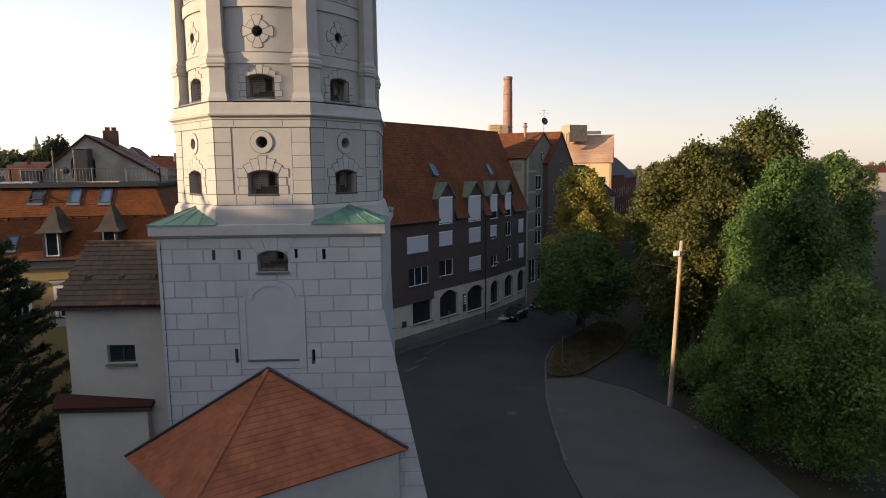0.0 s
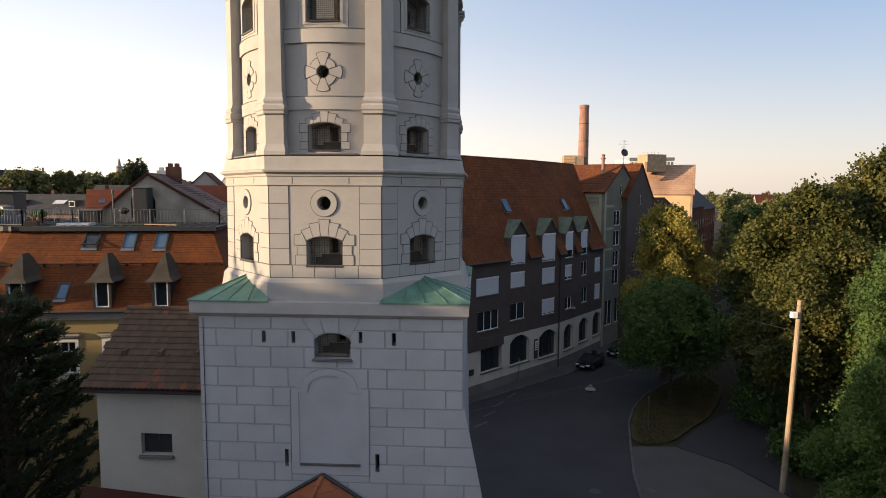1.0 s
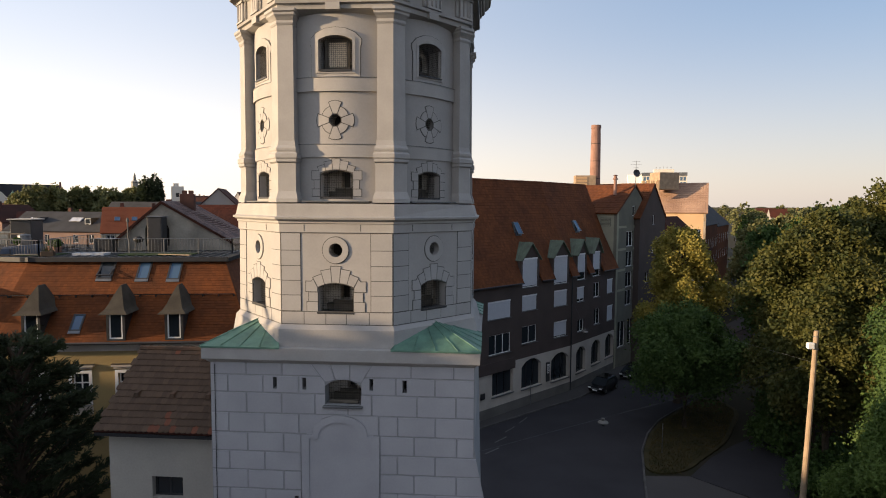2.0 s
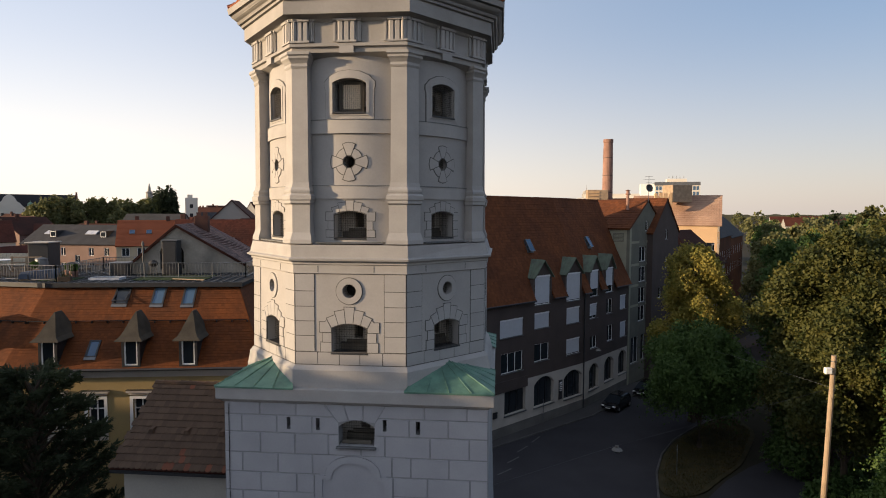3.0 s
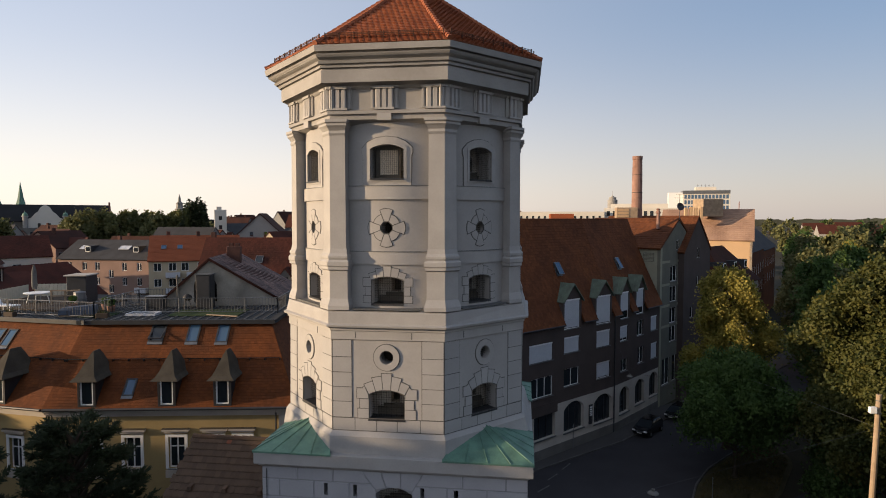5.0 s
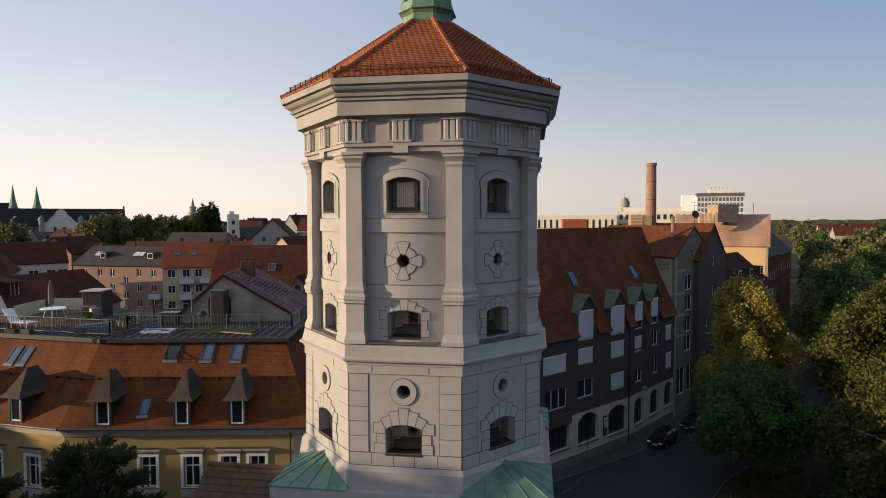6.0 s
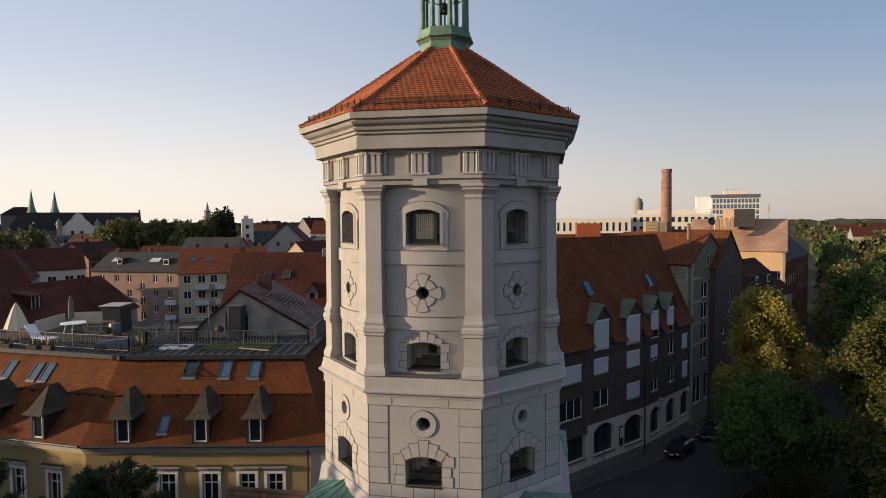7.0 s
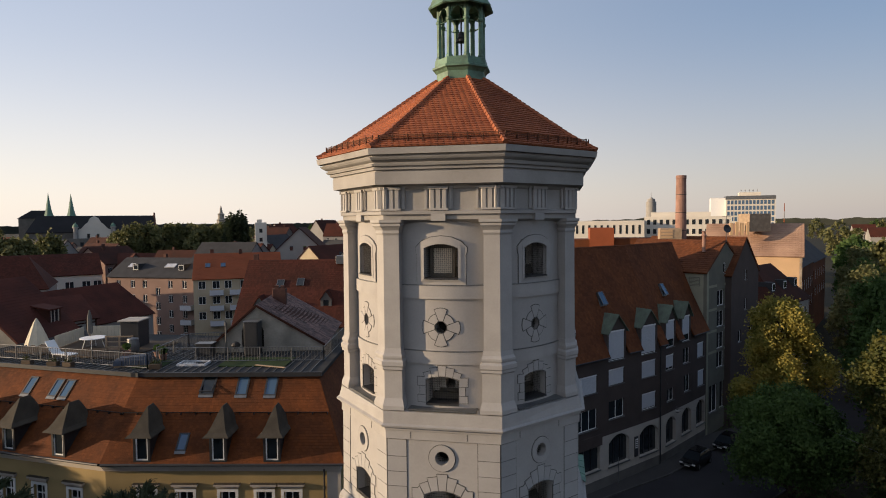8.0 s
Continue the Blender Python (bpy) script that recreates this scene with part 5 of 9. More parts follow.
for m, x in ((m1, 9.2), (m2, 4.7)):
    along = (m.to_3x3() @ Vector((1, 0, 0))).normalized()
    upv = (up(m, 0, *RG) - up(m, 0, *KN)).normalized()
    nr = along.cross(upv).normalized()
    if nr.z < 0: nr = -nr
    skylight(roof_b, up(m, x, *KN) + upv * 0.25 + nr * 0.05, along, upv, 0.9, 1.5, M_ZINC, M_BLUEGLASS, 0.16)

# ---- grey-green gable house, and the brown gable behind it ----
def gable_house(name, label, g0, g1, eave, peak, depth, wall, mats, wins, bands=True, crossm=True):
    m = wall_frame(g0, g1)
    L = math.dist(g0, g1)
    h = thing(name, label, "house")
    out = [(0, 0), (L, 0), (L, eave), (L / 2, peak), (0, eave)]
    fw = part("gable_wall", panel(out, [rect_hole(*w[:4]) for w in wins], 0.4, m), wall, h)
    # room darkness behind the gable windows, painted on a thin sheet
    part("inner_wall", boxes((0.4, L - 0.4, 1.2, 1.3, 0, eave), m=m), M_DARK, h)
    for s in (0, L):
        part("side_wall", boxes((s if s == 0 else L - 0.4, 0.4 if s == 0 else L, 0.402, depth, 0, eave), m=m), mats[1], h)
    part("back_wall", panel(out, [], 0.4, m @ Matrix.Translation((0, depth - 0.4, 0.0)) @ Matrix.Scale(0.999, 4)), wall, h)
    for sgn in (0, 1):
        e = -0.35 if sgn == 0 else L + 0.35
        ez = eave - 0.35 * (peak - eave) / (L / 2)
        q = [m @ Vector((e, -0.12, ez)), m @ Vector((e, depth, ez)), m @ Vector((L / 2, depth, peak + 0.12)), m @ Vector((L / 2, -0.12, peak + 0.12))]
        q = [p + Vector((0, 0, 0.12)) for p in q]
        rs = roof_sheet(h, q, mats[0], 0.2, "roof_slope", "red tile roof slope")
        tile_rows(rs, [q[0], q[1], q[2], q[3]], mats[0], 0.4, 0.05, 0.33)
    for w in wins:
        window(fw, m, *w[:4], 0.14, w[4] if len(w) > 4 else 1)
    return h, fw, m, L
GW = [(5.4, 19.75, 0.95, 1.3, 0)] + [(4.2, z, 2.2, 2.0, 1) for z in (15.75, 13.1, 10.35, 7.9)] + [(2.2, 2.6, 2.4, 3.4, 1), (5.4, 2.6, 2.4, 3.4, 1), (8.8, 2.6, 2.4, 3.4, 1)]
G0, G1 = (20.93, 56.0), (27.35, 65.15)
gh, gw, mg, LG = gable_house("grey_gable_house", "grey-green gabled house with pale bands and a red tile roof", G0, G1, 20.25, 23.7, 12, M_GREYGREEN, (M_ROOF_RED, M_GREENLIGHT), GW)
for z in (18.2, 15.3, 12.6, 10.0):
    part("pale_band", boxes((0.0, 3.0, -0.03, -0.003, z, z + 0.3), m=mg), M_GREENLIGHT, gw)
    part("pale_band", boxes((5.4, LG, -0.03, -0.003, z, z + 0.3), m=mg), M_GREENLIGHT, gw)
part("corner_strip", boxes((0, 0.5, -0.04, -0.004, 0, 20.2), m=mg), M_GREENLIGHT, gw)
part("wall_cross", boxes((8.15, 8.45, -0.14, -0.02, 13.4, 16.1), (7.7, 8.9, -0.14, -0.02, 15.0, 15.3), m=mg), M_DARKMETAL, gw, "dark metal cross on the wall")
part("wall_ledge", boxes((7.2, LG - 0.1, -0.5, -0.003, 11.9, 12.4), m=mg), M_DARKMETAL, gw, "dark projecting ledge")
vent = part("vent_grille", boxes((-0.06, -0.003, 0.8, 2.2, 18.45, 19.55), m=mg), M_GREYGREEN, gh, "louvred vent in the side wall")
for k in range(6):
    part("slat", boxes((-0.1, -0.062, 0.88, 2.12, 18.52 + k * 0.17, 18.61 + k * 0.17), m=mg), M_GREENLIGHT, vent)
g2, gw2, mg2, LG2 = gable_house("brown_gable_house", "dark brown gabled house with a red tile roof", (24.8, 60.2), (30.6, 69.2), 19.6, 24.0, 13, M_BROWN, (M_ROOF_RED, M_BROWN), [(5.5, 18.5, 0.9, 1.3, 0), (5.5, 14.5, 0.9, 1.5, 0), (3.2, 10.5, 1.2, 1.6, 0), (7.6, 10.5, 1.2, 1.6, 0)])

# ================= annex beside the tower =================
annex = thing("annex", "off-white rendered annex with a weathered tile roof against the tower", "annex")
AX0, AX1, AY = -8.15, BX0 - 0.01, -3.35
wn_hole = rect_hole(-6.12, 11.02, 1.08, 0.74)
aw = part("front_wall", panel([(AX0, 0), (AX1, 0), (AX1, 13.45), (AX0, 13.45)], [wn_hole], 0.5, Matrix.Translation((0, AY, 0))), M_ANNEX, annex, "stained lime-rendered wall")
part("end_wall", boxes((AX0, AX0 + 0.45, AY + 0.502, 2.2, 0, 13.45)), M_ANNEX, annex)
part("back_wall", boxes((AX0, AX1, 2.2, 2.6, 0, 13.45)), M_ANNEX, annex)
# black sheet imitates the unlit annex interior
part("inner_wall", boxes((AX0 + 0.5, AX1, AY + 1.6, AY + 1.7, 8, 13.4)), M_DARK, annex)
part("sill", bevelled(-6.72, -5.52, AY - 0.12, AY + 0.1, 10.9, 11.0, 0.01), M_GREYWALL, aw)
window(aw, Matrix.Translation((0, AY, 0)), -6.12, 11.02, 1.06, 0.72, 0.2, 1, frame=M_DARKMETAL, sill=False)
RE = [(-8.42, -3.74, 13.40), (BX0 - 0.02, -3.74, 13.40), (BX0 - 0.02, -1.0, 15.56), (-8.3, -1.0, 15.56)]
RE2 = [(-8.35, 2.3, 13.2), (BX0 - 0.02, 2.3, 13.2), (BX0 - 0.02, -1.0, 15.56), (-8.3, -1.0, 15.56)]
rs = roof_sheet(annex, RE, M_ROOF_DARK, 0.14, "roof_slope", "weathered brown and red tile roof")
# separate roof tiles with rounded tails
def annex_tile(w, ln):
    bm = bmesh.new()
    pr = [(-w / 2, ln), (-w / 2, 0.06), (-w * 0.3, 0.015), (0, 0), (w * 0.3, 0.015), (w / 2, 0.06), (w / 2, ln)]
    top = [bm.verts.new((x, y, 0.045 - 0.03 * y / ln)) for x, y in pr]
    bot = [bm.verts.new((x, y, 0.02 - 0.03 * y / ln)) for x, y in pr]
    bm.faces.new(top[::-1])
    for i in range(6):
        bm.faces.new((top[i], top[i + 1], bot[i + 1], bot[i]))
    bmesh.ops.recalc_face_normals(bm, faces=list(bm.faces))
    return bm
old_tile = mesh_of(annex_tile(0.188, 0.34), "tile", M_TILE_OLD)
red_tile = mesh_of(annex_tile(0.188, 0.34), "tile", M_TILE_RED)
ta, tb_, tc_, td = [Vector(p) for p in RE]
t_up = (td - ta).normalized()
t_rt = (tb_ - ta).normalized()
t_n = t_rt.cross(t_up).normalized()
t_up = t_n.cross(t_rt)
rows_t, cols_t = 13, 23
trr = random.Random(31)
for j in range(rows_t):
    l, r = ta.lerp(td, j / rows_t), tb_.lerp(tc_, j / rows_t)
    for i in range(cols_t):
        p = l.lerp(r, (i + 0.5 + (0.25 if j % 2 else -0.25)) / cols_t) + t_n * (0.02 + trr.uniform(0, 0.012))
        if p.x + 0.1 > BX0 - 0.02: p.x = BX0 - 0.13
        red = trr.random() < (0.22 if j < 2 and i > 8 else 0.3 if i > cols_t - 3 and j > 7 else 0.02)
        dx = trr.uniform(-0.012, 0.012)
        q = t_rt * math.cos(dx) + t_up * math.sin(dx)
        u = t_n.cross(q)
        part("roof_tile", red_tile if red else old_tile, None, rs, at=Matrix(((q.x, u.x, t_n.x, p.x), (q.y, u.y, t_n.y, p.y), (q.z, u.z, t_n.z, p.z), (0, 0, 0, 1))))
for k in range(13):
    a, b = td.lerp(tc_, k / 13), td.lerp(tc_, (k + 1.12) / 13)
    bm = bmesh.new()
    tube(bm, [a + Vector((0, 0, 0.03)), b + Vector((0, 0, 0.02))], [0.12, 0.1], 8)
    part("ridge_tile", bm, M_TILE_OLD, annex)
for k in (0.2, 0.5, 0.8):
    p = ta.lerp(tb_, k).lerp(td.lerp(tc_, k), 0.42) + t_n * 0.1
    bm = bmesh.new()
    loft(bm, [[(p.x - 0.1, p.y - 0.12, p.z - 0.1), (p.x + 0.1, p.y - 0.12, p.z - 0.1), (p.x + 0.1, p.y + 0.2, p.z + 0.05), (p.x - 0.1, p.y + 0.2, p.z + 0.05)], [(p.x - 0.06, p.y - 0.1, p.z + 0.05), (p.x + 0.06, p.y - 0.1, p.z + 0.05), (p.x + 0.06, p.y + 0.2, p.z + 0.09), (p.x - 0.06, p.y + 0.2, p.z + 0.09)]])
    part("vent_tile", bm, M_TILE_OLD, annex)
roof_sheet(annex, RE2, M_ROOF_DARK, 0.14, "roof_slope")
part("gutter_board", boxes((-8.4, AX1, -3.76, -3.7, 13.26, 13.36)), M_DARKMETAL, annex)
for s in (-1, 1):
    bm = bmesh.new()
    solid(bm, [(AX0 + 0.02, AY + 0.3, 13.44), (AX0 + 0.02, 2.4, 13.44), (AX0 + 0.02, -1.0, 15.3), (AX0 + 0.4, AY + 0.3, 13.44), (AX0 + 0.4, 2.4, 13.44), (AX0 + 0.4, -1.0, 15.3)], [(0, 2, 1), (3, 4, 5), (0, 1, 4, 3), (1, 2, 5, 4), (2, 0, 3, 5)])
    if s > 0: part("gable_fill", bm, M_ANNEX, annex)
    else: bm.free()
# small lean-to roof low on the annex wall
lean = thing("lean_to", "low lean-to with a dark red tile roof against the annex", "shed")
roof_sheet(lean, [(-8.6, -4.0, 9.45), (-4.95, -3.72, 9.36), (-4.95, AY - 0.01, 9.5), (-8.75, AY - 0.01, 9.84)], M_ROOF_DARK, 0.14, "roof_slope", "dark red tile slope")
part("wall", boxes((-8.5, -5.1, -3.75, AY - 0.02, 0, 9.25)), M_ANNEX, lean)
part("gutter_board", boxes((-8.7, -4.93, -3.9, -3.8, 9.2, 9.3)), M_DARKMETAL, lean)

# ================= low roof at the tower's foot =================
pav = thing("gate_porch", "low porch with an orange tiled half-pyramid roof at the tower", "porch")
PA = Vector((-0.12, BY - 0.12, 10.98))
hw, dp, zb = 5.6, 4.6, 7.6
q = [Vector((PA.x - hw, BY - 0.1, zb)), Vector((PA.x - hw * 0.30, BY - dp, zb)), Vector((PA.x + hw * 0.95, BY - 0.1, zb))]
for k in range(2):
    bm = bmesh.new()
    tri = [q[k], q[k + 1], PA]
    nn = (tri[1] - tri[0]).cross(tri[2] - tri[0]).normalized()
    solid(bm, tri + [p - nn * 0.15 for p in tri], [(0, 1, 2), (5, 4, 3), (0, 3, 4, 1), (1, 4, 5, 2), (2, 5, 3, 0)])
    bmesh.ops.recalc_face_normals(bm, faces=list(bm.faces))
    sl = part("roof_slope", bm, M_TILE, pav, "orange tile roof slope")
    tile_rows(sl, [tri[0], tri[1], tri[2] + (tri[1] - tri[2]) * 0.01, tri[2] + (tri[0] - tri[2]) * 0.01], M_TILE, 0.3, 0.03, 0.2)
part("wall", prism(bmesh.new(), [(p.x * 0.93, BY - 0.05 + (p.y - BY) * 0.9) for p in q], 0, 7.55), M_STUCCO, pav)
for k in range(14):
    a, b = q[1].lerp(PA, k / 14), q[1].lerp(PA, (k + 1.1) / 14)
    bm = bmesh.new()
    tube(bm, [a + Vector((0, 0, 0.04)), b + Vector((0, 0, 0.03))], [0.1, 0.075], 8)
    part("ridge_tile", bm, M_TILE, pav)
for k in (0, 2):
    bm = bmesh.new()
    tube(bm, [q[k] + Vector((0, -0.04, 0.07)), PA + Vector((0, -0.04, 0.09))], 0.055, 6)
    part("flashing", bm, M_DARKMETAL, pav, "dark flashing against the wall")

# ================= yellow mansard house =================
yellow = thing("yellow_mansard_house", "ochre yellow house with orange tiled mansard roof and roof terrace", "house")
YL, YM, YR = (-37.0, 8.4), (-21.2, 6.8), (-8.3, 9.0)
ym1, ym2 = wall_frame(YL, YM), wall_frame(YM, YR)
LY1, LY2 = math.dist(YL, YM), math.dist(YM, YR)
YE, YT, YS = 13.72, 17.8, 3.2
def ybis(s, z):
    n1 = Vector((ym1[0][1], ym1[1][1])); n2 = Vector((ym2[0][1], ym2[1][1]))
    b = (n1 + n2).normalized(); k = s / b.dot(n1)
    return Vector((YM[0] + b.x * k, YM[1] + b.y * k, z))
YW1 = [(LY1 - 12, 10.15), (LY1 - 9.6, 10.15), (LY1 - 7.2, 10.15), (LY1 - 4.8, 10.15), (LY1 - 2.2, 10.15)]
YW2 = [(2.3, 10.3), (4.45, 10.3), (6.8, 10.3), (8.83, 10.3), (10.35, 10.3)]
def yellow_wall(m, L, wins, skip=()):
    fw = part("front_wall", panel([(0, 0), (L, 0), (L, YE - 0.5), (0, YE - 0.5)], [rect_hole(x, z, 0.86, 1.72) for x, z in wins], 0.4, m), M_YELLOW, yellow, "ochre yellow rendered wall")
    # black sheet gives the windows their room shade
    part("inner_wall", boxes((0.5, L - 0.5, 0.9, 1.0, 4, YE - 0.5), m=m), M_DARK, yellow)
    for x, z in wins:
        w = window(fw, m, x, z, 0.86, 1.72, 0.16, 1, surround=0.16, transom=0.68)
        part("hood", boxes((x - 0.72, x + 0.72, -0.2, -0.003, z + 2.08, z + 2.2), (x - 0.62, x + 0.62, -0.12, -0.003, z + 1.96, z + 2.08), m=m), M_CREAM, fw, "moulded window hood with a lead cover")
        part("lead_cover", boxes((x - 0.74, x + 0.74, -0.22, -0.003, z + 2.204, z + 2.225), m=m), M_SPIRE, fw)
        part("apron", boxes((x - 0.6, x + 0.6, -0.08, -0.003, z - 0.5, z - 0.08), m=m), M_CREAM, fw)
    part("eaves_cornice", boxes((0, L, -0.12, 0.3, YE - 0.5, YE - 0.34), (0, L, -0.22, 0.3, YE - 0.34, YE - 0.2), (0, L, -0.34, 0.3, YE - 0.2, YE - 0.08), m=m), M_CREAM, yellow, "cream moulded eaves cornice")
    return fw
yellow_wall(ym1, LY1, YW1)
yellow_wall(ym2, LY2, YW2)
part("corner_pilaster", boxes((LY2 - 0.75, LY2, -0.1, -0.004, 0, YE - 0.52), m=ym2), M_CREAM, yellow, "pale corner pilaster")
YTR = LY2 - 1.9
ys_m = roof_sheet(yellow, [ybis(-0.4, YE), ym2 @ Vector((LY2 + 0.3, -0.4, YE)), ym2 @ Vector((YTR, YS, YT)), ybis(YS, YT)], M_ROOF_ORANGE, 0.2, "roof_slope", "steep orange tiled mansard slope")
ys_l = roof_sheet(yellow, [ym1 @ Vector((0, -0.4, YE)), ybis(-0.4, YE), ybis(YS, YT), ym1 @ Vector((0, YS, YT))], M_ROOF_ORANGE, 0.2, "roof_slope", "steep orange tiled mansard slope")
ys_r = roof_sheet(yellow, [ym2 @ Vector((LY2 + 0.3, -0.4, YE)), ym2 @ Vector((LY2 + 0.3, 13, YE)), ym2 @ Vector((YTR, 13, YT)), ym2 @ Vector((YTR, YS, YT))], M_ROOF_RED, 0.2, "roof_slope", "red tiled mansard end slope")
tile_rows(ys_m, [ybis(-0.4, YE), ym2 @ Vector((LY2 + 0.3, -0.4, YE)), ym2 @ Vector((YTR, YS, YT)), ybis(YS, YT)], M_ROOF_ORANGE, 0.17, 0.022, 0.19)
tile_rows(ys_l, [ym1 @ Vector((0, -0.4, YE)), ybis(-0.4, YE), ybis(YS, YT), ym1 @ Vector((0, YS, YT))], M_ROOF_ORANGE, 0.17, 0.022, 0.19)
tile_rows(ys_r, [ym2 @ Vector((LY2 + 0.3, -0.4, YE)), ym2 @ Vector((LY2 + 0.3, 13, YE)), ym2 @ Vector((YTR, 13, YT)), ym2 @ Vector((YTR, YS, YT))], M_ROOF_RED, 0.17, 0.022, 0.19)
part("end_wall", boxes((LY2 - 0.4, LY2, 0.41, 13, 0, YE - 0.1), m=ym2), M_YELLOW, yellow)
part("back_wall", boxes((-12, LY2, 13, 13.4, 0, YT - 0.2), m=ym2), M_YELLOW, yellow)
for m, L in ((ym1, LY1), (ym2, LY2 + 0.3)):
    g = bmesh.new()
    tube(g, [m @ Vector((0, -0.46, YE - 0.02)), m @ Vector((L, -0.46, YE - 0.02))], 0.075, 8)
    part("gutter", g, M_DARKMETAL, yellow, "dark rain gutter")
g = bmesh.new()
tube(g, [ym2 @ Vector((LY2 - 0.9, -0.2, YE)), ym2 @ Vector((LY2 - 0.9, -0.14, YE - 0.6)), ym2 @ Vector((LY2 - 0.9, -0.14, 0))], 0.05, 8)
part("downpipe", g, M_DARKMETAL, yellow)
SL = (YT - YE) / (YS + 0.4)
def slope_s(z): return (z - YE) / SL - 0.4
# snow hooks halfway up the slope
for m, x0, x1 in ((ym1, 0.5, LY1 - 0.2), (ym2, 0.3, YTR + 0.9)):
    bm = bmesh.new()
    z = 15.95
    s = slope_s(z)
    box(bm, x0, x1, s - 0.16, s - 0.13, z + 0.02, z + 0.07)
    k = int((x1 - x0) / 0.8)
    for i in range(k + 1):
        x = x0 + (x1 - x0) * i / k
        box(bm, x - 0.02, x + 0.02, s - 0.2, s + 0.1, z - 0.08, z + 0.02)
    bmesh.ops.transform(bm, matrix=m, verts=list(bm.verts))
    part("snow_rail", bm, M_IRON, yellow)
# spired dormers
def dormer(m, x):
    d = part("dormer", panel([(x - 0.47, 13.74), (x + 0.47, 13.74), (x + 0.47, 15.4), (x - 0.47, 15.4)], [rect_hole(x, 13.9, 0.68, 1.4)], 0.12, m @ Matrix.Translation((0, -0.34, 0))), M_DARKMETAL, yellow, "dark metal dormer with a bell-shaped spire roof")
    for s in (-1, 1):
        bm = bmesh.new()
        xx = x + s * 0.44
        a = [(xx, -0.22, 13.74), (xx, slope_s(13.74) + 0.25, 13.74), (xx, slope_s(15.4) + 0.2, 15.4), (xx, -0.22, 15.4)]
        b = [(xx - s * 0.06, y, z) for _, y, z in a]
        solid(bm, a + b, [(0, 1, 2, 3), (7, 6, 5, 4), (0, 4, 5, 1), (1, 5, 6, 2), (2, 6, 7, 3), (3, 7, 4, 0)])
        bmesh.ops.recalc_face_normals(bm, faces=list(bm.faces))
        bmesh.ops.transform(bm, matrix=m, verts=list(bm.verts))
        part("cheek", bm, M_DARKMETAL, d)
    bm = bmesh.new()
    prof = [(0.72, -0.68, 1.5, 15.24), (0.69, -0.65, 1.5, 15.29), (0.51, -0.46, 1.48, 15.46), (0.38, -0.25, 1.44, 15.72), (0.27, -0.02, 1.38, 16.04), (0.14, 0.24, 1.25, 16.38), (0.02, 0.46, 1.1, 16.66)]
    loft(bm, [[(x - w, f, z), (x + w, f, z), (x + w, max(f + 0.02, b), z), (x - w, max(f + 0.02, b), z)] for w, f, b, z in prof])
    bmesh.ops.transform(bm, matrix=m, verts=list(bm.verts))
    part("spire_roof", bm, M_SPIRE, d)
    window(d, m @ Matrix.Translation((0, -0.4, 0)), x, 13.9, 0.68, 1.4, 0.1, 0, sill=False, fw=0.07)
    # small black sheet, painted shade behind the dormer pane
    part("room", boxes((x - 0.4, x + 0.4, 0.4, 0.5, 13.9, 15.3), m=m), M_DARK, d)
for x in (2.25, 6.45, 9.4):
    dormer(ym2, x)
for x in (LY1 - 14.2, LY1 - 10.4, LY1 - 6.6, LY1 - 2.9):
    dormer(ym1, x)
def roofwin(m, x, z, w, h, openup=0.0, pane=M_BLUEGLASS):
    along = (m.to_3x3() @ Vector((1, 0, 0))).normalized()
    upv = (m.to_3x3() @ Vector((0, YS + 0.4, YT - YE))).normalized()
    nr = along.cross(upv).normalized()
    if nr.z < 0: nr = -nr
    base = m @ Vector((x, slope_s(z), z)) + nr * 0.07
    mm = Matrix(((along.x, -nr.x, upv.x, base.x), (along.y, -nr.y, upv.y, base.y), (along.z, -nr.z, upv.z, base.z), (0, 0, 0, 1)))
    fr = part("skylight", panel([(-w / 2, 0), (w / 2, 0), (w / 2, h), (-w / 2, h)], [[(-w / 2 + 0.09, 0.09), (w / 2 - 0.09, 0.09), (w / 2 - 0.09, h - 0.09), (-w / 2 + 0.09, h - 0.09)]], 0.12, mm), M_DARKMETAL, yellow, "roof window in a dark frame")
    part("pane", boxes((-w / 2 + 0.08, w / 2 - 0.08, 0.03, 0.045, 0.08, h - 0.08), m=mm), pane, fr)
    part("apron", boxes((-w / 2, w / 2, 0.0, 0.05, -0.16, 0.0), m=mm), M_ZINC, fr)
    if openup:
        mo = mm @ Matrix.Translation((0, 0.0, h * 0.55)) @ Matrix.Rotation(-openup, 4, "X")
        part("open_sash", panel([(-w / 2 + 0.04, -h * 0.5), (w / 2 - 0.04, -h * 0.5), (w / 2 - 0.04, h * 0.42), (-w / 2 + 0.04, h * 0.42)], [[(-w / 2 + 0.12, -h * 0.5 + 0.08), (w / 2 - 0.12, -h * 0.5 + 0.08), (w / 2 - 0.12, h * 0.34), (-w / 2 + 0.12, h * 0.34)]], 0.05, mo), M_DARKMETAL, fr)
    return fr
roofwin(ym2, 4.2, 14.25, 0.6, 1.05)
roofwin(ym2, 4.8, 16.75, 0.85, 1.25, 0.35, M_GLASS)
roofwin(ym2, 6.85, 16.72, 0.72, 1.25)
roofwin(ym2, 8.55, 16.7, 0.72, 1.25)
for x in (LY1 - 8.0, LY1 - 5.9, LY1 - 5.05):
    roofwin(ym1, x, 16.35, 0.66, 1.2)

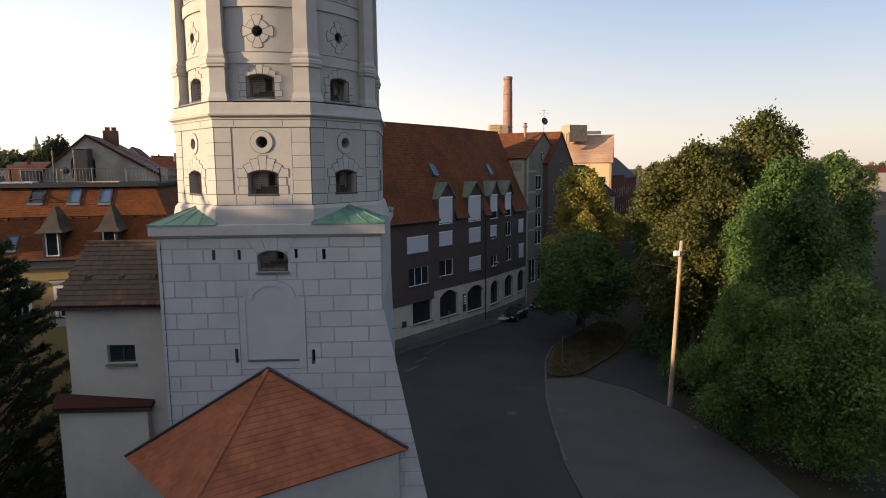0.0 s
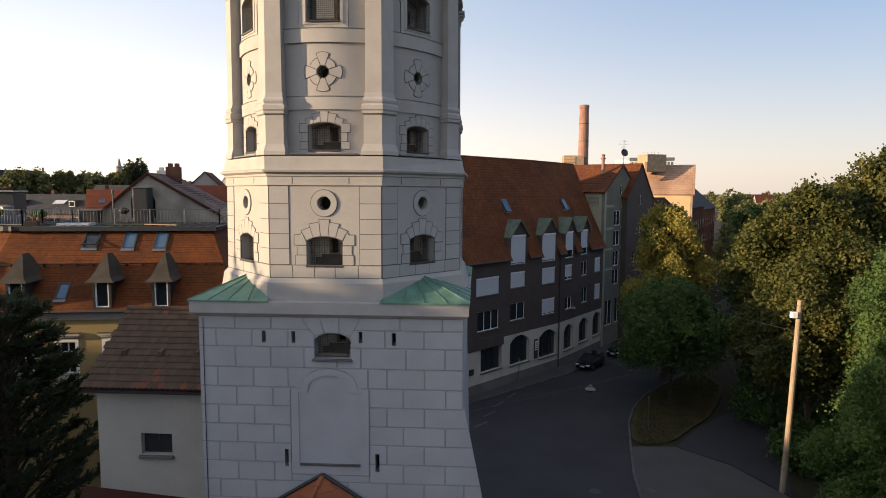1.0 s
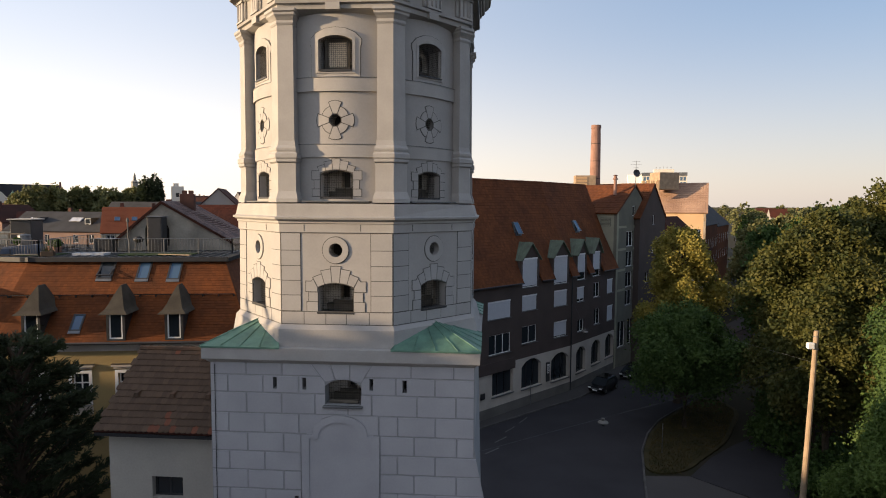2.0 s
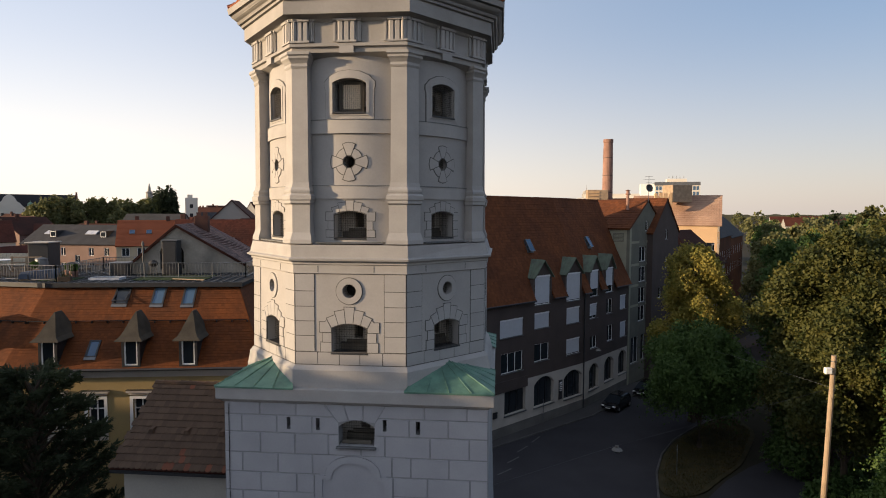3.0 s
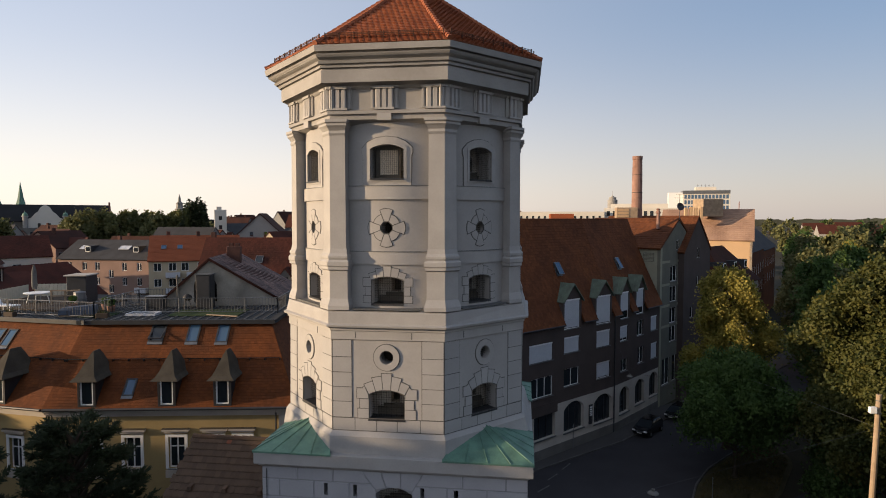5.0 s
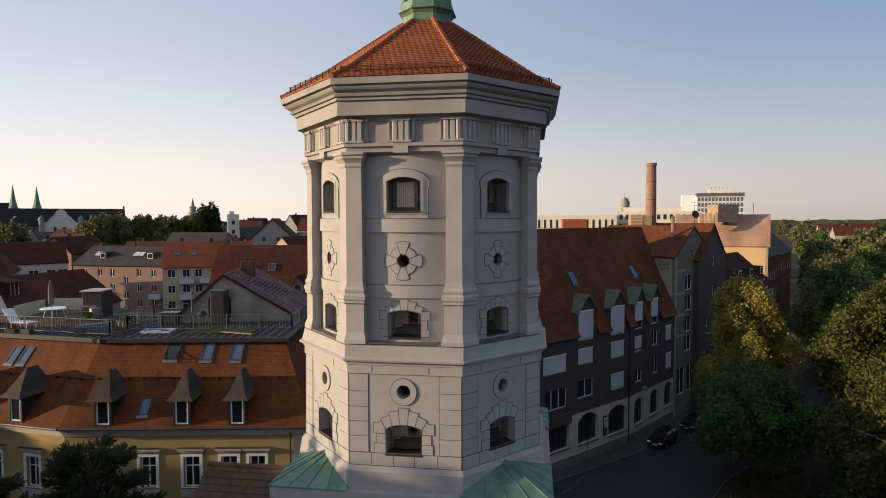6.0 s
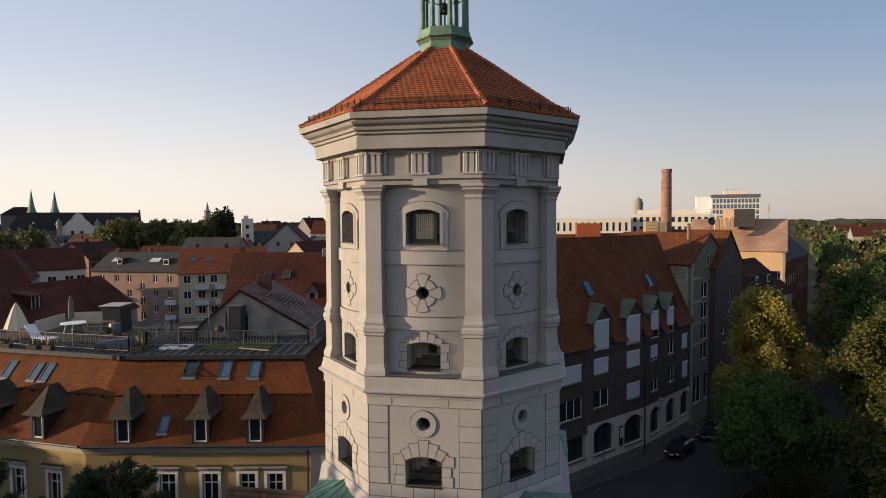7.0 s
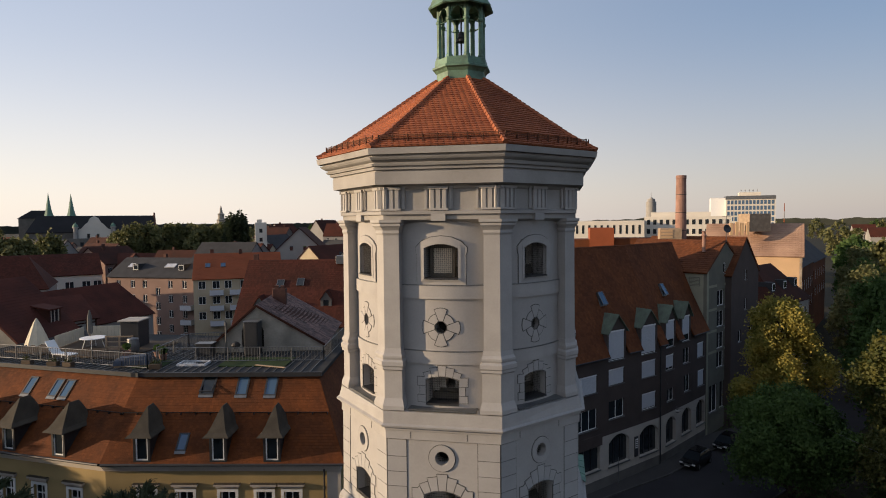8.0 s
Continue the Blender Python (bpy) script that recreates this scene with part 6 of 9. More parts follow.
# ---- roof terrace ----
deck_poly = [ym1 @ Vector((0, YS - 0.3, 0)), ybis(YS - 0.3, 0), ym2 @ Vector((YTR + 0.3, YS - 0.3, 0)), ym2 @ Vector((YTR + 0.3, 13, 0)), ym2 @ Vector((-8, 16, 0)), ym1 @ Vector((0, 16, 0))]
bm = bmesh.new()
prism(bm, [(p.x, p.y) for p in deck_poly], YT - 0.12, YT + 0.1)
flat = part("flat_roof", bm, M_FLATROOF, yellow, "flat metal roof with standing seams behind the eaves")
bm = bmesh.new()
for m, x0, x1 in ((ym1, 0.2, LY1 - 0.4), (ym2, 0.3, YTR)):
    x = x0
    while x < x1:
        box(bm, x - 0.015, x + 0.015, YS - 0.25, YS + 6.0, YT + 0.1, YT + 0.15, m=m)
        x += 0.55
tagged(part("standing_seams", bm, M_ZINC, flat), kind="stuff")
TZ = YT + 0.1
for m, x0, x1 in ((ym1, 0, LY1 - 0.2), (ym2, 0.1, YTR + 0.3)):
    part("edge_trim", boxes((x0, x1, YS - 0.42, YS - 0.3, YT - 0.1, YT + 0.16), m=m), M_DARKMETAL, flat)
tagged(part("timber_deck", bevelled(-0.2, 9.6, 5.4, 11.0, TZ + 0.004, TZ + 0.12, 0.02), M_DECK, at=ym1 @ Matrix.Translation((2.0, 0, 0))), "weathered timber roof terrace deck", "deck", kind="structure")
tagged(part("turf_strip", bevelled(4.6, 8.9, YS + 1.2, YS + 3.6, TZ + 0.004, TZ + 0.06, 0.02), M_TURF, at=ym2), "strip of artificial turf on the flat roof", "turf", kind="structure")
tagged(part("turf_strip", bevelled(-0.6, 1.2, YS + 0.9, YS + 3.0, TZ + 0.004, TZ + 0.06, 0.02), M_TURF, at=ym2), "strip of artificial turf on the flat roof", "turf", kind="structure")
def railing(pts, h=0.95, step=0.19, name="terrace_railing", label="thin grey metal railing of the roof terrace"):
    r = thing(name, label, "railing")
    bal = mesh_of(boxes((-0.009, 0.009, -0.009, 0.009, 0.1, h)), "baluster", M_ZINC)
    for a, b in zip(pts, pts[1:]):
        a, b = Vector(a), Vector(b)
        d = (b - a).length
        bm = bmesh.new()
        for z in (h, 0.1):
            tube(bm, [a + Vector((0, 0, z)), b + Vector((0, 0, z))], 0.022, 6)
        part("rail", bm, M_ZINC, r)
        n = max(1, round(d / 2.0))
        for i in range(n + 1):
            p = a.lerp(b, i / n)
            part("post", boxes((p.x - 0.025, p.x + 0.025, p.y - 0.025, p.y + 0.025, p.z, p.z + h + 0.02)), M_ZINC, r)
        k = int(d / step)
        for i in range(1, k):
            part("baluster", bal, None, r, at=Matrix.Translation(a.lerp(b, i / k)))
    return r
railing([ym1 @ Vector((0.5, YS + 0.7, TZ)), ybis(YS + 0.7, TZ), ybis(YS + 2.4, TZ), ym2 @ Vector((YTR - 0.2, YS + 2.6, TZ)), ym2 @ Vector((YTR - 0.2, 12.5, TZ))])
railing([ym2 @ Vector((0.2, YS + 2.6, TZ)), ym2 @ Vector((0.2, 10.5, TZ)), ym2 @ Vector((4.5, 11.5, TZ))])

def parasol(name, label, x, y, z, h, r, shut):
    p = thing(name, label, "parasol", at=pose(x, y, z))
    bm = bmesh.new(); tube(bm, [(0, 0, 0), (0, 0, h)], 0.03, 8); part("pole", bm, M_WOOD, p)
    bm = bmesh.new(); loft(bm, [ring(16, 0.3, 0), ring(16, 0.28, 0.1), ring(16, 0.05, 0.14)]); part("base", bm, M_GREYWALL, p)
    prof = [(r, h - 1.75), (r * 0.9, h - 1.5), (r * 0.55, h - 0.8), (r * 0.25, h - 0.25), (0.03, h + 0.02)] if not shut else [(0.13, h - 1.7), (0.19, h - 1.4), (0.15, h - 0.4), (0.04, h + 0.05)]
    bm = bmesh.new()
    rings = []
    for k, (rr, zz) in enumerate(prof):
        rings.append([(rr * (1.0 if i % 2 == 0 else 0.86) * math.cos(2 * math.pi * i / 16), rr * (1.0 if i % 2 == 0 else 0.86) * math.sin(2 * math.pi * i / 16), zz + (0 if k else (0.08 if i % 2 else 0))) for i in range(16)])
    loft(bm, rings, cap=False)
    ob = part("canopy", bm, M_CANVAS if not shut else M_GREYWALL, p)
    ob.modifiers.new("cloth", "SOLIDIFY").thickness = 0.01
    return p
parasol("terrace_parasol", "half-lowered cream parasol on the roof terrace", -31.4, 13.0, TZ + 0.1, 2.45, 0.75, False)
parasol("closed_parasol", "closed grey parasol beside the terrace table", -29.7, 15.8, TZ + 0.1, 2.6, 0.2, True)
tb = thing("terrace_table", "round white terrace table", "table", at=pose(-29.1, 15.4, TZ + 0.1))
bm = bmesh.new(); loft(bm, [ring(24, 0.86, 0.72), ring(24, 0.88, 0.74), ring(24, 0.86, 0.77)]); part("tabletop", bm, M_WHITE, tb)
for i in range(4):
    a = i * math.pi / 2 + 0.5
    bm = bmesh.new(); tube(bm, [(0.7 * math.cos(a), 0.7 * math.sin(a), 0), (0.5 * math.cos(a), 0.5 * math.sin(a), 0.73)], 0.03, 6); part("leg", bm, M_WHITE, tb)
lg = thing("sun_lounger", "white fabric sun lounger with raised back on the deck", "sun lounger", at=pose(-28.7, 12.0, TZ + 0.1, 0, 0, -8))
part("seat", bevelled(-0.3, 1.2, -0.34, 0.34, 0.34, 0.42, 0.02), M_WHITE, lg)
bm = bevelled(-1.0, 0.0, -0.34, 0.34, -0.03, 0.05, 0.02)
bmesh.ops.transform(bm, matrix=pose(-0.3, 0, 0.38, 0, 52, 0), verts=list(bm.verts)); part("backrest", bm, M_WHITE, lg)
for x in (-0.25, 1.05):
    for y in (-0.3, 0.3):
        part("leg", boxes((x - 0.02, x + 0.02, y - 0.02, y + 0.02, 0, 0.34)), M_WHITE, lg)
# windbreak of white boards
wb = thing("board_fence", "white vertical board windbreak on the terrace", "fence", at=wall_frame((-31.5, 14.6), (-32.4, 18.4), TZ + 0.1))
for i in range(14):
    part("board", boxes((i * 0.27, i * 0.27 + 0.25, 0, 0.03, 0.05, 0.95)), M_CANVAS, wb)
copy_thing(wb, wall_frame((-32.2, 18.6), (-28.6, 19.6), TZ + 0.1))
# roof shed and crate, stack of things
sh = thing("roof_shed", "dark rooftop shed with a pale flat roof", "shed", at=pose(-26.9, 16.6, TZ + 0.004, 0, 0, 12))
part("body", bevelled(-0.45, 0.85, -0.8, 0.8, 0, 1.95, 0.03), M_DARKMETAL, sh)
part("flat_cover", bevelled(-0.6, 0.95, -0.95, 0.9, 1.955, 2.05, 0.03), M_CREAM, sh)
fr = thing("terrace_balustrade", "yellowish wooden balustrade in front of the shed", "balustrade", at=pose(-26.6, 14.9, TZ + 0.004, 0, 0, 12))
for x in (-0.9, 0.0, 0.9):
    part("post", boxes((x - 0.05, x + 0.05, -0.05, 0.05, 0, 1.15)), M_WOOD, fr)
for z in (0.35, 0.7, 1.05):
    part("rail", boxes((-0.95, 0.95, -0.09, -0.051, z, z + 0.09)), M_WOOD, fr)
sf = thing("covered_furniture", "low stack of terrace furniture under a blue tarpaulin", "cover", at=pose(-22.9, 11.5, TZ + 0.004, 0, 0, 20))
M_TARP = material("blue_tarpaulin", (0.05, 0.07, 0.11), 0.7, vary=0.3, scale=2, bump=0.4)
part("pallet", boxes((-1.0, 1.0, -0.42, -0.3, 0, 0.1), (-1.0, 1.0, -0.06, 0.06, 0, 0.1), (-1.0, 1.0, 0.3, 0.42, 0, 0.1), (-1.0, 1.0, -0.45, 0.45, 0.1, 0.14)), M_WOOD, sf, "grey wooden pallet")
bm = bmesh.new()
loft(bm, [[(-1.02, -0.5, 0.12), (1.02, -0.5, 0.12), (1.02, 0.5, 0.12), (-1.02, 0.5, 0.12)], [(-0.98, -0.46, 0.4), (0.98, -0.46, 0.44), (0.98, 0.46, 0.44), (-0.98, 0.46, 0.4)], [(-0.9, -0.38, 0.52), (0.9, -0.36, 0.66), (0.9, 0.36, 0.66), (-0.9, 0.38, 0.52)]])
part("tarpaulin", bm, M_TARP, sf)
for x in (-0.5, 0.5):
    part("strap", boxes((x - 0.03, x + 0.03, -0.52, -0.503, 0.12, 0.4)), M_DARKMETAL, sf)
for x, y, h, r in ((-25.0, 13.6, 0.7, 0.22), (-22.9, 13.9, 0.6, 0.25), (-22.0, 13.2, 0.6, 0.26)):
    pl = thing("potted_shrub", "small shrub in a pot on the terrace", "plant", "terrace plants", at=pose(x, y, TZ + 0.004))
    bm = bmesh.new(); loft(bm, [ring(12, 0.2, 0), ring(12, 0.28, 0.4), ring(12, 0.25, 0.4), ring(12, 0.24, 0.34)]); part("pot", bm, M_BRICK, pl)
    vv, ff = [], []
    rr = random.Random(int(x * -10))
    for k in range(160):
        d = Vector((rr.gauss(0, 1), rr.gauss(0, 1), rr.gauss(0, 1))).normalized() * r * rr.uniform(0.5, 1)
        p = Vector((0, 0, h)) + d
        u = Vector((rr.uniform(-1, 1), rr.uniform(-1, 1), rr.uniform(-1, 1))).normalized() * 0.07
        v = u.orthogonal()
        w = len(vv); vv += [tuple(p - u), tuple(p + v), tuple(p + u), tuple(p - v)]; ff.append((w, w + 1, w + 2, w + 3))
    me = bpy.data.meshes.new("foliage"); me.from_pydata(vv, [], ff); me.materials.append(M_LEAF_DARK)
    part("foliage", me, None, pl)
gr = thing("kettle_grill", "black kettle grill on legs on the flat roof", "grill", at=pose(-17.6, 14.6, TZ))
bm = bmesh.new(); loft(bm, [ring(14, r, z) for r, z in ((0.08, 0.6), (0.24, 0.68), (0.3, 0.82), (0.29, 0.86), (0.2, 0.98), (0.05, 1.04))]); part("kettle", bm, M_IRON, gr)
for i in range(3):
    bm = bmesh.new(); tube(bm, [(0.3 * math.cos(i * 2.1), 0.3 * math.sin(i * 2.1), 0), (0.12 * math.cos(i * 2.1), 0.12 * math.sin(i * 2.1), 0.66)], 0.015, 6); part("leg", bm, M_IRON, gr)
for x, y, w, d, h in ((-20.0, 14.9, 1.1, 0.7, 0.85), (-16.9, 15.6, 0.95, 0.9, 2.3)):
    rc = thing("roof_cabinet", "dark box-like cabinet standing on the flat roof", "cabinet", "roof cabinets", at=pose(x, y, TZ + 0.004, 0, 0, 10))
    part("body", bevelled(-w / 2, w / 2, -d / 2, d / 2, 0, h - 0.06, 0.03), M_DARKMETAL, rc)
    part("lid", bevelled(-w / 2 - 0.05, w / 2 + 0.05, -d / 2 - 0.05, d / 2 + 0.05, h - 0.058, h, 0.015), M_ZINC, rc, "grey metal lid")
    part("door", bevelled(-w / 2 + 0.08, w / 2 - 0.08, -d / 2 - 0.025, -d / 2 - 0.002, 0.1, h - 0.14, 0.01), M_DARKMETAL, rc)
bm = bmesh.new(); tube(bm, [(0, 0, 0), (0, 0, 1.9)], 0.05, 10); loft(bm, [ring(10, 0.09, 1.9), ring(10, 0.09, 2.05), ring(10, 0.03, 2.2)])
tagged(part("vent_pipe", bm, M_GREYWALL, at=pose(-18.9, 15.6, TZ)), "pale metal vent pipe on the flat roof", "pipe")

# flat roof light, barrel and planters on the flat roof
fl = thing("flat_roof_light", "low white-framed roof light on the flat roof", "roof light", at=ym2 @ Matrix.Translation((2.9, YS + 1.9, TZ + 0.004)))
part("frame", panel([(-0.9, -0.5), (0.9, -0.5), (0.9, 0.5), (-0.9, 0.5)], [[(-0.8, -0.4), (0.8, -0.4), (0.8, 0.4), (-0.8, 0.4)]], 0.14, Matrix.Translation((0, 0, 0.14)) @ Matrix.Rotation(-math.pi / 2, 4, "X")), M_SHUTTER, fl)
part("pane", boxes((-0.8, 0.8, -0.4, 0.4, 0.06, 0.09)), M_GLASS, fl)
br = thing("rain_barrel", "dark grey-blue rain barrel beside the shed", "barrel", at=pose(-25.3, 14.6, TZ + 0.004))
bm = bmesh.new(); loft(bm, [ring(16, r, z) for r, z in ((0.32, 0), (0.4, 0.3), (0.41, 0.6), (0.36, 0.98), (0.38, 1.0), (0.36, 1.05), (0.1, 1.12))]); part("barrel", bm, M_ZINC, br)
for k, (x, y, rz) in enumerate(((-29.9, 10.7, 0), (-26.8, 10.6, -6), (-27.9, 10.6, 4), (-20.9, 10.9, 14))):
    pt = thing("planter", "low brown planter box with dry plants on the terrace", "planter", "terrace planters", at=pose(x, y, TZ + 0.004, 0, 0, rz))
    part("box", bevelled(-0.35, 0.35, -0.16, 0.16, 0, 0.3, 0.02), M_DECK, pt)
    bm = bmesh.new()
    rr = random.Random(60 + k)
    for j in range(26):
        a0 = Vector((rr.uniform(-0.3, 0.3), rr.uniform(-0.1, 0.1), 0.29))
        tube(bm, [a0, a0 + Vector((rr.uniform(-0.12, 0.12), rr.uniform(-0.1, 0.1), rr.uniform(0.15, 0.4)))], [0.014, 0.004], 4)
    tagged(part("dry_stems", bm, M_LEAF, pt), kind="stuff")
lad = thing("leaning_plank", "pale plank lying across the flat roof", "plank", at=ym2 @ Matrix.Translation((8.0, YS + 1.0, TZ + 0.06)) @ Matrix.Rotation(-0.35, 4, "Z"))
part("board", bevelled(-1.1, 1.1, -0.08, 0.08, 0, 0.05, 0.01), M_WOOD, lad)
# pale gabled neighbour beyond the end of the terrace
nbh = thing("pale_gable_house", "pale grey rendered gable beside the roof terrace", "house", at=pose(-34.8, 16.4, 0, 0, 0, 6))
part("gable_wall", panel([(-13.0, 0), (0.5, 0), (0.5, 16.2), (-6.2, 22.3), (-13.0, 16.2)], [rect_hole(-4.4, 15.6, 1.6, 1.9)], 0.4), M_OLDWALL, nbh, "plain pale gable wall")
# black sheet as painted darkness behind the opening
part("inner_wall", boxes((-8, -1, 1.0, 1.1, 12, 18)), M_DARK, nbh)
for a, b in ((0.8, -6.2), (-13.3, -6.2)):
    q = [(a, -0.15, 16.0), (b, -0.15, 22.4), (b, 6.6, 22.4), (a, 6.6, 16.0)] if a < b else [(b, -0.15, 22.4), (a, -0.15, 16.0), (a, 6.6, 16.0), (b, 6.6, 22.4)]
    r = roof_sheet(nbh, q, M_ROOF_MAROON, 0.15, "roof_slope")
    if a > b:
        tile_rows(r, [q[1], q[2], q[3], q[0]], M_ROOF_MAROON, 0.3, 0.028, 0.25)
part("side_wall", boxes((0.2, 0.5, 0.402, 6.4, 0, 16.1)), M_OLDWALL, nbh)
part("side_wall", boxes((-13.0, -12.7, 0.402, 6.4, 0, 16.1)), M_OLDWALL, nbh)
part("back_wall", panel([(-13.0, 0), (0.5, 0), (0.5, 16.2), (-6.2, 22.3), (-13.0, 16.2)], [], 0.3, Matrix.Translation((0, 6.2, -0.1))), M_OLDWALL, nbh)
nd = part("dormer", boxes((-3.8, -2.2, 4.2, 4.35, 18.0, 19.9), (-3.8, -2.2, 5.35, 5.5, 18.0, 19.9), (-2.36, -2.2, 4.352, 5.348, 18.0, 18.5)), M_ROOF_DARK, nbh, "dark dormer with a pale window frame")
part("window_frame", boxes((-2.3, -2.22, 4.352, 4.46, 18.5, 19.9), (-2.3, -2.22, 5.24, 5.348, 18.5, 19.9), (-2.3, -2.22, 4.8, 4.88, 18.5, 19.9), (-2.3, -2.22, 4.462, 5.238, 19.78, 19.9)), M_CREAM, nd)
part("pane", boxes((-2.29, -2.26, 4.46, 5.24, 18.5, 19.8)), M_GLASS, nd)
roof_sheet(nbh, [(-4.6, 4.05, 20.35), (-2.05, 4.05, 19.9), (-2.05, 5.65, 19.9), (-4.6, 5.65, 20.35)], M_ROOF_MAROON, 0.1, "dormer_roof")
# ---- old gable behind the terrace ----
old = thing("old_gable_house", "grey rendered gable with an old patched tile roof and chimney", "house")
mo = wall_frame((-19.9, 15.6), (-12.6, 17.6))
LO = 7.57
part("gable_wall", panel([(0, 0), (LO, 0), (LO, 18.35), (3.0, 21.15), (0, 18.5)], [arch_poly(2.7, 18.2, 1.5, 1.75, 0.6)], 0.4, mo), M_OLDWALL, old, "stained grey gable wall with a blocked arch")
part("blocked_arch", boxes((1.8, 3.6, 0.25, 0.3, 18.1, 20.1), m=mo), M_DARK, old)
q1 = [mo @ Vector((3.0, -0.2, 21.2)), mo @ Vector((LO + 0.2, -0.2, 18.3)), mo @ Vector((LO + 0.4, 9, 18.3)), mo @ Vector((3.0, 9, 21.2))]
q2 = [mo @ Vector((-0.2, -0.2, 18.4)), mo @ Vector((3.0, -0.2, 21.2)), mo @ Vector((3.0, 9, 21.2)), mo @ Vector((-0.2, 9, 18.4))]
ra = roof_sheet(old, q1, M_ROOF_DARK, 0.15, "roof_slope", "old dark patched tile slope")
tile_rows(ra, [q1[1], q1[2], q1[3], q1[0]], material("patched_tile", (0.17, 0.10, 0.085), 0.8, vary=0.3, scale=1.0, second=(0.09, 0.06, 0.055), island=0.5), 0.26, 0.03, 0.2)
roof_sheet(old, q2, M_ROOF_DARK, 0.15, "roof_slope")
ch = part("chimney", bevelled(3.2, 4.2, 4.4, 5.0, 19.9, 21.75, 0.03), M_BRICK_DARK, old, "brick chimney stack", mo)
for x in (3.35, 3.8):
    part("chimney_pot", boxes((x, x + 0.3, 4.5, 4.8, 21.752, 22.0)), M_BRICK_DARK, ch)
part("side_wall", boxes((0, LO, 0.402, 9, 0, 18.2), m=mo), M_GREYWALL, old)
bm = bmesh.new(); tube(bm, [(0, 0, 18), (0, 0, 23.2)], 0.03, 6); box(bm, -0.5, 0.5, -0.01, 0.01, 22.6, 22.63)
tagged(part("roof_aerial", bm, M_ZINC, at=pose(-12.0, 22.5, 0)), "thin metal aerial mast on a roof", "aerial")

# ================= trees =================
def leaves(blobs, n, leaf, rng, flat=0.25, clump=14, spread=0.55):
    """Leaf faces in drooping pads over the surface of the crown's boughs; the leaves of one pad lie much the same way."""
    nb = len(blobs)
    c = np.array([b[0] for b in blobs], float)
    r = np.array([b[1] for b in blobs], float)
    w = r ** 2 / (r ** 2).sum()
    k = max(1, n // clump)
    pick = rng.choice(nb, k, p=w)
    d = rng.normal(size=(k, 3))
    d[:, 2] += 0.35
    d /= np.linalg.norm(d, axis=1)[:, None]
    cc = c[pick] + d * (r[pick] * rng.uniform(0.7, 1.1, k))[:, None]
    pad = d + rng.normal(size=(k, 3)) * 0.45
    pad[:, 2] += flat
    pad /= np.linalg.norm(pad, axis=1)[:, None]
    own = np.repeat(np.arange(k), clump)
    m = len(own)
    off = rng.normal(size=(m, 3)) * spread
    along = (off * pad[own]).sum(1)[:, None]
    off -= pad[own] * along * 0.72
    off[:, 2] -= (off[:, 0] ** 2 + off[:, 1] ** 2) * 0.35 / max(spread, 0.2)
    p = cc[own] + off
    nn = pad[own] + rng.normal(size=(m, 3)) * 0.48
    nn /= np.linalg.norm(nn, axis=1)[:, None]
    a = rng.normal(size=(m, 3))
    u = np.cross(nn, a)
    u /= np.linalg.norm(u, axis=1)[:, None] + 1e-9
    v = np.cross(nn, u)
    s = (leaf * rng.uniform(0.6, 1.35, m))[:, None]
    vs = np.stack([p - u * s * 0.55, p + v * s * 0.42 - nn * s * 0.08, p + u * s * 0.6 - nn * s * 0.16, p - v * s * 0.42 - nn * s * 0.08], 1).reshape(-1, 3)
    return vs

def leaf_mesh(vs, mat):
    m = len(vs) // 4
    me = bpy.data.meshes.new("crown")
    me.vertices.add(len(vs))
    me.vertices.foreach_set("co", vs.astype(np.float32).ravel())
    me.loops.add(4 * m)
    me.loops.foreach_set("vertex_index", np.arange(4 * m, dtype=np.int32))
    me.polygons.add(m)
    me.polygons.foreach_set("loop_start", np.arange(0, 4 * m, 4, dtype=np.int32))
    me.update(calc_edges=True)
    me.materials.append(mat)
    return me

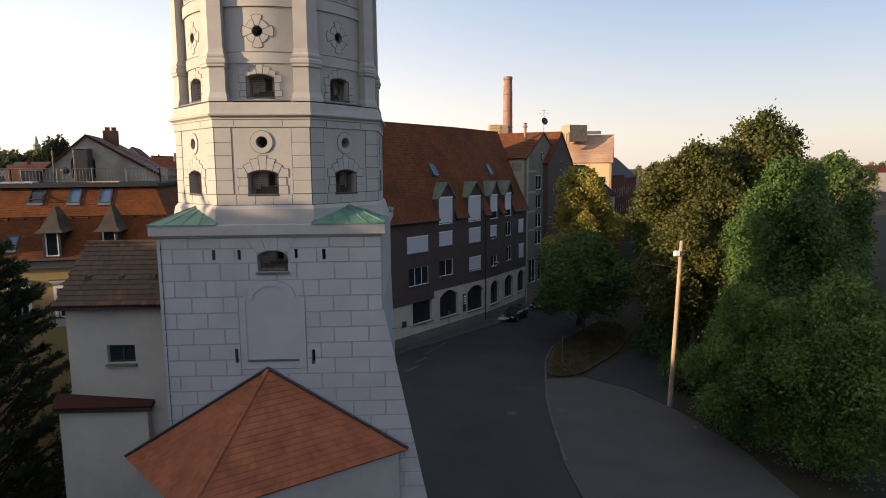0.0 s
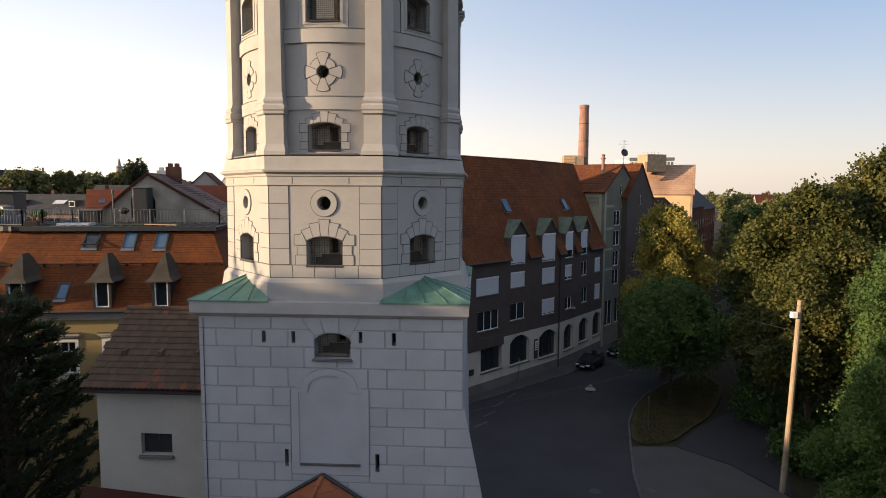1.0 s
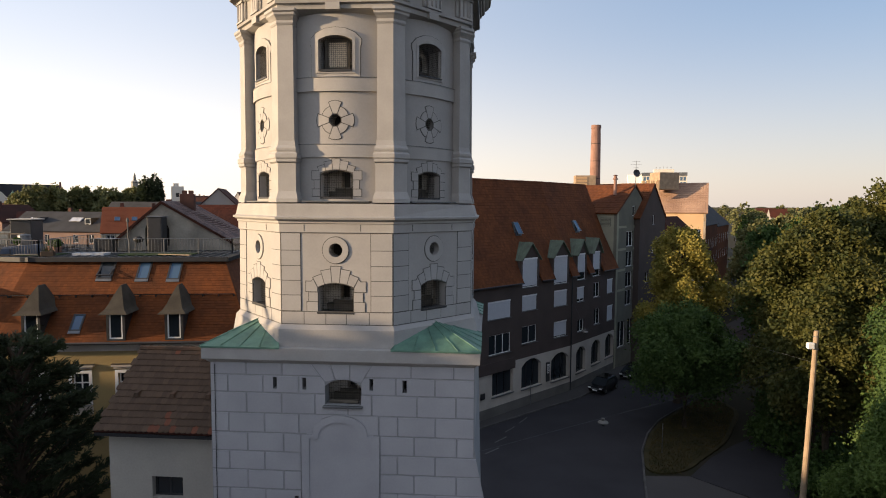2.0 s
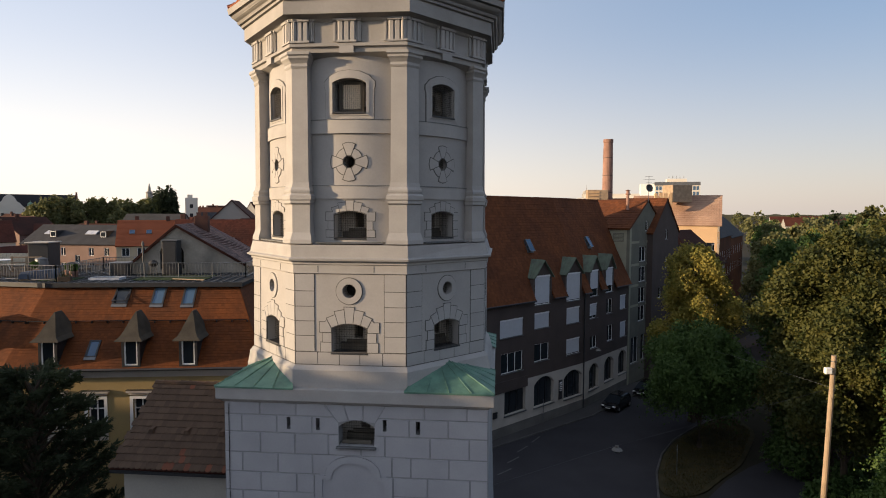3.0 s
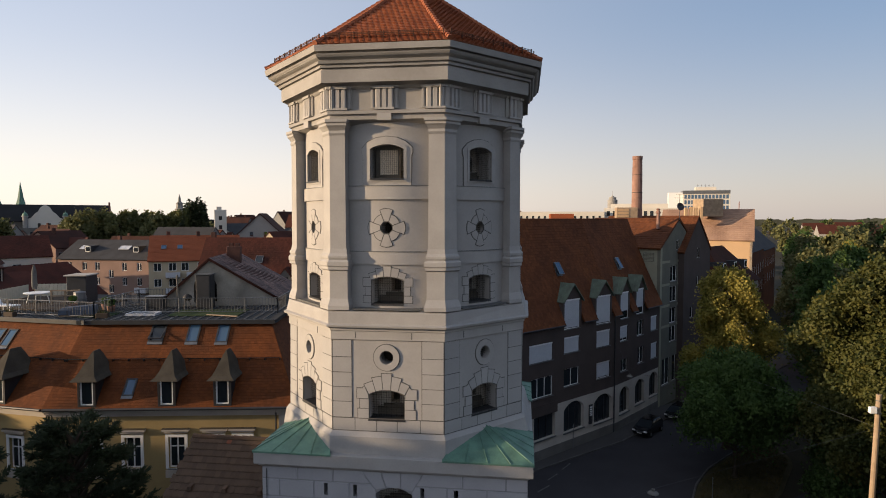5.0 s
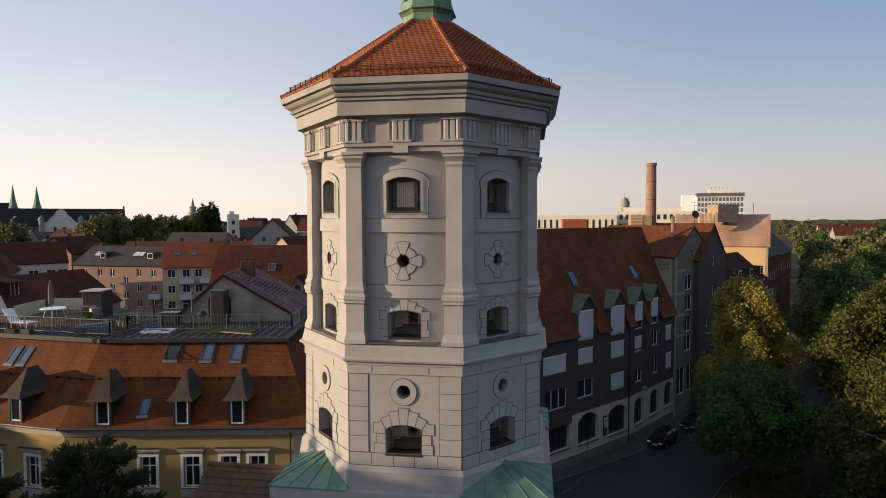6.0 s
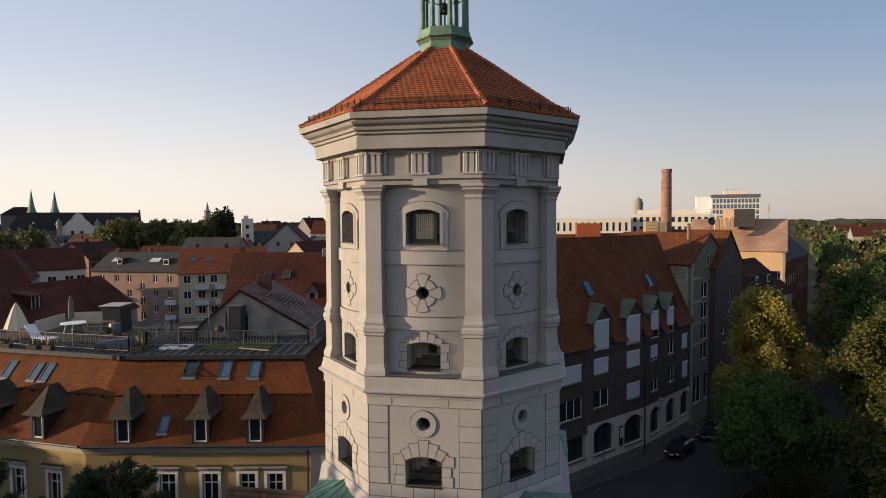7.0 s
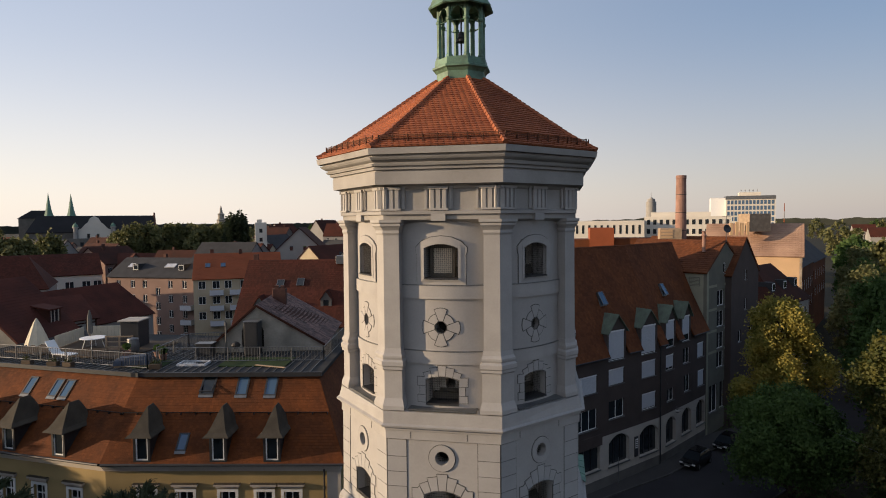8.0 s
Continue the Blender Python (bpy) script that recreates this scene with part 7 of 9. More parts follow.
def tree(label, x, y, h, r, crown0, mat, seed, n=16000, leaf=0.3, lean=(0, 0), nb=34, name="park_tree", group="park trees", top=0.75, spread=0.5):
    rnd = random.Random(seed)
    rng = np.random.default_rng(seed)
    t = thing(name, label, "tree", group, at=pose(x, y, 0, 0, 0, 0))
    bm = bmesh.new()
    r0 = 0.017 * h + 0.06
    axis = [Vector((0, 0, -0.1)), Vector((rnd.uniform(-0.15, 0.15), rnd.uniform(-0.15, 0.15), h * 0.22)), Vector((lean[0] * 0.5, lean[1] * 0.5, h * 0.5)), Vector((lean[0], lean[1], h * 0.9))]
    tube(bm, [axis[0], axis[0].lerp(axis[1], 0.12), axis[1], axis[2], axis[3]], [r0 * 1.35, r0, r0 * 0.8, r0 * 0.5, 0.04], 10)
    blobs = []
    for i in range(nb):
        u = (i + 0.5) / nb
        z = crown0 + (h - crown0) * (0.06 + 0.88 * u)
        prof = (math.sin(math.pi * (0.16 + 0.80 * u)) ** top)
        a = i * 2.39996 + rnd.uniform(-0.5, 0.5)
        br = r * rnd.uniform(0.15, 0.26) * (0.55 + 0.45 * prof)
        rad = max(0.0, r * prof * rnd.uniform(0.45, 1.0) - br * 0.75)
        c = Vector((lean[0] * u + rad * math.cos(a), lean[1] * u + rad * math.sin(a), z))
        blobs.append((tuple(c), br))
        s = axis[1].lerp(axis[3], max(0.0, min(0.95, (z - rad * 0.9 - h * 0.22) / (h * 0.68))))
        tube(bm, [s, s.lerp(c, 0.5) + Vector((0, 0, 0.3)), c], [r0 * 0.34, r0 * 0.2, 0.03], 5)
    part("trunk", bm, M_BARK, t)
    me = leaf_mesh(leaves(blobs, n, leaf, rng, spread=spread), mat)
    tagged(part("crown", me, None, t), kind="stuff")
    return t

tree("tall street tree with a yellowing sunlit crown", 25.1, 43.2, 19.0, 4.6, 6.0, M_LEAF_WARM, 3, 52000, 0.21, nb=44, top=0.4, name="street_tree", group="street trees", spread=0.42)
tree("green street tree with a broad low crown on the verge", 23.5, 35.6, 11.6, 6.3, 4.0, M_LEAF_DARK, 4, 60000, 0.21, nb=46, name="street_tree", group="street trees", top=0.6, spread=0.45)
tree("broad chestnut with a sunlit olive green crown", 31.6, 28.5, 21.0, 7.2, 4.5, M_LEAF, 5, 90000, 0.24, nb=66, spread=0.48)
tree("broad chestnut with a sunlit olive green crown", 39.6, 31.5, 24.0, 8.0, 4.5, M_LEAF, 6, 80000, 0.26, nb=66, spread=0.5)
tree("chestnut with low hanging olive branches", 29.8, 23.8, 14.6, 4.6, 5.0, M_LEAF, 15, 46000, 0.22, nb=44, spread=0.42)
tree("dark green park tree with feathery foliage", 32.4, 15.6, 19.5, 6.0, 3.5, M_LEAF_DARK, 7, 80000, 0.19, nb=56, spread=0.48)
tree("bushy light green tree beside the footpath", 27.6, 10.6, 11.0, 4.1, 0.8, M_LEAF_GREEN, 8, 90000, 0.14, nb=52, top=0.5, spread=0.38)
tree("bushy green tree beside the footpath", 30.0, 6.0, 12.5, 5.0, 1.0, M_LEAF_GREEN, 9, 70000, 0.16, nb=46, top=0.5, spread=0.4)
tree("olive green park tree along the avenue", 37.5, 44.0, 17.5, 6.0, 3.5, M_LEAF_DARK, 10, 24000, 0.36, nb=44, spread=0.5)
tree("olive green park tree along the avenue", 46, 54, 19.0, 7.0, 3.5, M_LEAF, 11, 24000, 0.4, nb=44, spread=0.55)
tree("dark park tree along the avenue", 41, 38, 19.5, 6.5, 3.0, M_LEAF_DARK, 12, 24000, 0.36, nb=44, spread=0.5)
for i, (x, y, h, r, w) in enumerate(((46.5, 72, 19.0, 4.8, 0), (51.5, 86, 19.5, 5.2, 1), (58.5, 102, 19.5, 5.5, 0), (67, 124, 20.5, 6, 1), (77, 150, 21, 7, 0), (43.5, 61, 16.0, 4.2, 0), (55, 66, 19, 7, 0), (52, 78, 17, 6, 1), (66, 82, 20, 7.5, 1), (62, 98, 18, 6.5, 0), (78, 100, 19, 7, 2), (74, 118, 19, 6.5, 0), (92, 128, 20, 7.5, 1), (84, 140, 19, 6.5, 2), (104, 150, 20, 8, 0), (98, 168, 19, 7, 1), (120, 178, 21, 8, 0), (58, 56, 20, 7, 1), (72, 66, 21, 8, 0), (90, 88, 21, 8, 1), (108, 120, 22, 9, 0), (130, 160, 22, 9, 1))):
    tree(("dark avenue tree in the distance", "green avenue tree in the distance", "yellowing avenue tree in the distance")[w], x, y, h, r, 3.0, (M_LEAF_DARK, M_LEAF_FAR, M_LEAF_WARM)[w], 40 + i, 11000, 0.42, nb=26, name="avenue_tree", group="avenue trees", spread=0.55)
# low shrubs under the trees
for i, (x, y, h, r) in enumerate(((29, 21.5, 3.2, 2.4), (32.5, 24, 3.6, 2.8), (30.2, 30.5, 3.4, 2.6), (34, 19, 3.6, 2.8), (28.6, 14.2, 2.6, 2.0), (33.5, 36.5, 4.0, 3.0))):
    rng = np.random.default_rng(90 + i)
    t = thing("shrub", "dark shrub under the park trees", "shrub", "park shrubs", at=pose(x, y, 0))
    bl = [((r * 0.6 * math.cos(k * 2.4), r * 0.6 * math.sin(k * 2.4), h * (0.35 + 0.4 * ((k * 0.618) % 1))), r * 0.42) for k in range(10)]
    bm = bmesh.new()
    for k in range(6):
        tube(bm, [(0, 0, -0.05), (bl[k][0][0] * 0.5, bl[k][0][1] * 0.5, h * 0.3), bl[k][0]], [0.05, 0.035, 0.01], 5)
    part("stems", bm, M_BARK, t)
    tagged(part("foliage", leaf_mesh(leaves(bl, 6000, 0.24, rng, spread=0.35), M_LEAF_DARK), None, t), kind="stuff")

# yew beside the annex: drooping sprays of needles
def yew(label, x, y, h, r, seed, n):
    rng = np.random.default_rng(seed)
    rnd = random.Random(seed)
    t = thing("yew_tree", label, "tree", "yew trees", at=pose(x, y, 0))
    bm = bmesh.new()
    tube(bm, [(0, 0, -0.1), (0.1, 0, h * 0.4), (0, 0, h * 0.97)], [0.4, 0.26, 0.03], 9)
    pts, dirs = [], []
    for i in range(170):
        u = (i + 0.5) / 170
        z = 1.2 + (h - 1.4) * u
        rad = r * (1 - u) ** 0.45 * rnd.uniform(0.75, 1.12) + 0.25
        a = i * 2.39996 + rnd.uniform(-0.3, 0.3)
        tip = Vector((rad * math.cos(a), rad * math.sin(a), z + rad * 0.22 + rnd.uniform(0, 0.9)))
        root = Vector((0, 0, max(0.8, z - rad * 0.35)))
        mid = root.lerp(tip, 0.55) + Vector((0, 0, 0.35))
        tube(bm, [root, mid, tip], [0.07, 0.04, 0.012], 5)
        for k in range(14):
            s = 0.25 + 0.75 * (k + rnd.random()) / 14
            q = root.lerp(mid, s * 2) if s < 0.5 else mid.lerp(tip, s * 2 - 1)
            side = Vector((-math.sin(a), math.cos(a), 0)) * rnd.choice((-1, 1))
            d = (side * 0.8 + Vector((math.cos(a), math.sin(a), 0)) * 0.8 + Vector((0, 0, rnd.uniform(0.1, 0.8)))).normalized()
            ln = rnd.uniform(0.35, 0.8) * (1.1 - 0.5 * s)
            pts.append(q); dirs.append(d * ln)
    part("trunk", bm, M_BARK, t)
    P, D = np.array([tuple(p) for p in pts]), np.array([tuple(d) for d in dirs])
    own = rng.integers(0, len(P), n)
    f = rng.uniform(0, 1, n)[:, None]
    p = P[own] + D[own] * f + rng.normal(size=(n, 3)) * 0.05
    d = D[own] / np.linalg.norm(D[own], axis=1)[:, None] + rng.normal(size=(n, 3)) * 0.38
    d /= np.linalg.norm(d, axis=1)[:, None]
    v = np.cross(d, rng.normal(size=(n, 3)))
    v /= np.linalg.norm(v, axis=1)[:, None]
    s = rng.uniform(0.14, 0.3, n)[:, None]
    vs = np.stack([p, p + d * s * 0.5 + v * s * 0.11, p + d * s, p + d * s * 0.5 - v * s * 0.11], 1).reshape(-1, 3)
    tagged(part("crown", leaf_mesh(vs, M_NEEDLE), None, t), kind="stuff")
yew("dark yew with feathery sprays beside the annex", -13.2, -1.2, 15.6, 4.2, 21, 110000)
yew("dark yew with feathery sprays beside the annex", -17.5, -4.0, 16.5, 5.4, 22, 110000)
yew("dark yew with feathery sprays in front of the yellow house", -21.3, -1.2, 13.6, 4.4, 23, 80000)
# unseen trees added to the west; they shade the tower base and yellow wall
for i, (x, y, h, r) in enumerate(((-45, 4.0, 17.0, 6.0), (-30, -1.5, 12.0, 4.2), (-36.5, 0.5, 13.0, 4.2), (-54, 0.0, 18.6, 6.5), (-60, -6.0, 19.6, 6.5), (-26, -11.5, 21.4, 7), (-34, -16, 23.2, 7.5), (-33, -7, 20, 5), (-40, -9, 22.5, 7.5), (-24, -18, 21.6, 6.5), (-42, -20, 24.2, 7.5))):
    tree("unseen tree added west of the tower to cast shade", x, y, h, r, 2.0, M_LEAF_DARK, 70 + i, 26000, 0.5, nb=44, name="garden_tree", group="garden trees", top=0.45, spread=0.6)

# short dry grass and fallen leaves on the verge
rng = np.random.default_rng(77)
n = 26000
gx, gy = rng.uniform(17.0, 30.0, n), rng.uniform(24.8, 44.0, n)
kx = np.interp(gy, [24.8, 29.5, 33.5, 37.2, 40.4, 45.5], [17.5, 18.6, 20.1, 22.2, 24.8, 29.0])
rx_ = np.interp(gy, [25.2, 28.5, 31.5, 35.5, 41.0, 45.0], [20.0, 22.6, 25.4, 27.6, 30.4, 29.5])
keep = (gx > kx) & (gx < rx_)
gx, gy = gx[keep], gy[keep]
n = len(gx)
p = np.stack([gx, gy, np.full(n, 0.125)], 1)
ang_ = rng.uniform(0, 2 * math.pi, n)
w_ = np.stack([np.cos(ang_), np.sin(ang_), np.zeros(n)], 1) * rng.uniform(0.015, 0.04, n)[:, None]
tip = np.stack([rng.normal(0, 0.05, n), rng.normal(0, 0.05, n), rng.uniform(0.05, 0.16, n)], 1)
vs = np.stack([p - w_, p + w_, p + tip + w_ * 0.3, p + tip - w_ * 0.3], 1).reshape(-1, 3)
M_GRASS = leaf_material("dry_verge_grass", (0.03, 0.035, 0.01), (0.12, 0.085, 0.03))
tagged(part("verge_grass", leaf_mesh(vs, M_GRASS), None), "short dry grass and litter on the verge", "grass", kind="stuff")

# ================= street things =================
def car(label, x, y, rz, s=1.0):
    c = thing("parked_car", label, "car", "parked cars", at=pose(x, y, 0.02, 0, 0, rz) @ Matrix.Scale(s, 4))
    bm = bmesh.new()
    secs = [(-2.1, 0.45, 0.62, 0.66), (-2.0, 0.3, 0.82, 0.8), (-1.2, 0.24, 0.9, 0.88), (0.0, 0.22, 0.92, 0.9), (1.2, 0.24, 0.92, 0.9), (1.9, 0.3, 0.9, 0.82), (2.1, 0.42, 0.72, 0.66)]
    rings = []
    for x_, z0, z1, hw in secs:
        rings.append([(x_, -hw * 0.92, z0), (x_, hw * 0.92, z0), (x_, hw, (z0 + z1) / 2), (x_, hw * 0.94, z1), (x_, -hw * 0.94, z1), (x_, -hw, (z0 + z1) / 2)])
    loft(bm, rings)
    bmesh.ops.recalc_face_normals(bm, faces=list(bm.faces))
    body = part("body", bm, M_CAR, c)
    bm = bmesh.new()
    loft(bm, [[(x0, -w, z), (x1, -w, z), (x1, w, z), (x0, w, z)] for x0, x1, w, z in ((-1.35, 1.95, 0.84, 0.88), (-0.75, 1.75, 0.74, 1.22), (-0.35, 1.5, 0.66, 1.42), (-0.1, 1.25, 0.6, 1.46))])
    cab = part("cabin_glass", bm, M_GLASS, c, "dark car windows")
    part("roof_panel", bevelled(-0.3, 1.45, -0.63, 0.63, 1.43, 1.49, 0.02), M_CAR, c)
    for sy in (-1, 1):
        part("headlight", bevelled(-2.12, -1.95, sy * 0.62 - 0.16, sy * 0.62 + 0.16, 0.6, 0.74, 0.02), M_WHITE, c, "clear headlight")
        part("pillar", boxes((0.45, 0.53, sy * 0.72 - 0.03, sy * 0.72 + 0.03, 0.9, 1.43)), M_CAR, c)
        for wx in (-1.3, 1.3):
            bm = bmesh.new()
            tube(bm, [(wx, sy * 0.72, 0.31), (wx, sy * 0.92, 0.31)], 0.31, 16)
            w = part("wheel", bm, M_RUBBER, c)
            bm = bmesh.new()
            tube(bm, [(wx, sy * 0.915, 0.31), (wx, sy * 0.935, 0.31)], 0.19, 12)
            part("rim", bm, M_ZINC, w)
    part("number_plate", boxes((-2.13, -2.1, -0.26, 0.26, 0.42, 0.53)), M_WHITE, c, "plain white number plate")
    part("grille_bar", boxes((-2.125, -2.08, -0.4, 0.4, 0.56, 0.68)), M_ZINC, c)
    return c
ang = math.degrees(math.atan2(PC[1] - PP[1], PC[0] - PP[0]))
car("black parked car facing the tower beside the arcade", 18.0, 47.0, ang, 1.06)
car("black parked car behind another by the house front", 22.6, 52.9, ang, 1.0)
for i, (x, y) in enumerate(((66, 118), (73, 130), (80, 142), (87, 154))):
    car("far car parked along the avenue", x, y, 58, 1.0)

# mast with lantern box
mast = thing("wooden_mast", "tall sunlit wooden mast with a lamp box and wire", "mast", at=pose(25.8, 17.7, 0))
bm = bmesh.new(); tube(bm, [(-0.42, 0, -0.1), (-0.2, 0, 6), (0.0, 0, 13.1)], [0.2, 0.18, 0.15], 12); part("pole", bm, M_WOOD, mast)
for z in (11.9, 12.7, 10.9):
    bm = bmesh.new(); loft(bm, [ring(12, 0.175, z), ring(12, 0.175, z + 0.06)]); part("band", bm, M_ZINC, mast)
part("lamp_box", bevelled(-0.62, -0.2, -0.3, 0.0, 11.95, 12.35, 0.04), M_WHITE, mast, "pale lamp box")
part("bracket", boxes((-0.2, -0.1, -0.15, -0.05, 12.05, 12.15)), M_DARKMETAL, mast)
# hanging street lamps on wires
def hanging_lamp(x, y, z, a, b):
    l = thing("hanging_street_lamp", "grey street lamp hung from wires over the road", "street lamp", "hanging lamps", at=pose(x, y, z))
    bm = bmesh.new(); loft(bm, [ring(16, r, zz) for r, zz in ((0.24, -0.08), (0.3, -0.08), (0.3, -0.05), (0.24, 0.01), (0.13, 0.05), (0.1, 0.07), (0.1, 0.18), (0.04, 0.2))]); part("shade", bm, M_GREYWALL, l)
    bm = bmesh.new(); loft(bm, [ring(16, r, zz) for r, zz in ((0.05, -0.24), (0.13, -0.21), (0.18, -0.15), (0.2, -0.082))]); part("lamp_glass", bm, M_DARKMETAL, l, "grey glass bowl")
    o = Vector((x, y, z))
    bm = bmesh.new(); tube(bm, [Vector(a) - o, Vector((0, 0, 0.2)), Vector(b) - o], 0.008, 5); part("wire", bm, M_DARKMETAL, l)
hanging_lamp(11.25, 11.5, 8.9, (4.35, 2.0, 10.8), (25.9, 17.9, 10.95))
hanging_lamp(14.4, 38.0, 8.6, (14.6, 47.0, 9.7), (22.9, 35.2, 8.9))
bm = bmesh.new(); tube(bm, [(25.9, 17.9, 10.95), (24.0, 30, 10.2), (23.3, 35.4, 9.6)], 0.008, 5)
tagged(part("wire", bm, M_ZINC), "thin wire from the mast to the street tree", "wire")
# slim posts on the verge and the pavement
for x, y in ((19.6, 29.0), (9.3, 40.6)):
    bm = bmesh.new(); tube(bm, [(0, 0, 0), (0, 0, 2.6)], 0.035, 8)
    sp = thing("sign_post", "thin grey metal sign post", "post", "sign posts", at=pose(x, y, 0.1))
    part("pole", bm, M_ZINC, sp)
    part("sign", boxes((-0.03, 0.03, -0.02, 0.02, 2.0, 2.6)), M_SHUTTER, sp)

# ================= behind the brown house =================
chim = thing("factory_chimney", "tall round factory chimney of weathered brick", "chimney", at=pose(20.1, 68.0, 0))
bm = bmesh.new(); loft(bm, [ring(20, r, z) for r, z in ((0.84, 15), (0.7, 30.2), (0.66, 32.2), (0.71, 32.25), (0.71, 32.7), (0.5, 32.7), (0.5, 31.5))], cap=False); part("shaft", bm, M_BRICK, chim)
for z in (19, 22, 25, 27.5, 30):
    r = 0.84 - (z - 15) * 0.0092 + 0.008
    bm = bmesh.new(); loft(bm, [ring(20, r, z), ring(20, r, z + 0.07)]); part("iron_band", bm, M_IRON, chim)
bx = thing("roof_cooling_unit", "beige louvred cooling unit on the roof", "cooling unit", at=pose(18.5, 67.2, 0))
part("housing", bevelled(-1.45, 1.45, -1.0, 1.0, 23.2, 25.4, 0.05), M_WOOD, bx)
for k in range(4):
    part("louvre", boxes((-1.3, 0.2, -1.08, -1.003, 23.6 + k * 0.44, 23.85 + k * 0.44)), M_PEACH, bx)
pp = thing("roof_flue", "red flue pipe with a cap on the ridge", "flue", at=pose(21.3, 59.5, 0))
bm = bmesh.new(); tube(bm, [(0, 0, 22.5), (0, 0, 24.6)], 0.2, 10); part("pipe", bm, M_BRICK, pp)
bm = bmesh.new(); loft(bm, [ring(12, 0.34, 24.5), ring(12, 0.36, 24.6), ring(12, 0.22, 24.75), ring(12, 0.2, 25.0), ring(12, 0.34, 25.05), ring(12, 0.1, 25.15)]); part("cap", bm, M_BRICK, pp)
ds = thing("satellite_dish", "dark satellite dish with an aerial on the gable", "satellite dish", at=pose(24.1, 60.2, 0))
bm = bmesh.new(); tube(bm, [(0, 0, 23.6), (0, 0, 27.0)], 0.035, 6)
for z, w in ((26.9, 0.5), (26.5, 0.75), (26.1, 0.35)):
    box(bm, -w, w, -0.02, 0.02, z, z + 0.03)
part("aerial", bm, M_ZINC, ds)
bm = bmesh.new(); loft(bm, [ring(18, r, z) for r, z in ((0.12, 0.0), (0.36, 0.06), (0.52, 0.17), (0.5, 0.19), (0.1, 0.04))])
bmesh.ops.transform(bm, matrix=pose(0, -0.1, 25.35, 75, 0, 20), verts=list(bm.verts)); part("dish", bm, M_DARKMETAL, ds)

# ---- town houses ----
def town_house(name, label, p0, p1, depth, eave, ridge, wall, roof, cols=0, floors=(), ww=1.1, wh=1.5, end=0.0, group="", chimneys=(), dormers=0, frame=M_WHITE, tiles=False, hip=0.0, ends=True, spots=None, dormer_at=()):
    """A house with its front from p0 to p1; the ridge runs along the front. end: hipped length."""
    m = wall_frame(p0, p1)
    L = math.dist(p0, p1)
    h = thing(name, label, "house", group)
    holes = list(spots) if spots else [((i + 0.5) * L / cols, z) for z in floors for i in range(cols)] if cols else []
    fw = part("front_wall", panel([(0, 0), (L, 0), (L, eave), (0, eave)], [rect_hole(x, z, ww, wh) for x, z in holes], 0.3, m), wall, h)
    if holes:
        # unlit rooms shown by one near-black sheet behind the panes
        part("inner_wall", boxes((0.4, L - 0.4, 0.8, 0.9, 0, eave - 0.1), m=m), M_DARK, h)
    for x, z in holes:
        w = part("window", panel([(-ww / 2, z), (ww / 2, z), (ww / 2, z + wh), (-ww / 2, z + wh)], [[(-ww / 2 + 0.08, z + 0.08), (-0.04, z + 0.08), (-0.04, z + wh - 0.08), (-ww / 2 + 0.08, z + wh - 0.08)], [(0.04, z + 0.08), (ww / 2 - 0.08, z + 0.08), (ww / 2 - 0.08, z + wh - 0.08), (0.04, z + wh - 0.08)]], 0.06), frame, fw, at=m @ Matrix.Translation((x, 0.1, 0)))
        part("pane", boxes((-ww / 2 + 0.03, ww / 2 - 0.03, 0.025, 0.04, z + 0.03, z + wh - 0.03)), M_GLASS, w)
    for x in (0, L):
        if ends:
            s = 1 if x == 0 else -1
            bm = bmesh.new()
            pr = [(0.302, 0), (depth, 0), (depth, eave), (depth / 2, eave if hip else ridge - 0.1), (0.302, eave)]
            solid(bm, [m @ Vector((x, y, z)) for y, z in pr] + [m @ Vector((x + s * 0.3, y, z)) for y, z in pr], [(0, 1, 2, 3, 4), (9, 8, 7, 6, 5)] + [(i, 5 + i, 5 + (i + 1) % 5, (i + 1) % 5) for i in range(5)])
            bmesh.ops.recalc_face_normals(bm, faces=list(bm.faces))
            part("end_wall", bm, wall, h)
    o = 0.4
    ez = eave - o * (ridge - eave) / (depth / 2)
    A, B = m @ Vector((-o * 0.5, -o, ez + 0.1)), m @ Vector((L + o * 0.5, -o, ez + 0.1))
    C, D = m @ Vector((L + o * 0.5 - hip, depth / 2, ridge + 0.1)), m @ Vector((-o * 0.5 + hip, depth / 2, ridge + 0.1))
    E_, F_ = m @ Vector((L + o * 0.5, depth + o, ez + 0.1)), m @ Vector((-o * 0.5, depth + o, ez + 0.1))
    r1 = roof_sheet(h, [A, B, C, D], roof, 0.16, "roof_slope")
    roof_sheet(h, [D, C, E_, F_], roof, 0.16, "roof_slope")
    if hip:
        roof_sheet(h, [B, E_, C], roof, 0.16, "roof_slope")
        roof_sheet(h, [A, D, F_], roof, 0.16, "roof_slope")
    if tiles:
        tile_rows(r1, [A, B, C, D], roof, 0.38, 0.028, 0.3)
    for x, y in chimneys:
        z = ridge - abs(y - depth / 2) * (ridge - eave) / (depth / 2)
        part("chimney", bevelled(x - 0.35, x + 0.35, y - 0.3, y + 0.3, z - 0.6, ridge + 0.9, 0.03), M_BRICK_DARK, h, at=m)
    for x in dormer_at or [(i + 0.5) * L / dormers for i in range(dormers)]:
        zf = eave + (ridge - eave) * 0.32
        yf = depth / 2 * 0.32 - 0.2
        d = part("dormer", boxes((x - 0.75, x + 0.75, yf, yf + 2.4, zf - 0.3, zf + 1.35)), M_SLATE, h, at=m)
        part("dormer_window", boxes((x - 0.58, x + 0.58, yf - 0.04, yf - 0.003, zf + 0.1, zf + 1.2)), M_WHITE, d)
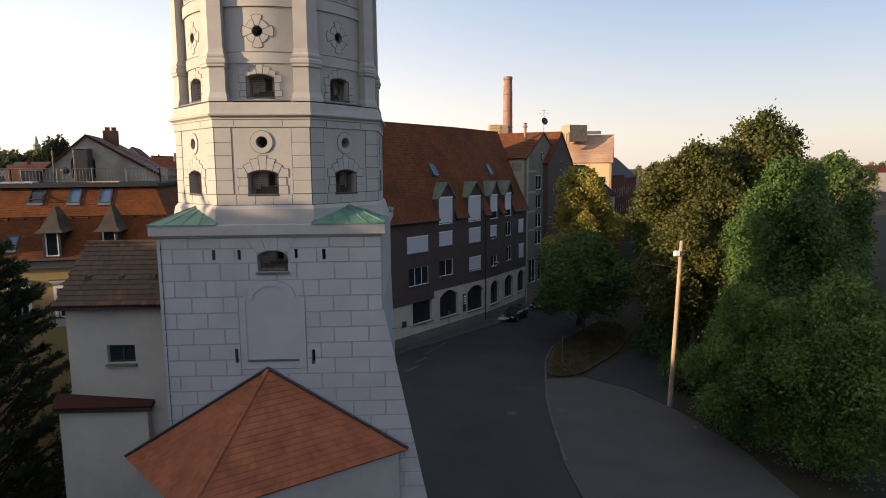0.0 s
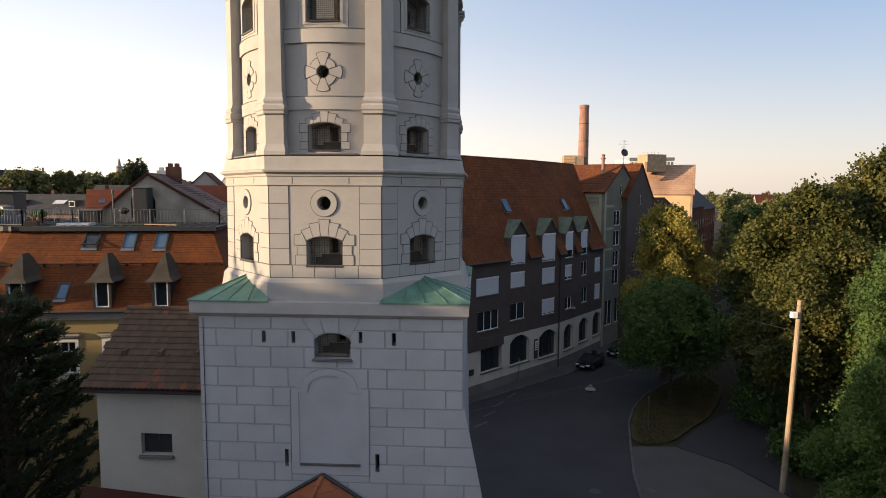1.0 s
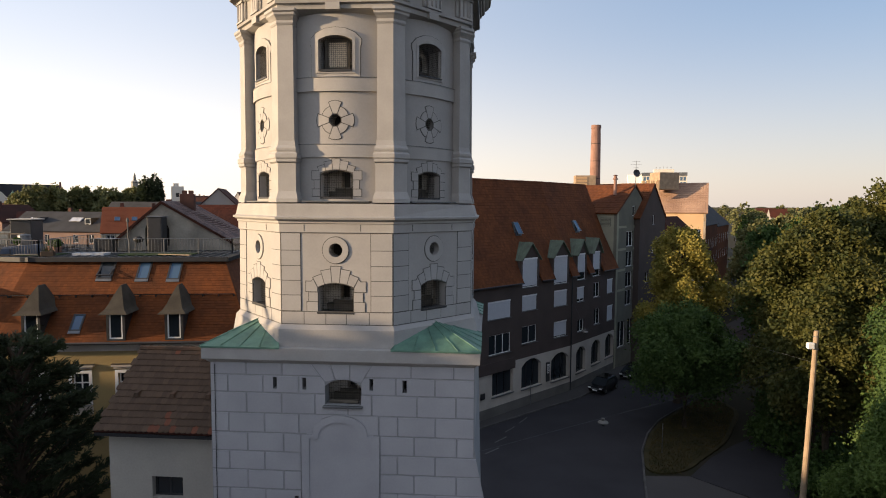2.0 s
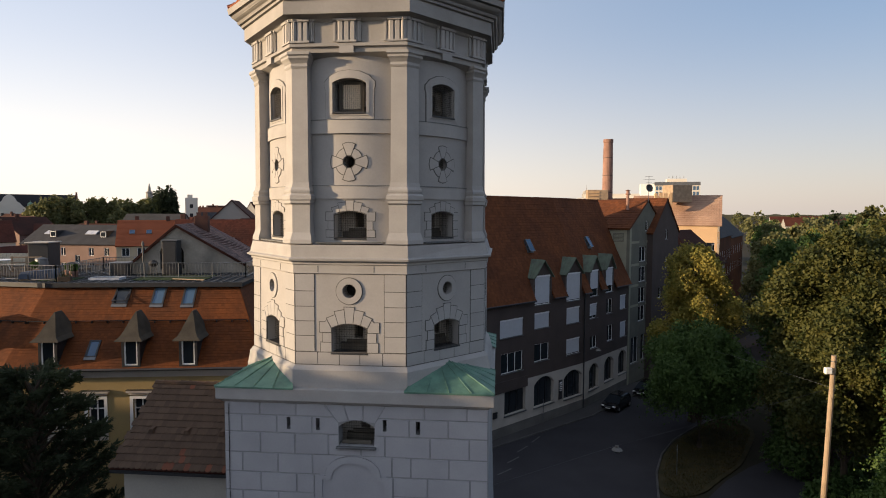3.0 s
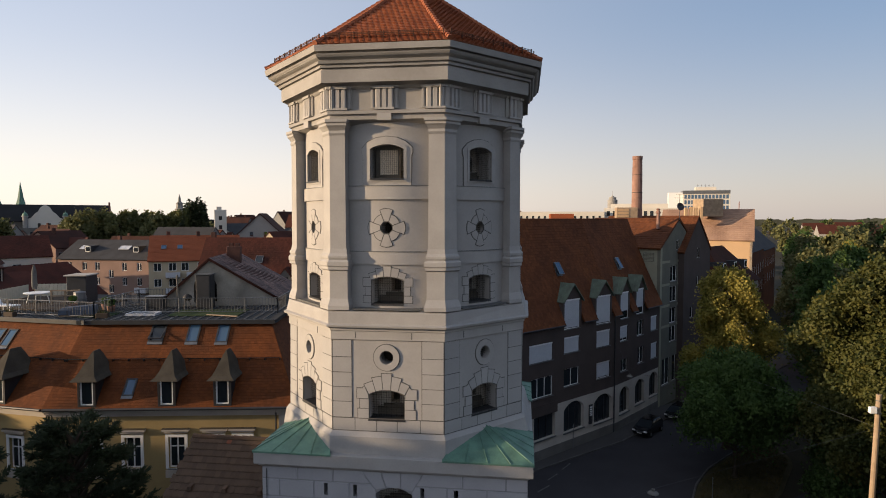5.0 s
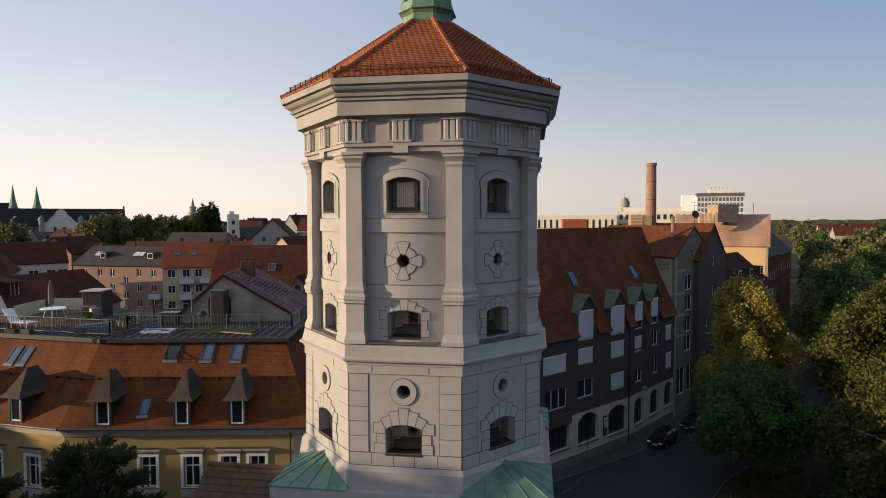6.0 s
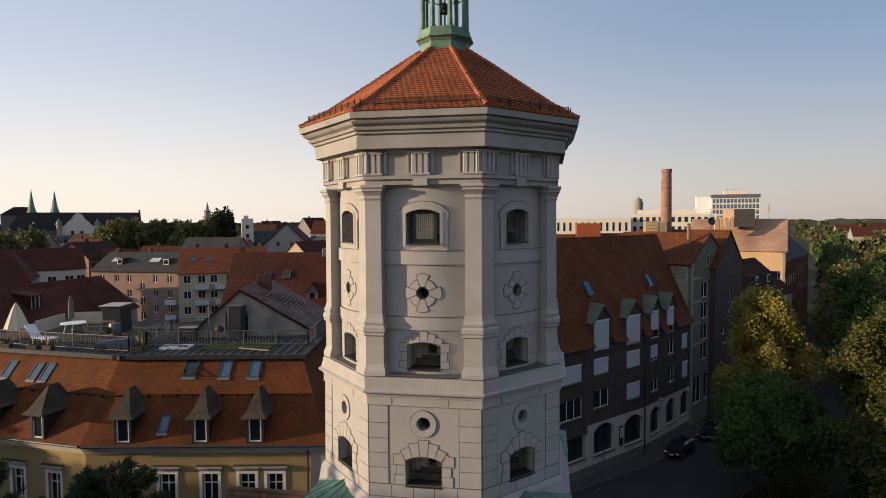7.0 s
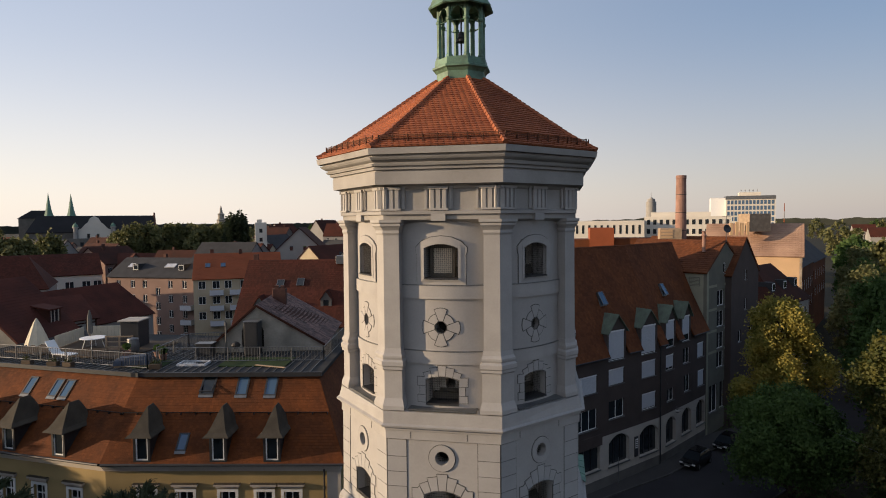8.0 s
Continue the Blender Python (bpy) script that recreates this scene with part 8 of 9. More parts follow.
        part("pane", boxes((x - 0.48, x + 0.48, yf - 0.06, yf - 0.042, zf + 0.2, zf + 1.1)), M_GLASS, d)
    return h, fw, m
def balcony(m, x0, x1, z, label):
    b = thing("balcony", label, "balcony", "balconies", at=m)
    part("slab", boxes((x0, x1, -1.3, -0.01, z - 0.15, z)), M_GREYWALL, b)
    part("parapet", boxes((x0, x1, -1.3, -1.22, z, z + 1.0)), M_SHUTTER, b)
    for x in (x0, x1 - 0.08):
        part("side", boxes((x, x + 0.08, -1.22, -0.02, z, z + 1.0)), M_SHUTTER, b)
def timber_wing():
    """A low white wing with dark framing and a lean-to roof, below the maroon roofs."""
    m = wall_frame((-68.0, 49.0), (-64.6, 57.0))
    L = math.dist((-68.0, 49.0), (-64.6, 57.0))
    w = thing("timber_framed_wing", "low white timber-framed wing with a dark tile roof", "house")
    fw = part("front_wall", panel([(0, 0), (L, 0), (L, 13.0), (0, 13.0)], [rect_hole(x, 10.6, 1.0, 1.3) for x in (2.2, 6.2)], 0.3, m), M_WHITEWALL, w)
    for x in (2.2, 6.2):
        part("pane", boxes((x - 0.5, x + 0.5, 0.1, 0.14, 10.6, 11.9), m=m), M_GLASS, fw)
    for x in (0.0, 1.2, 3.2, 4.2, 5.2, 7.2, L - 0.2):
        part("timber", boxes((x, x + 0.2, -0.06, -0.003, 9.0, 13.0), m=m), M_ROOF_DARK, fw)
    for z in (10.2, 12.1):
        part("timber", boxes((0, L, -0.09, -0.063, z, z + 0.2), m=m), M_ROOF_DARK, fw)
    part("end_wall", boxes((0, 0.3, 0.302, 7, 0, 13.0), m=m), M_WHITEWALL, w)
    part("end_wall", boxes((L - 0.3, L, 0.302, 7, 0, 13.0), m=m), M_WHITEWALL, w)
    q = [m @ Vector(v) for v in ((-0.3, -0.6, 12.8), (L + 0.3, -0.6, 12.8), (L + 0.3, 5.0, 16.0), (-0.3, 5.0, 16.0))]
    r = roof_sheet(w, q, M_ROOF_MAROON, 0.16, "roof_slope")
    tile_rows(r, q, M_ROOF_MAROON, 0.38, 0.028, 0.3)
    roof_sheet(w, [q[3], q[2], m @ Vector((L + 0.3, 7.3, 12.9)), m @ Vector((-0.3, 7.3, 12.9))], M_ROOF_MAROON, 0.16, "roof_slope")
_, fs, ms = town_house("salmon_apartment_block", "salmon pink apartment block with a slate roof and dormers", (-90.6, 90.8), (-69.9, 90.0), 12, 15.7, 19.2, M_PINK, M_SLATE, floors=(), ww=1.05, wh=1.6, chimneys=((9.3, 6.5),), dormer_at=(5.6, 16.6), spots=[(2.7, 13.3), (2.7, 10.3), (2.7, 7.2), (2.7, 4.2), (6.2, 13.3), (6.2, 10.3), (6.2, 7.2), (6.2, 4.2), (9.1, 13.3), (9.1, 10.3), (9.1, 7.2), (9.1, 4.2), (12.2, 11.8), (12.2, 8.8), (12.2, 5.7), (12.2, 2.7), (15.2, 13.3), (15.2, 10.3), (15.2, 7.2), (15.2, 4.2), (18.5, 13.3), (18.5, 10.3), (18.5, 7.2), (18.5, 4.2)])
for x in (3.5, 12.5, 13.7):
    skylight(fs, ms @ Vector((x, 2.6, 15.7 + 2.6 * 0.594 + 0.14)), ms.to_3x3() @ Vector((1, 0, 0)), (ms.to_3x3() @ Vector((0, 6, 3.56))).normalized(), 1.2, 1.3, M_SHUTTER, M_SHUTTER)
for z in (9.0, 6.0, 3.1):
    balcony(ms, 18.2, 20.7, z, "small pale balcony on the salmon apartment block")
_, fc, mc = town_house("cream_apartment_block", "cream apartment block with balconies and a bright red roof", (-68.6, 87.8), (-53.6, 95.8), 12, 15.6, 20.2, M_CREAM_BLOCK, M_ROOF_BRIGHT, ww=1.4, wh=1.6, chimneys=((3.2, 7.5), (9, 6)), tiles=True, spots=[(x, z) for z in (13.4, 10.3, 7.2) for x in (1.6, 4.3, 6.6, 9.6, 12.4, 15.0)])
for z in (12.2, 9.1, 6.0):
    balcony(mc, 3.1, 5.7, z, "pale balcony on the cream apartment block")
    balcony(mc, 6.9, 9.0, z, "pale balcony on the cream apartment block")
for x in (2.6, 5.6):
    skylight(fc, mc @ Vector((x, 2.4, 15.6 + 2.4 * 0.769 + 0.16)), mc.to_3x3() @ Vector((1, 0, 0)), (mc.to_3x3() @ Vector((0, 6, 4.61))).normalized(), 1.0, 1.2, M_ZINC, M_BLUEGLASS)
DR0, DR1 = (-42.6, 57.4), (-9.2, 63.5)
big_red, _, _ = town_house("long_red_roof_house", "large house with a long dark red tile roof", DR0, DR1, 17, 12.0, 20.8, M_GREYWALL, M_ROOF_DEEP, 0, chimneys=((0.6, 9.5), (20, 9.5)), tiles=True)
md = wall_frame(DR0, DR1)
for x, s in ((3.4, 1.6), (13.0, 2.2)):
    z = 12.0 + s * 1.040
    d = thing("small_dormer", "small pale gabled dormer on a red roof", "dormer", "small dormers", at=md @ Matrix.Translation((x, s, 0)))
    part("front", panel([(-0.8, z - 0.3), (0.8, z - 0.3), (0.8, z + 1.1), (0, z + 2.3), (-0.8, z + 1.1)], [rect_hole(0, z + 0.1, 0.8, 0.9)], 0.12), M_GREYWALL, d)
    part("pane", boxes((-0.42, 0.42, 0.06, 0.09, z + 0.08, z + 1.02)), M_GLASS, d)
    for sg in (-1, 1):
        roof_sheet(d, [(0, -0.15, z + 2.4), (sg * 1.0, -0.15, z + 1.0), (sg * 1.0, 2.4, z + 1.0), (0, 2.6, z + 2.4)], M_ROOF_DEEP, 0.08, "dormer_roof")
        part("cheek", boxes((sg * 0.74 - 0.05, sg * 0.74 + 0.05, 0.121, 1.9, z - 0.3, z + 1.05)), M_GREYWALL, d)
for x, s in ((5.6, 4.6), (8.6, 4.8)):
    skylight(big_red, md @ Vector((x, s, 12.0 + s * 1.040 + 0.16)), md.to_3x3() @ Vector((1, 0, 0)), (md.to_3x3() @ Vector((0, 8.5, 8.84))).normalized(), 1.1, 1.4, M_ZINC, M_GLASS)
tagged(part("roof_vent_box", bevelled(-1.4, 1.4, -0.7, 0.7, 0, 1.3, 0.05), M_ZINC, at=md @ Matrix.Translation((15.0, 8.0, 20.2))), "grey metal vent box on the ridge of a red roof", "vent")
town_house("white_long_house", "long white house with a brown tile roof", (-114.3, 80.2), (-97.8, 97.8), 13, 15.7, 19.9, M_OFFICE, M_ROOF_DEEP, ww=1.7, wh=1.7, spots=[(x, z) for z in (12.4, 9.3) for x in (11.4, 14.7, 17.8, 21.0, 23.2, 3.0, 6.5)], tiles=True)
town_house("dark_roof_house", "low house with a dark brown hipped tile roof", (-69.8, 55.0), (-68.0, 74.5), 11, 11.0, 16.3, M_WHITEWALL, M_ROOF_MAROON, 0, tiles=True, hip=2.5)
timber_wing()
town_house("brown_roof_house", "house with a broad brown tile roof", (-99.3, 65.6), (-88.8, 73.7), 14, 15.2, 20.7, M_WHITEWALL, M_ROOF_DEEP, 4, (12.3,), 1.2, 1.4, tiles=True, hip=4.0)
town_house("terrace_neighbour", "low pale house wing with a dark roof behind the terrace", (-38.5, 20.7), (-38.5, 23.5), 7, 18.3, 19.4, M_WHITEWALL, M_ROOF_DARK, ww=1.1, wh=1.3, spots=[(1.0, 16.3), (2.6, 16.3)], tiles=True)
big_gable = thing("pale_gable_hall", "large pale gable with a dark roof behind the red roofs", "house", at=wall_frame((-73.0, 129.7), (-58.1, 134.2)))
GL = 15.6
part("gable_wall", panel([(0, 0), (GL, 0), (GL, 17.6), (GL / 2, 25.0), (0, 17.6)], [rect_hole(GL / 2 - 2.2, 19.0, 0.9, 1.2), rect_hole(GL / 2 + 1.4, 19.0, 0.9, 1.2)], 0.4), M_WHITEWALL, big_gable)
# painted dark behind the two gable openings
part("inner_wall", boxes((1, GL - 1, 1.0, 1.1, 10, 17.4)), M_DARK, big_gable)
for sg in (0, 1):
    roof_sheet(big_gable, [(sg * GL + (0.4 if sg else -0.4), -0.3, 17.4), (GL / 2, -0.3, 25.2), (GL / 2, 16, 25.2), (sg * GL + (0.4 if sg else -0.4), 16, 17.4)], M_ROOF_DARK, 0.2, "roof_slope")
    part("side_wall", boxes((sg * (GL - 0.4), sg * (GL - 0.4) + 0.4, 0.41, 16, 0, 17.3)), M_WHITEWALL, big_gable)

rt = random.Random(12)
roofs = [M_ROOF_DEEP, M_ROOF_DARK, M_ROOF_DEEP, M_ROOF_DARK, M_SLATE, M_ROOF_DARK]
walls = [M_WHITEWALL, M_CREAM_BLOCK, M_GREYWALL, M_PINK, M_WHITEWALL]
k = 0
for row, (y0, n) in enumerate(((128, 9), (146, 11), (172, 12), (202, 13))):
    for i in range(n):
        f = (i + 0.5) / n
        half = (y0 + 22) 
        x = -half * 1.12 + f * (half * 1.02) + rt.uniform(-3, 3)
        y = y0 + rt.uniform(-8, 8)
        a = rt.choice((0, 0, 90)) + rt.uniform(-14, 14) - 12
        L = rt.uniform(11, 20)
        dx, dy = math.cos(radians(a)) * L, math.sin(radians(a)) * L
        if a > 45: x, y = x, y - L / 2
        ev = rt.uniform(11.5, 16.5)
        town_house("far_town_house", ("far town house with a " + ("red-brown", "dark brown", "red", "dark", "grey slate", "brown")[k % 6] + " roof"), (x, y), (x + dx, y + dy), rt.uniform(9, 12), ev, ev + rt.uniform(3.8, 6.0), walls[k % 5], roofs[k % 6], 4 if row < 4 else 0, (ev - 2.6, ev - 5.6), 1.2, 1.5, group="far town houses", chimneys=((L * 0.3, 5.0),) if k % 2 else (), dormers=0)
        k += 1
# taller houses on the western skyline
for i in range(18):
    x, y = -158 + i * 9.5 + rt.uniform(-3, 3), 262 + rt.uniform(-25, 60)
    L, ev = rt.uniform(10, 18), rt.uniform(17, 21)
    a = rt.choice((0, 70)) + rt.uniform(-12, 12)
    town_house("skyline_house", "far pale house with a dark roof on the skyline", (x, y), (x + L * math.cos(radians(a)), y + L * math.sin(radians(a))), 10, ev, ev + rt.uniform(4, 7), walls[i % 5], (M_ROOF_DARK, M_ROOF_DEEP)[i % 2], 4, (ev - 2.6,), 1.2, 1.5, group="skyline houses", chimneys=((L * 0.3, 5.0),))
# ---- church on the skyline ----
church = thing("distant_church", "long dark-roofed church with two slim green spires", "church")
m = wall_frame((-280.0, 260.0), (-231.9, 301.2))
CL = 63.3
part("nave_wall", boxes((0, CL, 0, 22, 0, 22), m=m), M_GREYWALL, church)
roof_sheet(church, [m @ Vector((-1, -1, 22)), m @ Vector((CL + 0.4, -1, 22)), m @ Vector((CL + 0.4, 11, 31.3)), m @ Vector((4, 11, 31.3))], M_CHURCH, 0.4, "nave_roof", "long dark slate roof")
roof_sheet(church, [m @ Vector((-1, 23, 22)), m @ Vector((CL + 0.4, 23, 22)), m @ Vector((CL + 0.4, 11, 31.3)), m @ Vector((4, 11, 31.3))], M_CHURCH, 0.4, "nave_roof")
roof_sheet(church, [m @ Vector((-1, -1, 22)), m @ Vector((-1, 23, 22)), m @ Vector((4, 11, 31.3))], M_CHURCH, 0.4, "nave_roof")
part("end_gable", panel([(-0.6, 0), (22.6, 0), (22.6, 21), (11.6, 33.0), (10.4, 33.0), (-0.6, 21)], [], 0.8, m @ Matrix.Translation((CL + 0.5, 0, 0)) @ Matrix.Rotation(math.pi / 2, 4, "Z")), M_BRICK_DARK, church)
part("choir", boxes((-6, 10, 24, 36, 0, 30), m=m), M_GREYWALL, church)
part("choir_roof", loft(bmesh.new(), [[tuple(m @ Vector(q)) for q in r] for r in (((-6.5, 23.5, 30), (10.5, 23.5, 30), (10.5, 36.5, 30), (-6.5, 36.5, 30)), ((0, 29, 34.7), (10, 29, 34.7), (10, 31, 34.7), (0, 31, 34.7)))]), M_CHURCH, church)
GX = CL * 0.5
bm = panel([(GX - 9, 10), (GX + 9, 10), (GX + 9, 23), (GX + 6.5, 24), (GX + 4.5, 26.5), (GX + 3.4, 27.2), (GX + 2.2, 29.6), (GX, 31.2), (GX - 2.2, 29.6), (GX - 3.4, 27.2), (GX - 4.5, 26.5), (GX - 6.5, 24), (GX - 9, 23)], [rect_hole(GX - 3, 18, 1.4, 3), rect_hole(GX + 1.6, 18, 1.4, 3)], 1.0, m @ Matrix.Translation((0, -3, 0)))
part("scrolled_gable", bm, M_OFFICE, church, "pale scrolled gable front")
for sg in (-1, 1):
    o = m @ Vector((GX + sg * 9.2, -4.0, 0))
    t = part("corner_turret", loft(bmesh.new(), [ring(10, r, z, 0, o.x, o.y) for r, z in ((1.2, 14), (1.2, 24.2), (1.6, 24.5), (1.5, 25.0))]), M_WHITEWALL, church, "small pale domed turret")
    part("dome", loft(bmesh.new(), [ring(10, r, z, 0, o.x, o.y) for r, z in ((1.4, 25.0), (1.25, 25.9), (0.7, 26.6), (0.15, 27.0), (0.08, 27.8))]), M_COPPER, t)
part("side_chapel", boxes((GX - 24, GX + 22, -10, -3.01, 0, 18.5), m=m), M_GREYWALL, church)
for i in range(9):
    part("chapel_window", boxes((GX - 22 + i * 5, GX - 20.4 + i * 5, -10.06, -10.003, 13.5, 16.5), m=m), M_GLASS, church)
for x, y, h in ((-283.2, 277.9, 44.1), (-275.1, 285.4, 43.6)):
    tw = part("spire_tower", boxes((x - 3, x + 3, y - 3, y + 3, 0, 30)), M_GREYWALL, church)
    part("spire", loft(bmesh.new(), [ring(8, r, z, 0.39, x, y) for r, z in ((3.6, 29), (2.3, 32), (1.5, 35), (0.8, 39.5), (0.06, h + 0.5))]), M_COPPER, tw, "slim green copper spire")
# trees on the skyline
for i, (x, y, h, r, k) in enumerate(((-122, 93, 24.2, 6.0, 0), (-119, 95, 24.4, 6.0, 0), (-121, 101, 23.5, 4.0, 0), (-128, 115, 24.8, 5.0, 1), (-127, 116, 24.0, 4.0, 1), (-144, 161, 24.8, 6.0, 1), (-138, 159, 27.0, 7.5, 1), (-138, 166, 27.4, 7.5, 1), (-138, 171, 25.8, 6.0, 1), (-131, 167, 26.5, 6.5, 0), (-130, 172, 26.9, 6.0, 1), (-127, 175, 26.5, 6.5, 0), (-121, 172, 26.6, 6.5, 1), (-121, 179, 26.2, 6.0, 0), (-118, 180, 27.2, 6.0, 0), (-114, 178, 27.9, 5.5, 0))):
    tree("round leafy tree on the skyline", x, y, h, r, 4, M_LEAF_FAR, 300 + i, 9000, 0.75, nb=30, name="skyline_tree", group="skyline trees", top=0.5, spread=0.8)
for i, (x, y, h) in enumerate(((-110.3, 173.1, 29.5), (-108.3, 172.0, 30.4), (-109.1, 176.1, 30.1), (-106.0, 173.3, 31.4), (-106.8, 177.4, 30.1))):
    t = thing("spruce", "tall dark spruce on the skyline", "tree", "skyline spruces", at=pose(x, y, 0))
    rng = np.random.default_rng(220 + i)
    bm = bmesh.new(); tube(bm, [(0, 0, 0), (0, 0, h)], [0.4, 0.04], 7); part("trunk", bm, M_BARK, t)
    nn = 9000
    u = 1 - np.sqrt(rng.uniform(0, 1, nn))
    ang_ = rng.uniform(0, 2 * math.pi, nn)
    rad = (4.4 * (1 - u) + 0.25) * (0.7 + 0.3 * np.sin(u * 55 + 2 * np.sin(ang_ * 3))) * np.sqrt(rng.uniform(0.3, 1, nn))
    pp_ = np.stack([rad * np.cos(ang_), rad * np.sin(ang_), 3 + (h - 3) * u - rad * 0.3], 1)
    dd = np.stack([np.cos(ang_), np.sin(ang_), np.full(nn, -0.45)], 1) + rng.normal(size=(nn, 3)) * 0.35
    side = np.cross(dd, rng.normal(size=(nn, 3)))
    side /= np.linalg.norm(side, axis=1)[:, None]
    vs = np.stack([pp_, pp_ + dd * 0.4 + side * 0.28, pp_ + dd * 0.9, pp_ + dd * 0.4 - side * 0.28], 1).reshape(-1, 3)
    tagged(part("crown", leaf_mesh(vs, M_NEEDLE), None, t), kind="stuff")
# slim church steeple and white stair tower on the western skyline
o = Vector((-150.2, 235.5, 0))
stp = thing("far_steeple", "slim pale stepped steeple on the skyline", "steeple", at=Matrix.Translation(o))
part("shaft", loft(bmesh.new(), [ring(8, r, z) for r, z in ((2.0, 0), (2.0, 27.5), (2.3, 27.8), (1.5, 28.2), (1.4, 30.2), (1.7, 30.4), (0.7, 31.2), (0.6, 32.4), (0.1, 34.5))]), M_OLDWALL, stp)
o = Vector((-95.8, 168.6, 0))
wst = thing("white_stair_tower", "white cubic stair tower among dark roofs", "tower", at=Matrix.Translation(o) @ Matrix.Rotation(0.5, 4, "Z"))
part("shaft", bevelled(-1.9, 1.9, -1.9, 1.9, 0, 26.6, 0.06), M_OFFICE, wst)
part("cap", bevelled(-1.2, 0.4, -1.0, 1.0, 26.6, 27.6, 0.05), M_OFFICE, wst)
for z in (23.2, 20.2):
    part("window", boxes((-0.5, 0.5, -1.96, -1.903, z, z + 1.3)), M_GLASS, wst)
# ---- right skyline ----
wh = thing("white_office_row", "long low white office building with dark window slots", "office")
m = wall_frame((-4, 184), (30, 180))
part("wall", boxes((0, 34, 0, 14, 0, 26), m=m), M_OFFICE, wh)
for i in range(17):
    part("window", boxes((1 + i * 1.95, 1.7 + i * 1.95, -0.06, -0.003, 21.8, 24.6), m=m), M_GLASS, wh)
wh = thing("cream_office_row", "cream office building with rows of small windows", "office")
m = wall_frame((30.5, 186), (56, 182))
part("wall", boxes((0, 26, 0, 14, 0, 27.2), m=m), M_OFFICE, wh)
part("attic", boxes((2, 20, 1.5, 12, 27.2, 28.6), m=m), M_OFFICE, wh)
for i in range(13):
    for z in (24.6, 21.6, 18.6):
        part("window", boxes((0.8 + i * 1.95, 1.8 + i * 1.95, -0.06, -0.003, z, z + 1.6), m=m), M_GLASS, wh)
hr = thing("white_high_rise", "white office high-rise with a grid of blue-grey windows", "high-rise")
m = wall_frame((69.6, 243), (87.2, 240))
LH = math.dist((69.6, 243), (87.2, 240))
part("body", boxes((0, LH, 0.0, 11, 0, 35.1), m=m), M_OFFICE, hr)
part("end_wing", boxes((-5.6, -0.003, 2.0, 10, 0, 34.6), m=m), M_WHITE, hr)
part("parapet", boxes((-0.1, LH + 0.1, -0.2, 11, 33.9, 35.3), m=m), M_ZINC, hr)
part("plant_room", boxes((5, 13, 3, 8, 35.3, 36.8), m=m), M_OFFICE, hr)
bm = bmesh.new()
for x in (6, 7.5, 9, 10.4, 12):
    tube(bm, [m @ Vector((x, 5, 36.8)), m @ Vector((x, 5, 38.1))], 0.07, 5)
    box(bm, x - 0.3, x + 0.3, 4.9, 5.1, 37.5, 37.6, m=m)
part("aerials", bm, M_ZINC, hr)
for f in range(6):
    z = 31.9 - f * 2.25
    for i in range(13):
        part("window", boxes((0.5 + i * 1.33, 1.4 + i * 1.33, -0.08, -0.003, z, z + 1.6), m=m), M_BLUEGLASS, hr)
ct = thing("round_hotel_tower", "distant round concrete tower block", "tower block", at=pose(118.5, 800, 0))
bm = bmesh.new(); loft(bm, [ring(24, r, z) for r, z in ((6.2, 0), (6.2, 47.5), (4.8, 47.8), (4.8, 51.0), (2.2, 51.2), (2.0, 52.5), (0.3, 53), (0.2, 59))]); part("shaft", bm, M_WHITEWALL, ct)
for z in range(28, 47, 3):
    bm = bmesh.new(); loft(bm, [ring(24, 6.4, z), ring(24, 6.4, z + 1.2)]); part("balcony_ring", bm, M_WHITEWALL, ct)
rm = thing("radio_mast", "thin red-and-white radio mast on the horizon", "mast", at=pose(176.6, 500, 0))
for k in range(6):
    bm = bmesh.new(); tube(bm, [(0, 0, k * 6.2), (0, 0, k * 6.2 + 6.19)], [0.62 - k * 0.06, 0.56 - k * 0.06], 8); part("section", bm, M_ROOF_BRIGHT if k % 2 else M_WHITEWALL, rm)
rb = thing("orange_red_block", "plain orange-red cubic rooftop building", "building")
part("body", boxes((9.7, 14.6, 110, 118, 0, 24.8)), M_ROOF_BRIGHT, rb)
part("low_wing", boxes((14.61, 27, 111, 118, 0, 22.6), (2, 9.69, 111, 118, 0, 22.4)), M_ROOF_RED, rb)
# peach gabled building with sunlit side wall
pb = thing("peach_gable_building", "peach rendered gabled building with a pale tile roof", "building")
m = wall_frame((33.2, 96.0), (44.4, 92.2))
LPB = math.dist((33.2, 96.0), (44.4, 92.2))
part("side_wall", boxes((-4, LPB, 0, 12, 0, 20.0), m=m), M_PEACH, pb, "sunlit peach side wall")
M_PALE_TILE = material("pale_clay_tile", (0.40, 0.26, 0.18), 0.88, vary=0.25, scale=0.3, fine=6, second=(0.25, 0.155, 0.11))
q = [m @ Vector((-4, -0.3, 19.9)), m @ Vector((LPB + 0.3, -0.3, 19.9)), m @ Vector((LPB + 0.3, 5.5, 25.6)), m @ Vector((-4, 5.5, 25.6))]
r = roof_sheet(pb, q, M_PALE_TILE, 0.2, "roof_slope", "pale clay tile slope")
tile_rows(r, q, M_PALE_TILE, 0.5, 0.05, 0.45)
roof_sheet(pb, [m @ Vector((-4, 12.3, 19.9)), m @ Vector((LPB + 0.3, 12.3, 19.9)), q[2], q[3]], M_PALE_TILE, 0.2, "roof_slope")
part("gable_wall", panel([(0, 0), (12, 0), (12, 20), (5.6, 25.4), (0, 20)], [rect_hole(6, 15, 1, 2), rect_hole(6, 10, 1, 2)], 0.4, m @ Matrix.Translation((LPB, 0, 0)) @ Matrix.Rotation(math.pi / 2, 4, "Z")), M_CREAM, pb)
